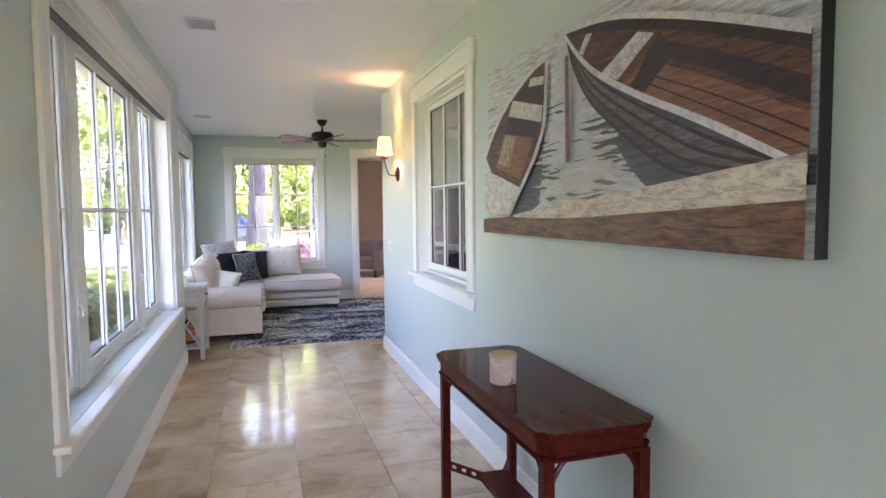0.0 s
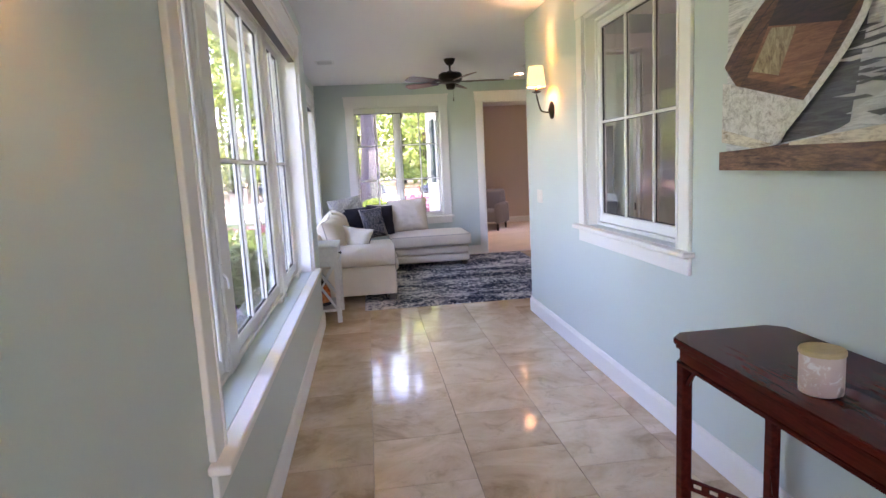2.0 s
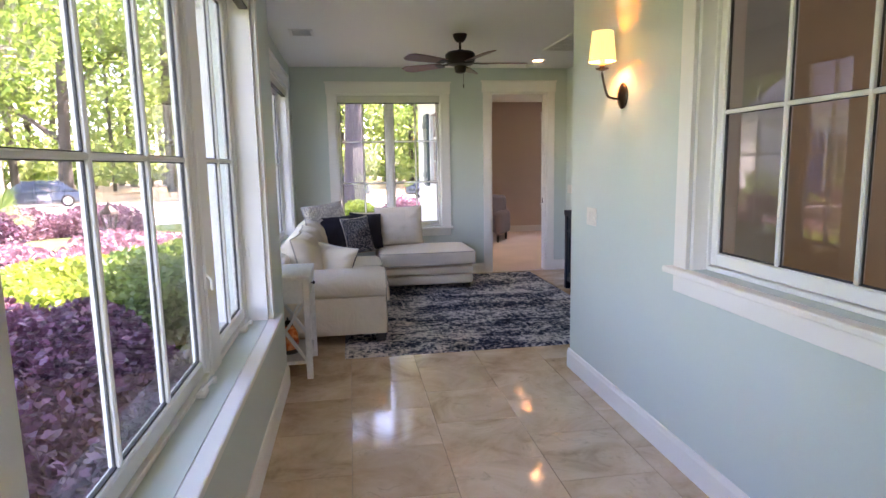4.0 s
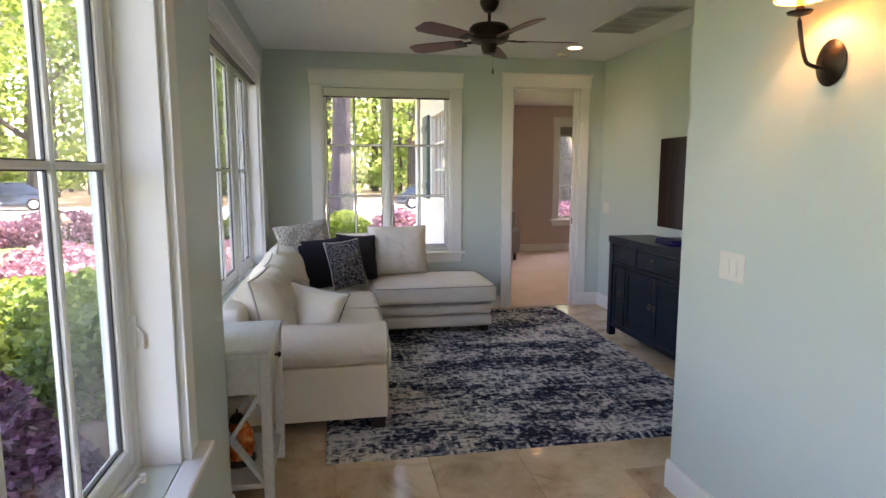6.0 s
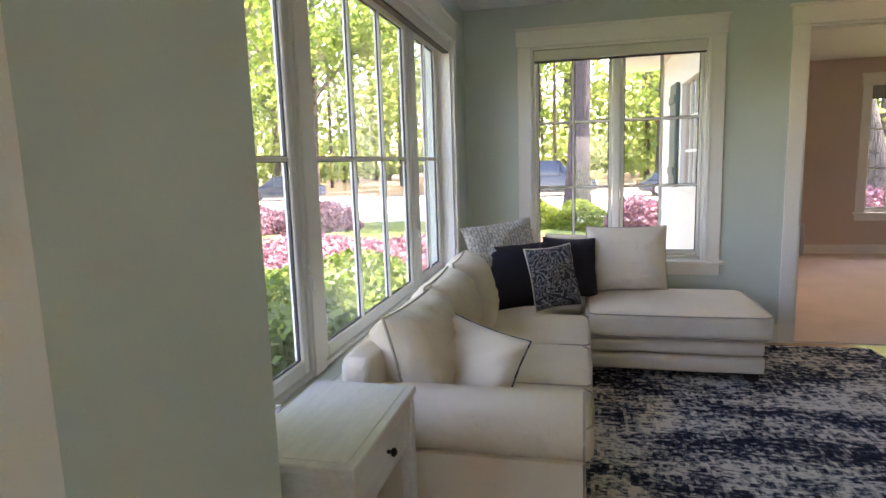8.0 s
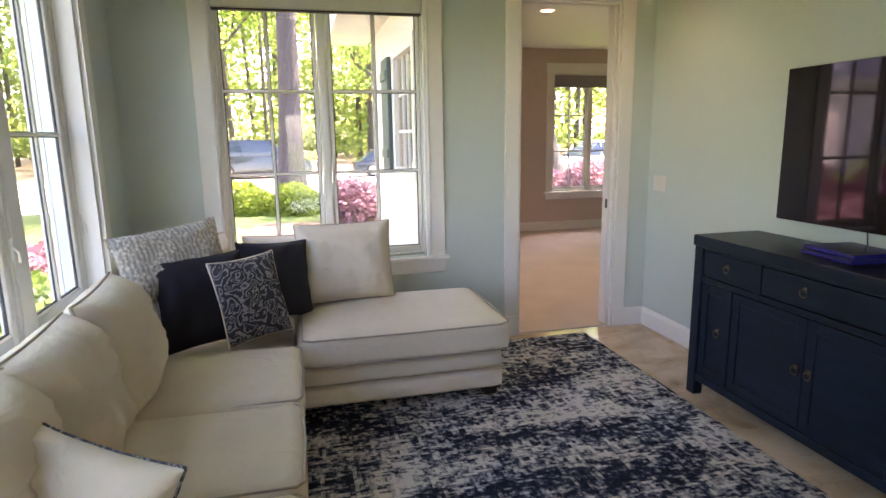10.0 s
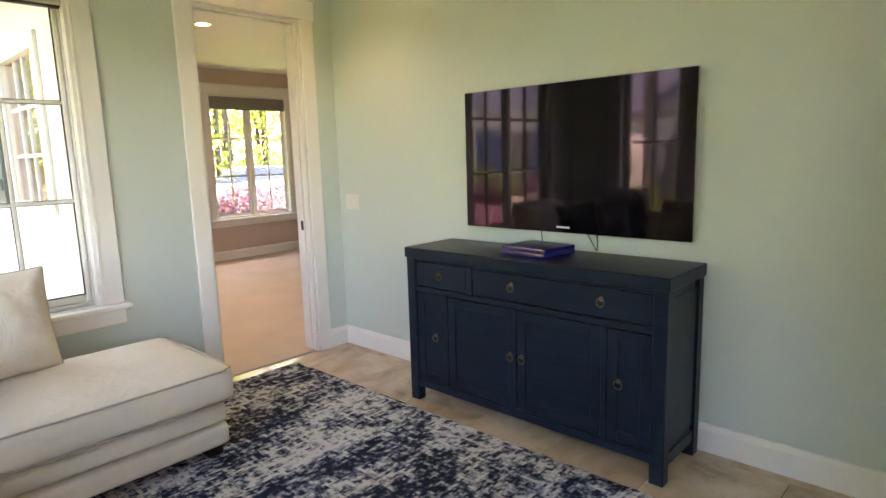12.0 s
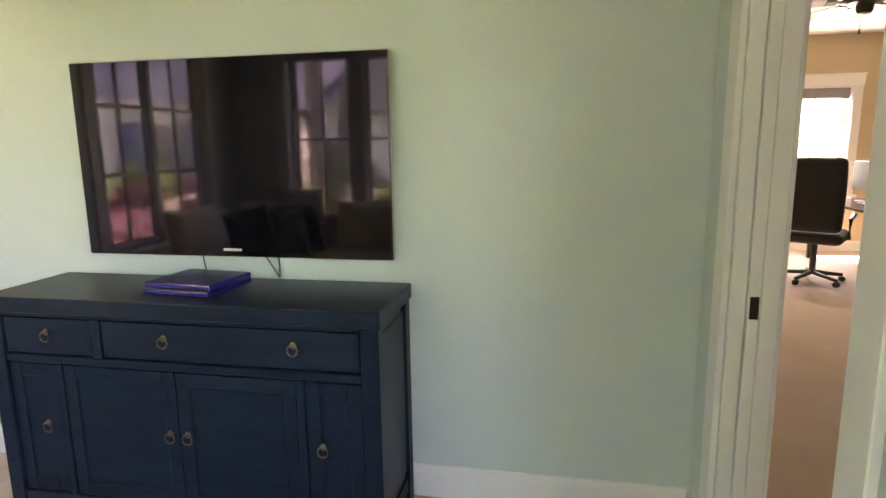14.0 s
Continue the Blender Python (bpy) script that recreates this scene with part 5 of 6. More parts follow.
    shape("painted_shadow", [(0.47, 0.92), (0.6, 0.86), (0.736, 0.775), (0.861, 0.675), (1.0, 0.545)], [(0.46, 0.94), (0.6, 0.9), (0.736, 0.812), (0.861, 0.712), (1.0, 0.585)], shade)
    shape("painted_shadow", [(0.76, 0.66), (0.875, 0.55), (0.972, 0.44), (1.0, 0.41)], [(0.76, 0.72), (0.875, 0.61), (0.972, 0.51), (1.0, 0.48)], shade)
    # log along the foot
    shape("painted_log", [(0, 0.0), (1, 0.0)], [(0.0, 0.085), (0.15, 0.1), (0.31, 0.13), (0.61, 0.19), (0.78, 0.235), (1.0, 0.28)], log)
    shape("painted_log_top", [(0.2, 0.1), (0.45, 0.1), (0.7, 0.125), (1.0, 0.16)], [(0.2, 0.112), (0.45, 0.165), (0.7, 0.22), (1.0, 0.285)], log_light)


boat_picture()


# ---- carpeted room and office ----
GREY_CLOTH = surface("grey_tweed_upholstery", (0.2, 0.185, 0.18), 0.9, vary=0.12, grain=300, relief=0.3)


def armchair():
    top = thing("armchair", "small grey upholstered armchair on the carpet", "chair", pose(2.35, 13.35, 0.006, 0, 0, -30))
    for nm, q, r in (("seat", (-0.3, 0.3, -0.3, 0.3, 0.18, 0.44), 0.05), ("backrest", (-0.33, 0.33, 0.2, 0.4, 0.3, 0.86), 0.07), ("arm", (-0.42, -0.28, -0.34, 0.36, 0.14, 0.58), 0.06), ("arm", (0.28, 0.42, -0.34, 0.36, 0.14, 0.58), 0.06)):
        bm = bmesh.new()
        block_cushion(bm, *q, r, 0.01, 1.0)
        part(nm, bm, GREY_CLOTH, top, smooth=True)
    for x in (-0.34, 0.34):
        for y in (-0.28, 0.3):
            bm = bmesh.new()
            tube(bm, (x, y, 0), (x, y, 0.15), 0.02, 0.028)
            part("leg", bm, FOOT_WOOD, top, smooth=True)


armchair()


def office_chair():
    top = thing("office_chair", "black high-backed swivel office chair at the desk", "office chair", pose(7.1, 4.08, 0.006, 0, 0, 60))
    for k in range(5):
        bm = bmesh.new()
        a = 2 * math.pi * k / 5
        sweep(bm, [(0, 0, 0.1), (0.3 * math.cos(a), 0.3 * math.sin(a), 0.07)], [0.025, 0.018], 8)
        s = part("base_spoke", bm, BLACK_PLASTIC, top)
        bm = bmesh.new()
        tube(bm, (0.3 * math.cos(a) - 0.02 * math.sin(a), 0.3 * math.sin(a) + 0.02 * math.cos(a), 0.028), (0.3 * math.cos(a) + 0.02 * math.sin(a), 0.3 * math.sin(a) - 0.02 * math.cos(a), 0.028), 0.028)
        part("caster", bm, BLACK_PLASTIC, s, smooth=True)
    bm = bmesh.new()
    tube(bm, (0, 0, 0.09), (0, 0, 0.42), 0.03)
    part("gas_lift", bm, BLACK_PLASTIC, top, smooth=True)
    bm = bmesh.new()
    block_cushion(bm, -0.26, 0.26, -0.26, 0.26, 0.42, 0.54, 0.05, 0.02)
    part("seat", bm, BLACK_CLOTH, top, smooth=True)
    bm = bmesh.new()
    block_cushion(bm, -0.25, 0.25, 0.22, 0.33, 0.55, 1.28, 0.05, 0.0)
    part("backrest", bm, BLACK_CLOTH, top, smooth=True)
    for x in (-0.3, 0.3):
        bm = bmesh.new()
        sweep(bm, [(x, 0.12, 0.48), (x, 0.12, 0.68), (x, -0.16, 0.7)], 0.02, 8)
        part("armrest", bm, BLACK_PLASTIC, top, smooth=True)


BLACK_CLOTH = surface("black_mesh_cloth", (0.014, 0.013, 0.014), 0.7, vary=0.2, grain=300)
office_chair()


def desk():
    top = thing("desk", "dark glass-topped corner desk by the office window", "desk", pose(7.75, 3.25, 0.006))
    part("desktop", bx(-0.75, 0.75, -0.4, 0.4, 0.71, 0.74, 0.004), DESK_TOP, top)
    for x in (-0.7, 0.7):
        for y in (-0.35, 0.35):
            part("leg", bx(x - 0.025, x + 0.025, y - 0.025, y + 0.025, 0, 0.71, 0.003), BLACK_PLASTIC, top)
    part("modesty_panel", bx(-0.67, 0.67, -0.36, -0.34, 0.3, 0.7), BLACK_PLASTIC, top)


DESK_TOP = surface("dark_blue_glass_desktop", (0.02, 0.025, 0.05), 0.15)
desk()


def monitor(x, y, rz):
    top = thing("monitor", "black computer monitor standing on the desk", "monitor", pose(x, y, 0.746, 0, 0, rz))
    part("foot", bx(-0.11, 0.11, -0.08, 0.08, 0, 0.012, 0.004), BLACK_PLASTIC, top)
    part("stand", bx(-0.025, 0.025, -0.012, 0.012, 0.012, 0.16), BLACK_PLASTIC, top)
    part("case", bx(-0.27, 0.27, -0.02, 0.02, 0.13, 0.46, 0.006), BLACK_PLASTIC, top)
    part("screen", bx(-0.26, 0.26, -0.0225, -0.02, 0.145, 0.45), SCREEN, top)


monitor(8.05, 3.2, 10)
monitor(7.4, 3.15, -12)


# ---- outdoors ----
GROUND_Z = -0.38


def leaf_material(name, dark, light, back=0.35, rough=0.5):
    m = bpy.data.materials.new(name)
    m.use_nodes = True
    t = m.node_tree
    p = t.nodes["Principled BSDF"]
    g = t.nodes.new("ShaderNodeNewGeometry")
    col = ramp(t, g.outputs["Random Per Island"], [(0.0, dark), (0.55, tuple((a + b) / 2 for a, b in zip(dark, light))), (1.0, light)])
    t.links.new(col, p.inputs["Base Color"])
    p.inputs["Roughness"].default_value = rough
    tr = t.nodes.new("ShaderNodeBsdfTranslucent")
    t.links.new(col, tr.inputs["Color"])
    x = t.nodes.new("ShaderNodeMixShader")
    x.inputs[0].default_value = back
    t.links.new(p.outputs[0], x.inputs[1])
    t.links.new(tr.outputs[0], x.inputs[2])
    t.links.new(x.outputs[0], t.nodes["Material Output"].inputs["Surface"])
    return m


PURPLE_LEAF = leaf_material("purple_shrub_leaves", (0.045, 0.016, 0.03), (0.2, 0.08, 0.135), 0.3, 0.4)
PINK_LEAF = leaf_material("pink_blossom_leaves", (0.17, 0.075, 0.1), (0.42, 0.24, 0.28), 0.35)
LIME_LEAF = leaf_material("lime_hedge_leaves", (0.12, 0.19, 0.02), (0.34, 0.42, 0.06), 0.5)
GREEN_LEAF = leaf_material("green_shrub_leaves", (0.06, 0.12, 0.025), (0.2, 0.3, 0.06), 0.45)
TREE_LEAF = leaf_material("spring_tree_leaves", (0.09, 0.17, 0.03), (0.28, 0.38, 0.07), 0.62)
# paler than the near trees: the haze of distance is put into the leaf colour
FAR_LEAF = leaf_material("hazed_woodland_leaves", (0.16, 0.25, 0.06), (0.4, 0.47, 0.15), 0.68)
MOSS = leaf_material("grey_hanging_moss", (0.16, 0.17, 0.13), (0.3, 0.31, 0.25), 0.4, 0.9)
PALM_LEAF = leaf_material("palm_fronds", (0.07, 0.14, 0.03), (0.24, 0.32, 0.08), 0.4)


def bark(name, dark, light, stretch=(6, 6, 1.3)):
    m, t, p = nodes_of(name)
    v = coords(t, stretch)
    w = t.nodes.new("ShaderNodeTexVoronoi")
    w.feature = "DISTANCE_TO_EDGE"
    w.inputs["Scale"].default_value = 2.2
    t.links.new(v, w.inputs["Vector"])
    n = noise_tex(t, v, 3, 6, 0.7)
    crack = ramp(t, w.outputs["Distance"], [(0.0, (0, 0, 0)), (0.18, (1, 1, 1))])
    col = mix(t, crack, dark, ramp(t, n, [(0.3, tuple(c * 0.7 for c in light)), (0.7, light)]))
    t.links.new(col, p.inputs["Base Color"])
    p.inputs["Roughness"].default_value = 0.95
    bump(t, p, math_node(t, "ADD", crack, n), 0.8, 0.03)
    return m


PINE_BARK = bark("pine_bark_plates", (0.035, 0.028, 0.032), (0.1, 0.078, 0.086))
OAK_BARK = bark("pale_oak_bark", (0.17, 0.15, 0.125), (0.33, 0.29, 0.245), (9, 9, 1.6))
DARK_BARK = bark("grey_woodland_bark", (0.03, 0.026, 0.022), (0.13, 0.11, 0.09))


def leaves_mesh(name, centres, size, material, seed, flat=0.0, lengthen=1.6):
    """Many small folded leaves, one quad each, about the given centres."""
    rng = np.random.default_rng(seed)
    n = len(centres)
    d = rng.normal(size=(n, 3))
    d[:, 2] *= 1 - flat
    d /= np.linalg.norm(d, axis=1)[:, None]
    e = rng.normal(size=(n, 3))
    e -= d * np.sum(e * d, axis=1)[:, None]
    e /= np.linalg.norm(e, axis=1)[:, None]
    s = size * rng.uniform(0.6, 1.3, size=(n, 1))
    up = np.cross(d, e)
    a = centres - d * s * lengthen / 2
    b = centres + e * s / 2 + up * s * 0.12
    c = centres + d * s * lengthen / 2
    f = centres - e * s / 2 + up * s * 0.12
    verts = np.stack([a, b, c, f], 1).reshape(-1, 3)
    me = bpy.data.meshes.new(name)
    me.vertices.add(4 * n)
    me.vertices.foreach_set("co", verts.astype(np.float32).ravel())
    me.loops.add(4 * n)
    me.loops.foreach_set("vertex_index", np.arange(4 * n, dtype=np.int32))
    me.polygons.add(n)
    me.polygons.foreach_set("loop_start", np.arange(0, 4 * n, 4, dtype=np.int32))
    me.materials.append(material)
    me.update(calc_edges=True)
    me.validate()
    return me


def clump_points(rng, n, radii, hollow=0.55, lumps=9, base=True):
    """Points in the outer part of a lumpy half ellipsoid that stands on z = 0."""
    lump = rng.normal(size=(lumps, 3))
    lump /= np.linalg.norm(lump, axis=1)[:, None]
    d = rng.normal(size=(n, 3))
    d /= np.linalg.norm(d, axis=1)[:, None]
    if base:
        d[:, 2] = np.abs(d[:, 2])
    bulge = 0.82 + 0.3 * np.max(d @ lump.T, axis=1) ** 3
    r = (hollow + (1 - hollow) * rng.random(n) ** 0.5) * bulge
    return d * r[:, None] * np.array(radii)


def shrub(x, y, radii, leaf, n, material, label, seed, group="", category="shrub", flat=0.3, hollow=0.5, z=None):
    rng = np.random.default_rng(seed)
    top = thing("shrub", label, category, pose(x, y, GROUND_Z if z is None else z), group)
    ob = new("foliage", leaves_mesh("foliage", clump_points(rng, n, radii, hollow), leaf, material, seed, flat))
    ob.parent = top
    for k in range(5):
        bm = bmesh.new()
        a = 2 * math.pi * k / 5 + seed
        ex, ey, ez = radii[0] * 0.55 * math.cos(a), radii[1] * 0.55 * math.sin(a), radii[2] * 0.75
        sweep(bm, [(0.03 * math.cos(a), 0.03 * math.sin(a), -0.05), (ex * 0.4, ey * 0.4, ez * 0.5), (ex, ey, ez)], [0.018, 0.013, 0.005], 5)
        part("stem", bm, DARK_BARK, top)
    return top


def limb(bm, p, d, r, length, rng, depth, tips):
    pts, radii = [Vector(p)], [r]
    d = Vector(d).normalized()
    n = 6
    for i in range(n):
        d = (d + Vector(rng.normal(size=3)) * 0.13 + Vector((0, 0, 0.05))).normalized()
        pts.append(pts[-1] + d * length / n)
        radii.append(max(0.008, r * (1 - 0.62 * (i + 1) / n)))
    sweep(bm, pts, radii, 8)
    tips.extend(pts[3:])
    if depth:
        for k in range(3):
            i = 3 + k
            side = Vector(rng.normal(size=3))
            side.z = abs(side.z) * 0.6
            limb(bm, pts[i], (d + side.normalized() * 1.1), radii[i] * 0.7, length * 0.55, rng, depth - 1, tips)


def tree(x, y, r, height, lean, crown_r, leaf, n, trunk_mat, leaf_mat, label, seed, crown_z=0.5, moss=False, limbs=7):
    rng = np.random.default_rng(seed)
    top = thing("tree", label, "tree", pose(x, y, GROUND_Z))
    bm = bmesh.new()
    k = 14
    pts = [Vector((lean[0] * (i / k) ** 1.2 + 0.03 * math.sin(i * 0.9 + seed), lean[1] * (i / k) ** 1.2 + 0.03 * math.cos(i * 0.7 + seed), height * i / k - 0.1)) for i in range(k + 1)]
    radii = [r * (1.0 + 0.45 * math.exp(-i * 1.1)) * (1 - 0.6 * i / k) for i in range(k + 1)]
    sweep(bm, pts, radii, 20)
    part("trunk", bm, trunk_mat, top, smooth=True)
    bm = bmesh.new()
    tips = []
    for i in range(limbs):
        j = int(k * (crown_z + (1 - crown_z) * i / max(1, limbs - 1)))
        j = min(j, k)
        a = i * 2.4 + seed
        limb(bm, pts[j], (math.cos(a), math.sin(a), 0.5), radii[j] * 0.55, crown_r * 0.85, rng, 1, tips)
    part("limbs", bm, trunk_mat, top, smooth=True)
    t = np.array([tuple(p) for p in tips])
    pick = t[rng.integers(0, len(t), n)]
    c = pick + rng.normal(size=(n, 3)) * np.array((0.5, 0.5, 0.38)) * crown_r * 0.3
    ob = new("crown", leaves_mesh("crown", c, leaf, leaf_mat, seed + 1, 0.2))
    ob.parent = top
    if moss:
        base = t[rng.integers(0, len(t), 260)]
        c = np.concatenate([base + np.array((0, 0, -0.12 * q)) + rng.normal(size=base.shape) * 0.06 for q in range(12)])
        ob = new("hanging_moss", leaves_mesh("hanging_moss", c, 0.09, MOSS, seed + 2, -2.0, 3.0))
        ob.parent = top
    return top


def lawn():
    m, t, p = nodes_of("lawn_grass")
    v = coords(t)
    a, b = noise_tex(t, v, 0.25, 5, 0.6), noise_tex(t, v, 24.0, 4, 0.7)
    col = mix(t, a, (0.07, 0.12, 0.025), (0.19, 0.25, 0.06))
    col = mix(t, ramp(t, b, [(0.4, (0, 0, 0)), (0.7, (0.6, 0.6, 0.6))]), col, (0.05, 0.08, 0.02))
    t.links.new(col, p.inputs["Base Color"])
    p.inputs["Roughness"].default_value = 0.95
    bump(t, p, b, 0.8, 0.05)
    solid("ground", bx(-260, 260, -160, 320, GROUND_Z - 0.4, GROUND_Z), m, "mown spring lawn reaching into the woods", "ground", "structure")


lawn()
CONCRETE = surface("pale_concrete", (0.52, 0.5, 0.46), 0.85, vary=0.08, grain=30, blotch=0.4, relief=0.3, depth=0.004)
MULCH = surface("brown_mulch", (0.1, 0.065, 0.045), 0.95, vary=0.35, grain=40, blotch=3, relief=0.9, depth=0.03)
DUFF = surface("woodland_leaf_litter", (0.2, 0.15, 0.1), 0.95, vary=0.3, grain=8, blotch=0.6, relief=0.6, depth=0.05)
solid("driveway", bx(-60, 40, 23.5, 38.5, GROUND_Z - 0.1, GROUND_Z + 0.02, 0.01), CONCRETE, "wide pale concrete driveway and street", "driveway", "structure")
solid("woodland_floor", bx(-120, 120, 39.0, 150, GROUND_Z - 0.1, GROUND_Z + 0.015), DUFF, "leaf-strewn woodland floor", "ground", "structure")
solid("garden_bed", bx(-5.2, -1.13, -1.0, 17.2, GROUND_Z - 0.1, GROUND_Z + 0.03, 0.02), MULCH, "brown mulched bed along the house", "garden bed", "structure")
solid("garden_bed_north", bx(-0.9, 1.2, 10.2, 19.5, GROUND_Z - 0.1, GROUND_Z + 0.028, 0.02), MULCH, "brown mulched bed outside the far window", "garden bed", "structure")
solid("walkway", bx(-16.5, -5.4, 13.2, 14.8, GROUND_Z - 0.1, GROUND_Z + 0.02, 0.01), CONCRETE, "pale concrete garden walk", "path", "structure")

k = 0
for x, y, rx, rz in ((-2.2, 3.2, 1.1, 0.8), (-2.5, 4.9, 1.3, 0.82), (-2.7, 6.5, 1.4, 0.86), (-4.3, 5.6, 1.3, 0.78), (-4.4, 7.4, 1.3, 0.8), (-2.3, 1.4, 1.1, 0.8), (-2.35, 7.0, 0.85, 0.9), (-3.6, 7.3, 1.1, 0.86)):
    k += 1
    shrub(x, y, (rx, rx * 0.95, rz), 0.045, 11000, PURPLE_LEAF, "dark purple-leaved shrub in the bed outside the window", 100 + k, "purple shrubs")
for x, y, rx, rz in ((-2.05, 8.95, 0.8, 0.78), (-2.7, 10.0, 1.15, 0.85), (-2.4, 11.4, 1.2, 0.8)):
    k += 1
    shrub(x, y, (rx, rx * 0.95, rz), 0.06, 6500, GREEN_LEAF, "leafy green shrub under the window", 100 + k, "green shrubs")
for x, y, rx, rz in ((-3.2, 13.4, 1.3, 0.7), (-4.6, 14.6, 1.4, 0.7), (-2.6, 15.2, 1.3, 0.75), (-6.2, 13.6, 1.2, 0.6), (1.55, 19.6, 0.95, 0.95), (2.7, 20.6, 1.1, 1.0), (-9.5, 20.5, 1.4, 0.9), (-7.8, 21.5, 1.4, 0.9)):
    k += 1
    shrub(x, y, (rx, rx, rz), 0.075, 4500, PINK_LEAF, "pink blossoming shrub by the lawn", 100 + k, "pink shrubs")
for x, y in ((-3.7, 9.1), (-4.6, 10.0), (-5.0, 8.7), (-4.3, 11.4), (-6.0, 9.6), (-7.3, 10.4), (-8.4, 9.0), (-6.8, 8.2), (-9.4, 10.4), (-8.0, 7.4), (-9.8, 8.4)):
    k += 1
    shrub(x, y, (1.15, 1.1, 0.62), 0.06, 5000, LIME_LEAF, "sunlit lime green clipped hedge plant", 100 + k, "lime hedge")
for x, y in ((-1.15, 21.6), (0.15, 21.2), (-2.9, 21.8)):
    k += 1
    shrub(x, y, (0.75, 0.7, 0.85), 0.06, 4200, LIME_LEAF, "round clipped green boxwood", 100 + k, "boxwoods")
for x, y in ((7.5, 24.5), (9.5, 23.5), (11.5, 25.0), (13.5, 24.0)):
    k += 1
    shrub(x, y, (1.4, 1.2, 1.0), 0.09, 3500, PINK_LEAF, "pink blossoming shrub before the parked car", 100 + k, "pink shrubs")


def fan_palm(x, y, s, n, seed):
    rng = np.random.default_rng(seed)
    top = thing("fan_palm", "low palm with spiky yellow-green fronds", "palm", pose(x, y, GROUND_Z), "garden palms")
    bm = bmesh.new()
    tube(bm, (0, 0, -0.05), (0, 0, 0.3 * s), 0.14 * s, 0.1 * s, 12)
    part("stem", bm, OAK_BARK, top)
    for i in range(n):
        a, up = rng.uniform(0, 2 * math.pi), rng.uniform(0.15, 1.3)
        d = Vector((math.cos(a) * math.cos(up), math.sin(a) * math.cos(up), math.sin(up)))
        c = Vector((0, 0, 0.28 * s)) + d * 0.65 * s
        bm = bmesh.new()
        sweep(bm, [(0, 0, 0.25 * s), c], 0.01 * s, 5)
        side = d.cross(Vector((0, 0, 1))).normalized()
        for q in range(15):
            b = (q - 7) / 7 * 1.25
            e = (d * math.cos(b) + side * math.sin(b)).normalized()
            w = e.cross(d.cross(side)).normalized() * 0.018 * s
            tip = c + e * 0.62 * s * (1 - 0.25 * abs(b)) + Vector((0, 0, -0.12 * s * abs(b)))
            mid = c + e * 0.3 * s
            vs = [bm.verts.new(p) for p in (c, mid + w, tip, mid - w)]
            bm.faces.new(vs)
        part("frond", bm, PALM_LEAF, top)
    return top


fan_palm(-7.5, 12.9, 1.35, 14, 5)
fan_palm(-9.3, 11.6, 1.2, 12, 6)
fan_palm(-8.6, 17.2, 1.2, 11, 7)


def brick_planter():
    base = solid("brick_planter", bx(-11.2, -8.2, 15.9, 16.3, GROUND_Z - 0.05, 0.2), surface("grey_mortar", (0.4, 0.37, 0.33), 0.9), "low red-brown brick garden wall", "garden wall")
    m, t, p = nodes_of("weathered_brick")
    info = t.nodes.new("ShaderNodeObjectInfo")
    col = ramp(t, info.outputs["Random"], [(0.0, (0.16, 0.08, 0.06)), (1.0, (0.3, 0.18, 0.14))])
    t.links.new(col, p.inputs["Base Color"])
    p.inputs["Roughness"].default_value = 0.9
    me = mesh_of("brick", bx(-0.095, 0.095, -0.012, 0.012, -0.028, 0.028, 0.004), m)
    for r in range(8):
        for c in range(15):
            ob = new("brick", me)
            ob.location = (-11.1 + c * 0.2 + (0.1 if r % 2 else 0), 15.895, -0.33 + r * 0.068)
            ob.parent = base


brick_planter()
for x, y in ((-10.6, 17.3), (-9.0, 17.6), (-12.2, 17.6)):
    k += 1
    shrub(x, y, (1.0, 0.9, 1.05), 0.07, 4200, PURPLE_LEAF, "purple shrub behind the brick planter", 100 + k, "purple shrubs")

tree(-0.05, 26.5, 0.38, 20, (0.3, 0.4), 4.5, 0.13, 9000, PINE_BARK, TREE_LEAF, "tall straight pine with plated grey bark", 11, 0.6)
tree(-8.62, 12.28, 0.21, 13, (0.2, 0.6), 5.0, 0.12, 16000, OAK_BARK, TREE_LEAF, "slender oak with pale furrowed bark", 12, 0.42, True)
tree(-8.95, 12.15, 0.22, 12, (-2.0, -1.8), 5.0, 0.12, 15000, OAK_BARK, TREE_LEAF, "leaning live oak with pale bark and moss", 13, 0.4, True)
tree(9.3, 26.5, 0.45, 14, (-3.0, 1.0), 6.0, 0.14, 12000, DARK_BARK, TREE_LEAF, "leaning live oak beyond the carpeted room", 14, 0.3, True)
tree(5.0, 31.0, 0.25, 16, (1.5, 0.5), 5.0, 0.14, 9000, DARK_BARK, TREE_LEAF, "branching woodland tree by the drive", 15, 0.28)
tree(-18.5, 44.0, 0.4, 18, (1.0, 0.0), 7.0, 0.2, 12000, DARK_BARK, TREE_LEAF, "large moss-hung oak beyond the drive", 16, 0.25, True)
tree(-5.5, 45.0, 0.35, 18, (0.5, 0.0), 6.5, 0.2, 11000, DARK_BARK, TREE_LEAF, "large spring-leaved tree beyond the drive", 17, 0.25)
tree(-14.0, 27.5, 0.35, 17, (1.0, 0.0), 7.0, 0.2, 12000, OAK_BARK, TREE_LEAF, "large moss-hung oak beside the house", 18, 0.25, True)


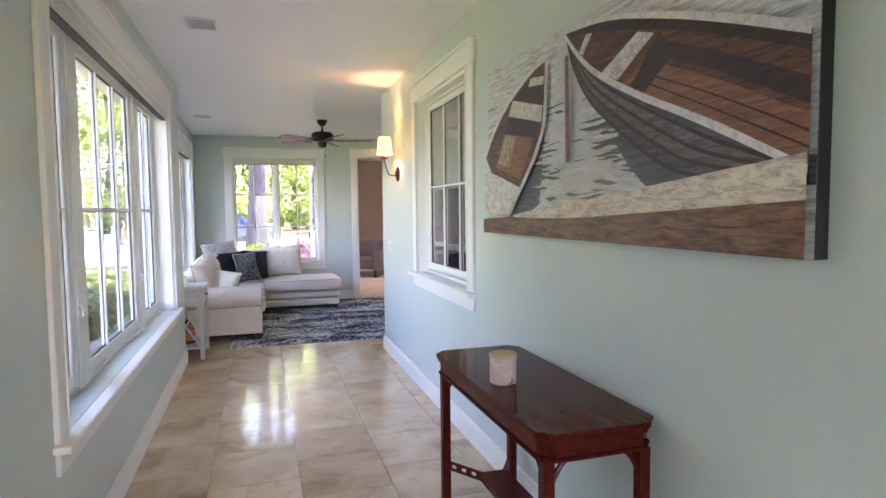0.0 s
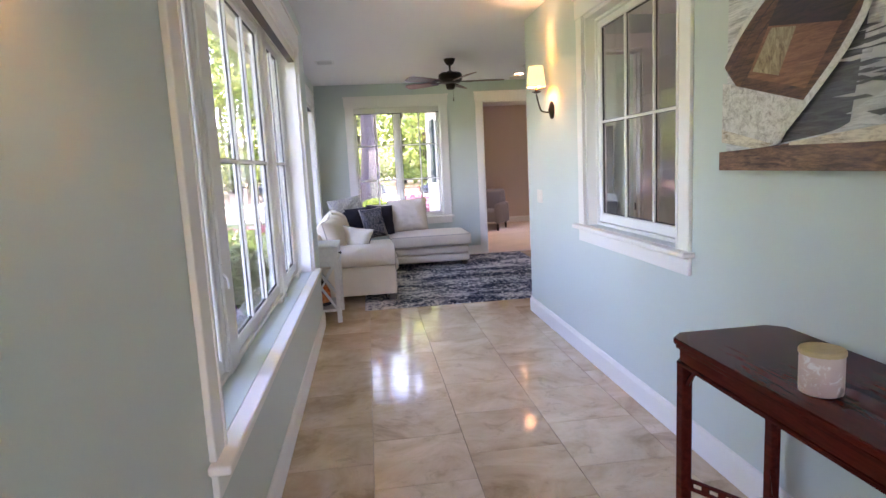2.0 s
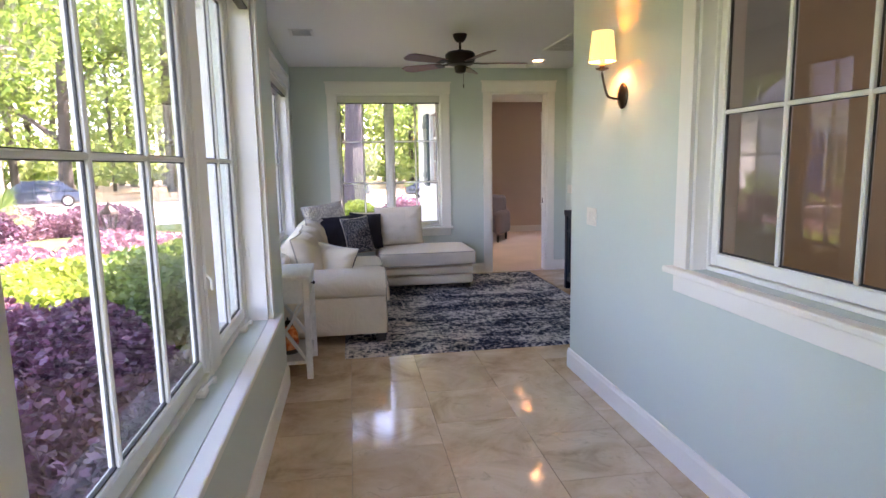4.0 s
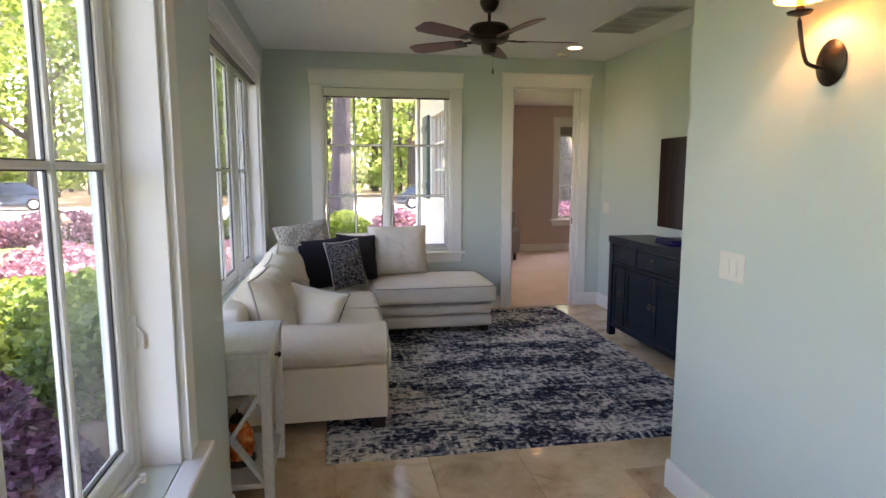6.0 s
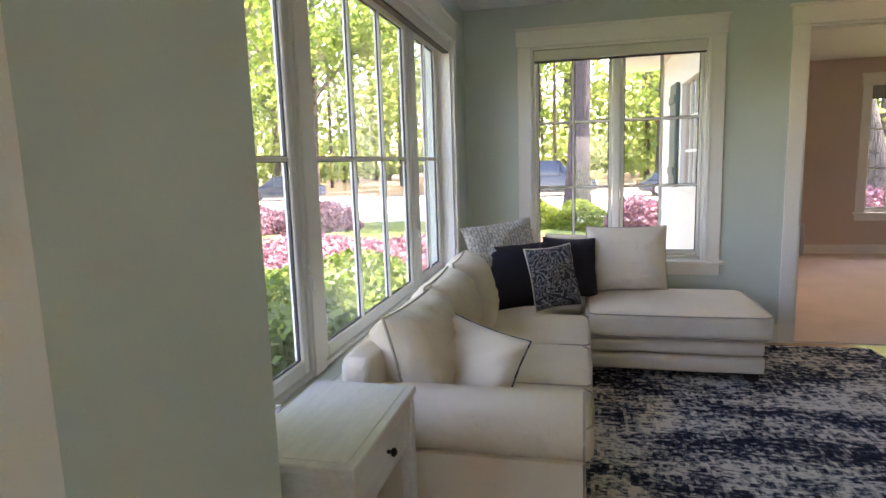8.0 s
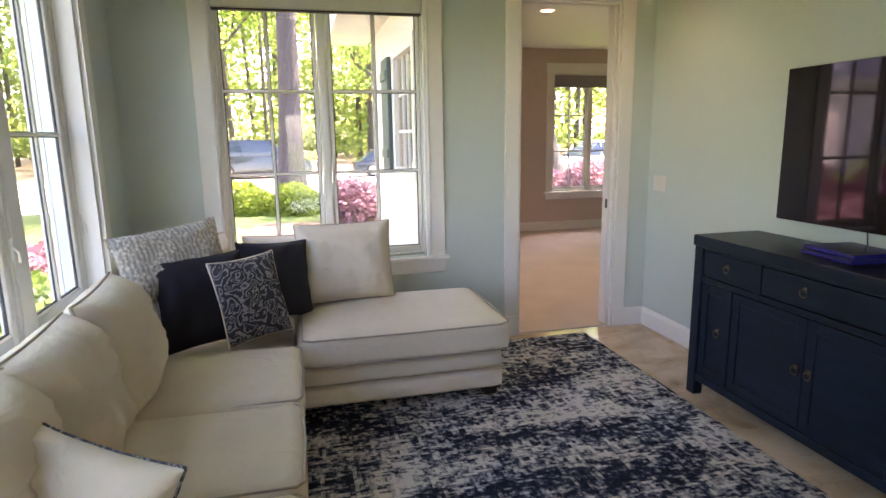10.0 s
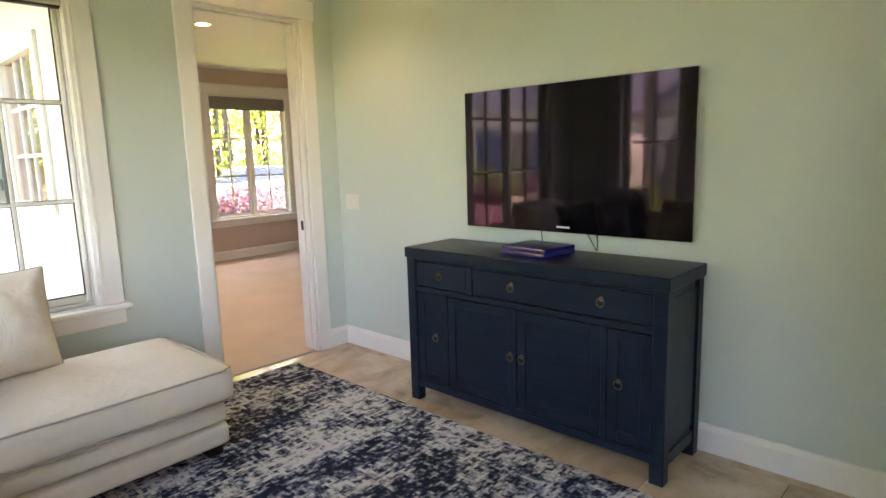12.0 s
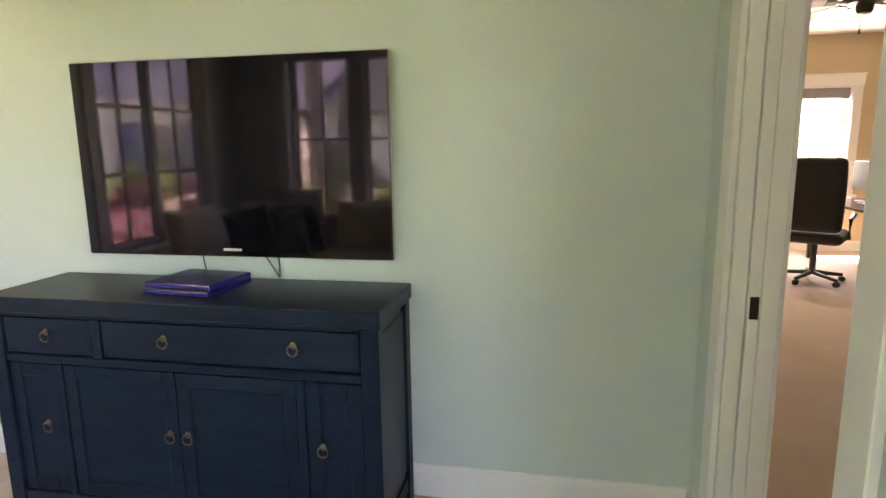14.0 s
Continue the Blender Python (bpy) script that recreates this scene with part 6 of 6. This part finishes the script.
def woods():
    """Far woods in two belts: trunks, then hanging and low leaves."""
    rng = np.random.default_rng(77)
    bm = bmesh.new()
    spots = []
    for i in range(190):
        a = rng.uniform(-1.75, 0.75)
        d = rng.uniform(48, 95)
        x, y = math.sin(a) * d, 4 + math.cos(a) * d
        if -34 < x < -7 and y < 36:
            continue
        spots.append((x, y, d))
        r = rng.uniform(0.12, 0.36)
        h = rng.uniform(14, 24)
        lx, ly = rng.normal(0, 0.8, 2)
        sweep(bm, [(x, y, GROUND_Z), (x + lx * 0.3, y + ly * 0.3, h * 0.4), (x + lx, y + ly, h)], [r * 1.2, r, r * 0.5], 7)
    solid("woodland_trunks", bm, DARK_BARK, "many grey trunks of the far woods", "woods", "stuff")
    cs = []
    for x, y, d in spots:
        for q in range(7):
            c = np.array((x + rng.normal(0, 2.8), y + rng.normal(0, 2.8), rng.uniform(1.2, 21)))
            cs.append(c + rng.normal(size=(130, 3)) * np.array((1.5, 1.5, 0.9)))
        if rng.random() < 0.6:
            c = np.array((x + rng.normal(0, 2.5), y + rng.normal(0, 2.5), 0.4))
            cs.append(c + np.abs(rng.normal(size=(110, 3))) * np.array((1.3, 1.3, 0.9)))
    pts = np.concatenate(cs)
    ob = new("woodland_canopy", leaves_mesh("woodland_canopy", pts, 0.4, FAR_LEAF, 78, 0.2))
    tagged(ob, "sunlit spring canopy of the far woods, coloured pale for haze", "woods", kind="stuff")


woods()


# ---- cars ----
TYRE = surface("black_tyre_rubber", (0.015, 0.015, 0.016), 0.85)
RIM = surface("silver_wheel_rim", (0.5, 0.5, 0.52), 0.3, 0.9)
CAR_GLASS = surface("dark_tinted_car_glass", (0.02, 0.03, 0.05), 0.05)
LAMP_RED = surface("red_tail_lamp", (0.3, 0.01, 0.01), 0.2)
LAMP_CLEAR = surface("clear_head_lamp", (0.6, 0.6, 0.62), 0.1)


def car(m, L, W, Hh, roof, paint, label):
    """A parked car: local x forward. roof: (rear foot, rear top, front top, front foot) along the length, 0 to 1."""
    top = thing("parked_car", label, "car", m)
    belt = Hh * 0.58

    def loft(sections, mat, name, parent=top, lab=""):
        bm = bmesh.new()
        rings = []
        for x, w, z0, z1, tw in sections:
            rings.append([bm.verts.new(p) for p in ((x, -w, z0), (x, -w * 1.0, (z0 + z1) / 2), (x, -tw, z1), (x, tw, z1), (x, w * 1.0, (z0 + z1) / 2), (x, w, z0))])
        for a, b in zip(rings, rings[1:]):
            for i in range(6):
                bm.faces.new((a[i], a[(i + 1) % 6], b[(i + 1) % 6], b[i]))
        bm.faces.new(rings[0][::-1])
        bm.faces.new(rings[-1])
        bmesh.ops.recalc_face_normals(bm, faces=bm.faces[:])
        bmesh.ops.bevel(bm, geom=bm.edges[:], offset=0.04, segments=2, affect="EDGES", clamp_overlap=True)
        return part(name, bm, mat, parent, lab, True)

    h = W / 2
    s = [(-L / 2, h * 0.82, 0.32, belt * 0.86, h * 0.74), (-L / 2 + 0.15, h * 0.95, 0.22, belt * 0.97, h * 0.86), (-L * 0.2, h, 0.2, belt, h * 0.92), (L * 0.18, h, 0.2, belt * 0.98, h * 0.92), (L / 2 - 0.4, h * 0.96, 0.22, belt * 0.86, h * 0.86), (L / 2, h * 0.78, 0.3, belt * 0.7, h * 0.66)]
    loft(s, paint, "body")
    a, b, c, d = [-L / 2 + L * q for q in roof]
    loft([(a, h * 0.9, belt * 0.94, belt * 0.99, h * 0.88), (b, h * 0.86, belt * 0.94, Hh - 0.05, h * 0.7), ((b + c) / 2, h * 0.87, belt * 0.94, Hh - 0.03, h * 0.72), (c, h * 0.86, belt * 0.94, Hh - 0.06, h * 0.7), (d, h * 0.9, belt * 0.92, belt * 0.97, h * 0.88)], CAR_GLASS, "greenhouse", lab="dark tinted windows")
    loft([(b - 0.05, h * 0.72, Hh - 0.07, Hh - 0.02, h * 0.62), ((b + c) / 2, h * 0.74, Hh - 0.06, Hh, h * 0.64), (c + 0.05, h * 0.72, Hh - 0.08, Hh - 0.03, h * 0.62)], paint, "roof")
    for sy in (-1, 1):
        for q in (b, (b + c) / 2, c):
            bm = bmesh.new()
            sweep(bm, [(q, sy * h * 0.885, belt * 0.95), (q + (0.02 if q == b else -0.02), sy * h * 0.73, Hh - 0.05)], 0.03, 6)
            part("pillar", bm, paint, top)
    r = 0.36 if Hh > 1.6 else 0.32
    for x in (-L * 0.3, L * 0.31):
        for sy in (-1, 1):
            y = sy * (h - 0.1)
            bm = bmesh.new()
            pr = [(r * 0.62, -0.1), (r * 0.9, -0.11), (r, -0.08), (r, 0.08), (r * 0.9, 0.11), (r * 0.62, 0.1)]
            lathe(bm, pr, 28)
            bm.transform(pose(x, y, r, 90, 0, 0))
            w = part("wheel", bm, TYRE, top, smooth=True)
            bm = bmesh.new()
            lathe(bm, [(0.03, 0.112), (r * 0.55, 0.104), (r * 0.63, 0.112), (r * 0.64, 0.09)], 24)
            bm.transform(pose(x, y, r, 90 * sy, 0, 0) @ pose(0, 0, 0, 180, 0, 0))
            part("rim", bm, RIM, w, smooth=True)
    for sy in (-1, 1):
        part("tail_light", bx(-L / 2 - 0.005, -L / 2 + 0.12, sy * h * 0.62 - 0.12, sy * h * 0.62 + 0.12, belt * 0.68, belt * 0.84, 0.02), LAMP_RED, top)
        part("headlight", bx(L / 2 - 0.16, L / 2 - 0.01, sy * h * 0.58 - 0.14, sy * h * 0.58 + 0.14, belt * 0.55, belt * 0.7, 0.02), LAMP_CLEAR, top)
    return top


def car_paint(name, colour):
    m = surface(name, colour, 0.22, vary=0.03, relief=0.0)
    m.node_tree.nodes["Principled BSDF"].inputs["Coat Weight"].default_value = 0.8
    return m


G = GROUND_Z + 0.02
car(pose(-1.6, 36.0, G, 0, 0, 0), 4.9, 1.95, 1.85, (0.02, 0.07, 0.62, 0.76), car_paint("black_car_paint", (0.012, 0.013, 0.016)), "black sport utility vehicle parked on the drive")
car(pose(5.0, 35.0, G, 0, 0, 0), 4.6, 1.8, 1.3, (0.08, 0.22, 0.6, 0.76), car_paint("charcoal_car_paint", (0.02, 0.02, 0.022)), "dark low car parked on the drive")
car(pose(-16.6, 36.0, G, 0, 0, 205), 4.8, 1.85, 1.42, (0.1, 0.26, 0.6, 0.77), car_paint("midnight_blue_car_paint", (0.014, 0.02, 0.035)), "dark blue sedan parked across the drive")
car(pose(14.0, 31.5, G, 0, 0, 188), 4.9, 1.9, 1.55, (0.06, 0.2, 0.6, 0.8), car_paint("white_car_paint", (0.75, 0.76, 0.77)), "white car parked beyond the carpeted room")


# ---- lamp post ----
def post_lamp():
    top = thing("post_lantern", "black iron garden lantern on a short post", "garden lamp", pose(-5.85, 17.05, GROUND_Z))
    bm = bmesh.new()
    lathe(bm, [(0.14, -0.02), (0.14, 0.05), (0.06, 0.1), (0.04, 0.2), (0.05, 0.3), (0.035, 0.38), (0.08, 0.44)], 16)
    part("post", bm, BRONZE, top, smooth=True)
    bm = bmesh.new()
    lathe(bm, [(0.1, 0.45), (0.19, 0.86)], 6)
    g = part("lantern_glass", bm, GLASS, top)
    g.visible_shadow = False
    for q in range(6):
        bm = bmesh.new()
        a = 2 * math.pi * q / 6
        sweep(bm, [(0.1 * math.cos(a), 0.1 * math.sin(a), 0.44), (0.19 * math.cos(a), 0.19 * math.sin(a), 0.87)], 0.012, 5)
        part("lantern_bar", bm, BRONZE, top)
    bm = bmesh.new()
    lathe(bm, [(0.24, 0.86), (0.2, 0.92), (0.1, 1.0), (0.05, 1.05), (0.03, 1.12), (0.0001, 1.16)], 6)
    part("lantern_roof", bm, BRONZE, top)


post_lamp()


# ---- neighbouring house ----
SIDING = surface("white_house_paint", (0.66, 0.655, 0.63), 0.6, vary=0.03, grain=20, blotch=0.6)
BLUE_PAINT = surface("slate_blue_shutter_paint", (0.05, 0.1, 0.24), 0.5, vary=0.06)
ROOF_SLATE = surface("grey_blue_roof_shingles", (0.07, 0.085, 0.125), 0.85, vary=0.2, grain=10, blotch=1.0, relief=0.5, depth=0.02, stretch=(1, 1, 6))
DARK_PANE = surface("dark_window_glass", (0.03, 0.045, 0.04), 0.04)


def neighbour_house():
    E, R1, L1, B = 2.75, 3.4, -13.0, 8.0
    top = thing("neighbour_house", "white house with slate roof and blue shutters across the garden", "house", pose(-13.7, 19.05, 0, 0, 0, 28))
    part("wall", bx(L1, R1, 0, B, GROUND_Z - 0.1, E), SIDING, top)
    part("fascia", bx(L1 - 0.3, R1 + 0.35, -0.35, B + 0.3, E, E + 0.24, 0.02), SIDING, top)
    bm = bmesh.new()
    e = [(L1 - 0.5, -0.5), (R1 + 0.5, -0.5), (R1 + 0.5, B + 0.5), (L1 - 0.5, B + 0.5)]
    lo = [bm.verts.new((x, y, E + 0.24)) for x, y in e]
    r0, r1 = bm.verts.new((L1 + 4.0, B / 2, E + 3.6)), bm.verts.new((R1 - 3.6, B / 2, E + 3.6))
    bm.faces.new((lo[0], lo[1], r1, r0))
    bm.faces.new((lo[1], lo[2], r1))
    bm.faces.new((lo[2], lo[3], r0, r1))
    bm.faces.new((lo[3], lo[0], r0))
    bm.faces.new(lo[::-1])
    roof = part("roof", bm, ROOF_SLATE, top)
    for q in range(22):
        f = (q + 0.5) / 22
        y, z = -0.5 + (B / 2 + 0.5) * f, E + 0.24 + 3.36 * f
        xa, xb = L1 - 0.5 + 4.5 * f, R1 + 0.5 - 4.1 * f
        part("shingle_course", bx(xa, xb, y - 0.03, y + 0.03, z - 0.03, z + 0.012), ROOF_SLATE, roof)
    # window between two shutters
    za, zb, c = -0.1, 2.3, 0.85
    w = part("window", bx(c - 0.68, c + 0.59, -0.05, 0.0, za, zb, 0.01), SIDING, top)
    for xa, xb in ((-0.6, -0.08), (-0.01, 0.51)):
        for z0, z1 in ((za + 0.08, 0.68), (0.72, 1.48), (1.52, zb - 0.08)):
            part("pane", bx(c + xa, c + xb, -0.056, -0.05, z0, z1), DARK_PANE, w)
    for x in (-0.34, 0.25):
        part("glazing_bar", bx(c + x - 0.02, c + x + 0.02, -0.075, -0.056, za + 0.08, zb - 0.08), SIDING, w)
    for z in (0.7, 1.5):
        part("glazing_bar", bx(c - 0.6, c + 0.51, -0.073, -0.056, z - 0.02, z + 0.02), SIDING, w)
    part("sill", bx(c - 0.72, c + 0.63, -0.12, 0.0, za - 0.07, za, 0.01), SIDING, w)
    for xa, xb, way in ((c - 1.66, c - 0.7, 1), (c + 0.61, c + 1.58, -1)):
        s = part("shutter", bx(xa, xb, -0.07, 0.0, za, zb, 0.01), BLUE_PAINT, top, "slate blue board shutter with diagonal brace")
        for z in (za + 0.22, zb - 0.36):
            part("batten", bx(xa + 0.03, xb - 0.03, -0.1, -0.07, z, z + 0.14, 0.004), BLUE_PAINT, s)
        bm = bmesh.new()
        rise, run = zb - za - 0.72, (xb - xa - 0.2) * way
        box(bm, -0.055, 0.055, -0.095, -0.07, -math.hypot(rise, run) / 2, math.hypot(rise, run) / 2)
        bm.transform(pose((xa + xb) / 2, 0, (za + 0.36 + zb - 0.36) / 2, 0, -math.degrees(math.atan2(run, rise)), 0))
        part("brace", bm, BLUE_PAINT, s)
        for q in range(1, 5):
            x = xa + (xb - xa) * q / 5
            part("board_joint", bx(x - 0.008, x + 0.008, -0.074, -0.07, za + 0.02, zb - 0.02), DARK_PANE, s)
    # gabled wing with the garden door
    part("wing_wall", bx(-11.5, -3.7, -1.5, 0.0, GROUND_Z - 0.1, E), SIDING, top)
    d = part("door", bx(-5.35, -4.4, -1.56, -1.5, GROUND_Z, 1.8, 0.01), SIDING, top)
    for r in range(4):
        for c in range(2):
            part("pane", bx(-5.2 + c * 0.34, -4.9 + c * 0.34, -1.567, -1.56, 0.2 + r * 0.37, 0.53 + r * 0.37), DARK_PANE, d)
    bm = bmesh.new()
    vs = [bm.verts.new(p) for p in ((-12, -1.9, E), (-3.3, -1.9, E), (-7.65, -1.9, E + 3.4), (-12, 4, E), (-3.3, 4, E), (-7.65, 4, E + 3.4))]
    for q in ((0, 1, 2), (3, 5, 4), (0, 2, 5, 3), (1, 4, 5, 2), (0, 3, 4, 1)):
        bm.faces.new([vs[i] for i in q])
    part("wing_roof", bm, ROOF_SLATE, top)
    bm = bmesh.new()
    vs = [bm.verts.new(p) for p in ((-11.4, -1.92, E + 0.02), (-3.9, -1.92, E + 0.02), (-7.65, -1.92, E + 3.0))]
    f = bm.faces.new(vs)
    bmesh.ops.solidify(bm, geom=[f], thickness=0.03)
    part("gable_board", bm, SIDING, top)


neighbour_house()


# ---- outside of this house ----
def exterior():
    top = thing("house_exterior", "white stucco outside of the house with eaves and shuttered window", "house", kind="structure")
    bm = bmesh.new()
    a, b, lo, hi = WING_WIN
    X = CARPET_W - 0.2
    for q in ((10.16, a, GROUND_Z, 2.95), (b, CARPET_N + 0.2, GROUND_Z, 2.95), (a, b, GROUND_Z, lo), (a, b, hi, 2.95)):
        box(bm, X - 0.03, X - 0.002, *q)
    part("stucco_wall", bm, SIDING, top)
    part("eave", bx(X - 0.62, X - 0.03, 10.6, CARPET_N + 0.8, 2.86, 2.98, 0.01), SIDING, top)
    part("fascia", bx(X - 0.66, X - 0.62, 10.6, CARPET_N + 0.8, 2.82, 3.06, 0.005), SIDING, top)
    part("corner_board", bx(X - 0.05, X + 0.1, CARPET_N + 0.08, CARPET_N + 0.24, GROUND_Z, 2.86, 0.005), SIDING, top)
    w = part("window_surround", bx(X - 0.06, X - 0.03, a - 0.1, b + 0.1, lo - 0.08, lo, 0.005), SIDING, top)
    for y in (a - 0.1, b):
        part("window_side", bx(X - 0.06, X - 0.03, y, y + 0.1, lo, hi, 0.005), SIDING, w)
    part("window_top", bx(X - 0.06, X - 0.03, a - 0.1, b + 0.1, hi, hi + 0.12, 0.005), SIDING, w)
    for k in range(1, 4):
        y = a + (b - a) * k / 4
        part("glazing_bar", bx(X, X + 0.03, y - 0.015, y + 0.015, lo, hi), SIDING, w)
    for z in (lo + (hi - lo) / 3, lo + (hi - lo) * 2 / 3):
        part("glazing_bar", bx(X + 0.002, X + 0.028, a, b, z - 0.015, z + 0.015), SIDING, w)
    p = part("pane", bx(X + 0.012, X + 0.016, a, b, lo, hi), GLASS, w)
    p.visible_shadow = False
    s = part("shutter", bx(X - 0.11, X - 0.06, b + 0.12, b + 0.6, lo - 0.05, hi + 0.05, 0.006), SHUTTER_GREEN, top, "dark green-grey board shutter")
    bm = bmesh.new()
    for z in (lo + 0.1, hi - 0.2):
        box(bm, X - 0.13, X - 0.11, b + 0.14, b + 0.58, z, z + 0.1)
    part("batten", bm, SHUTTER_GREEN, s)
    part("hall_stucco", bx(OUT_L - 0.02, HALL_L - 0.203, STEP_Y - 0.03, STEP_Y - 0.003, GROUND_Z, 2.9), SIDING, top)
    bm = bmesh.new()
    a, b, lo, hi = ROOM_WIN
    for q in ((STEP_Y - 0.03, a, GROUND_Z, 2.9), (b, ROOM_N + 0.15, GROUND_Z, 2.9), (a, b, GROUND_Z, lo), (a, b, hi, 2.9)):
        box(bm, OUT_L - 0.022, OUT_L - 0.003, *q)
    part("room_stucco", bm, SIDING, top)
    # unseen roof slabs and soffits, added to close the place and block the sun
    part("roof", bx(OUT_L - 0.55, OFFICE_E + 0.6, HALL_Y0 - 0.7, ROOM_N + 0.14, 2.96, 3.15), ROOF_SLATE, top)
    part("added_soffit", bx(OUT_L - 0.55, HALL_L - 0.2, HALL_Y0 - 0.7, ROOM_N + 0.5, 2.935, 2.956), SIDING, top)
    part("added_soffit", bx(OUT_L - 0.55, CARPET_W - 0.85, ROOM_N + 0.152, ROOM_N + 0.6, 2.9, 2.955), SIDING, top)
    part("wing_roof", bx(CARPET_W - 0.85, CARPET_E + 0.6, ROOM_N + 0.142, CARPET_N + 0.8, 3.01, 3.2), ROOF_SLATE, top)


SHUTTER_GREEN = surface("grey_green_shutter_paint", (0.06, 0.09, 0.09), 0.55, vary=0.08)
exterior()


# ---- floor tiles ----
def floor_tiles():
    base = bpy.data.objects["floor_base"]
    p, gap = 0.485, 0.0025
    bm = bx(gap / 2, p - gap / 2, gap / 2, p - gap / 2, -0.012, 0.0, 0.001)
    shared = mesh_of("tile", bm, TILE)
    for i in range(-3, 7):
        x = -0.25 + p * (i)
        off = 0.0 if i % 2 == 0 else p / 2
        for j in range(-5, 22):
            y = 0.3 + p * j + off
            if x > ROOM_R or x + p < OUT_L or y > ROOM_N or y + p < HALL_Y0:
                continue
            if y + p < ROOM_S - 0.14 and x > HALL_R:
                continue
            if y < -1.0:
                continue
            x0, x1 = max(x, OUT_L + 0.02), min(x + p, ROOM_R + 0.02)
            y0, y1 = y, min(y + p, ROOM_N + 0.02)
            whole = x1 - x0 > p - 0.001 and y1 - y0 > p - 0.001
            me = shared if whole else mesh_of("tile", bx(gap / 2, x1 - x0 - gap / 2, gap / 2, y1 - y0 - gap / 2, -0.012, 0.0, 0.001), TILE)
            ob = new("tile", me)
            ob.location = (x0, y0, 0)
            ob.parent = base


floor_tiles()
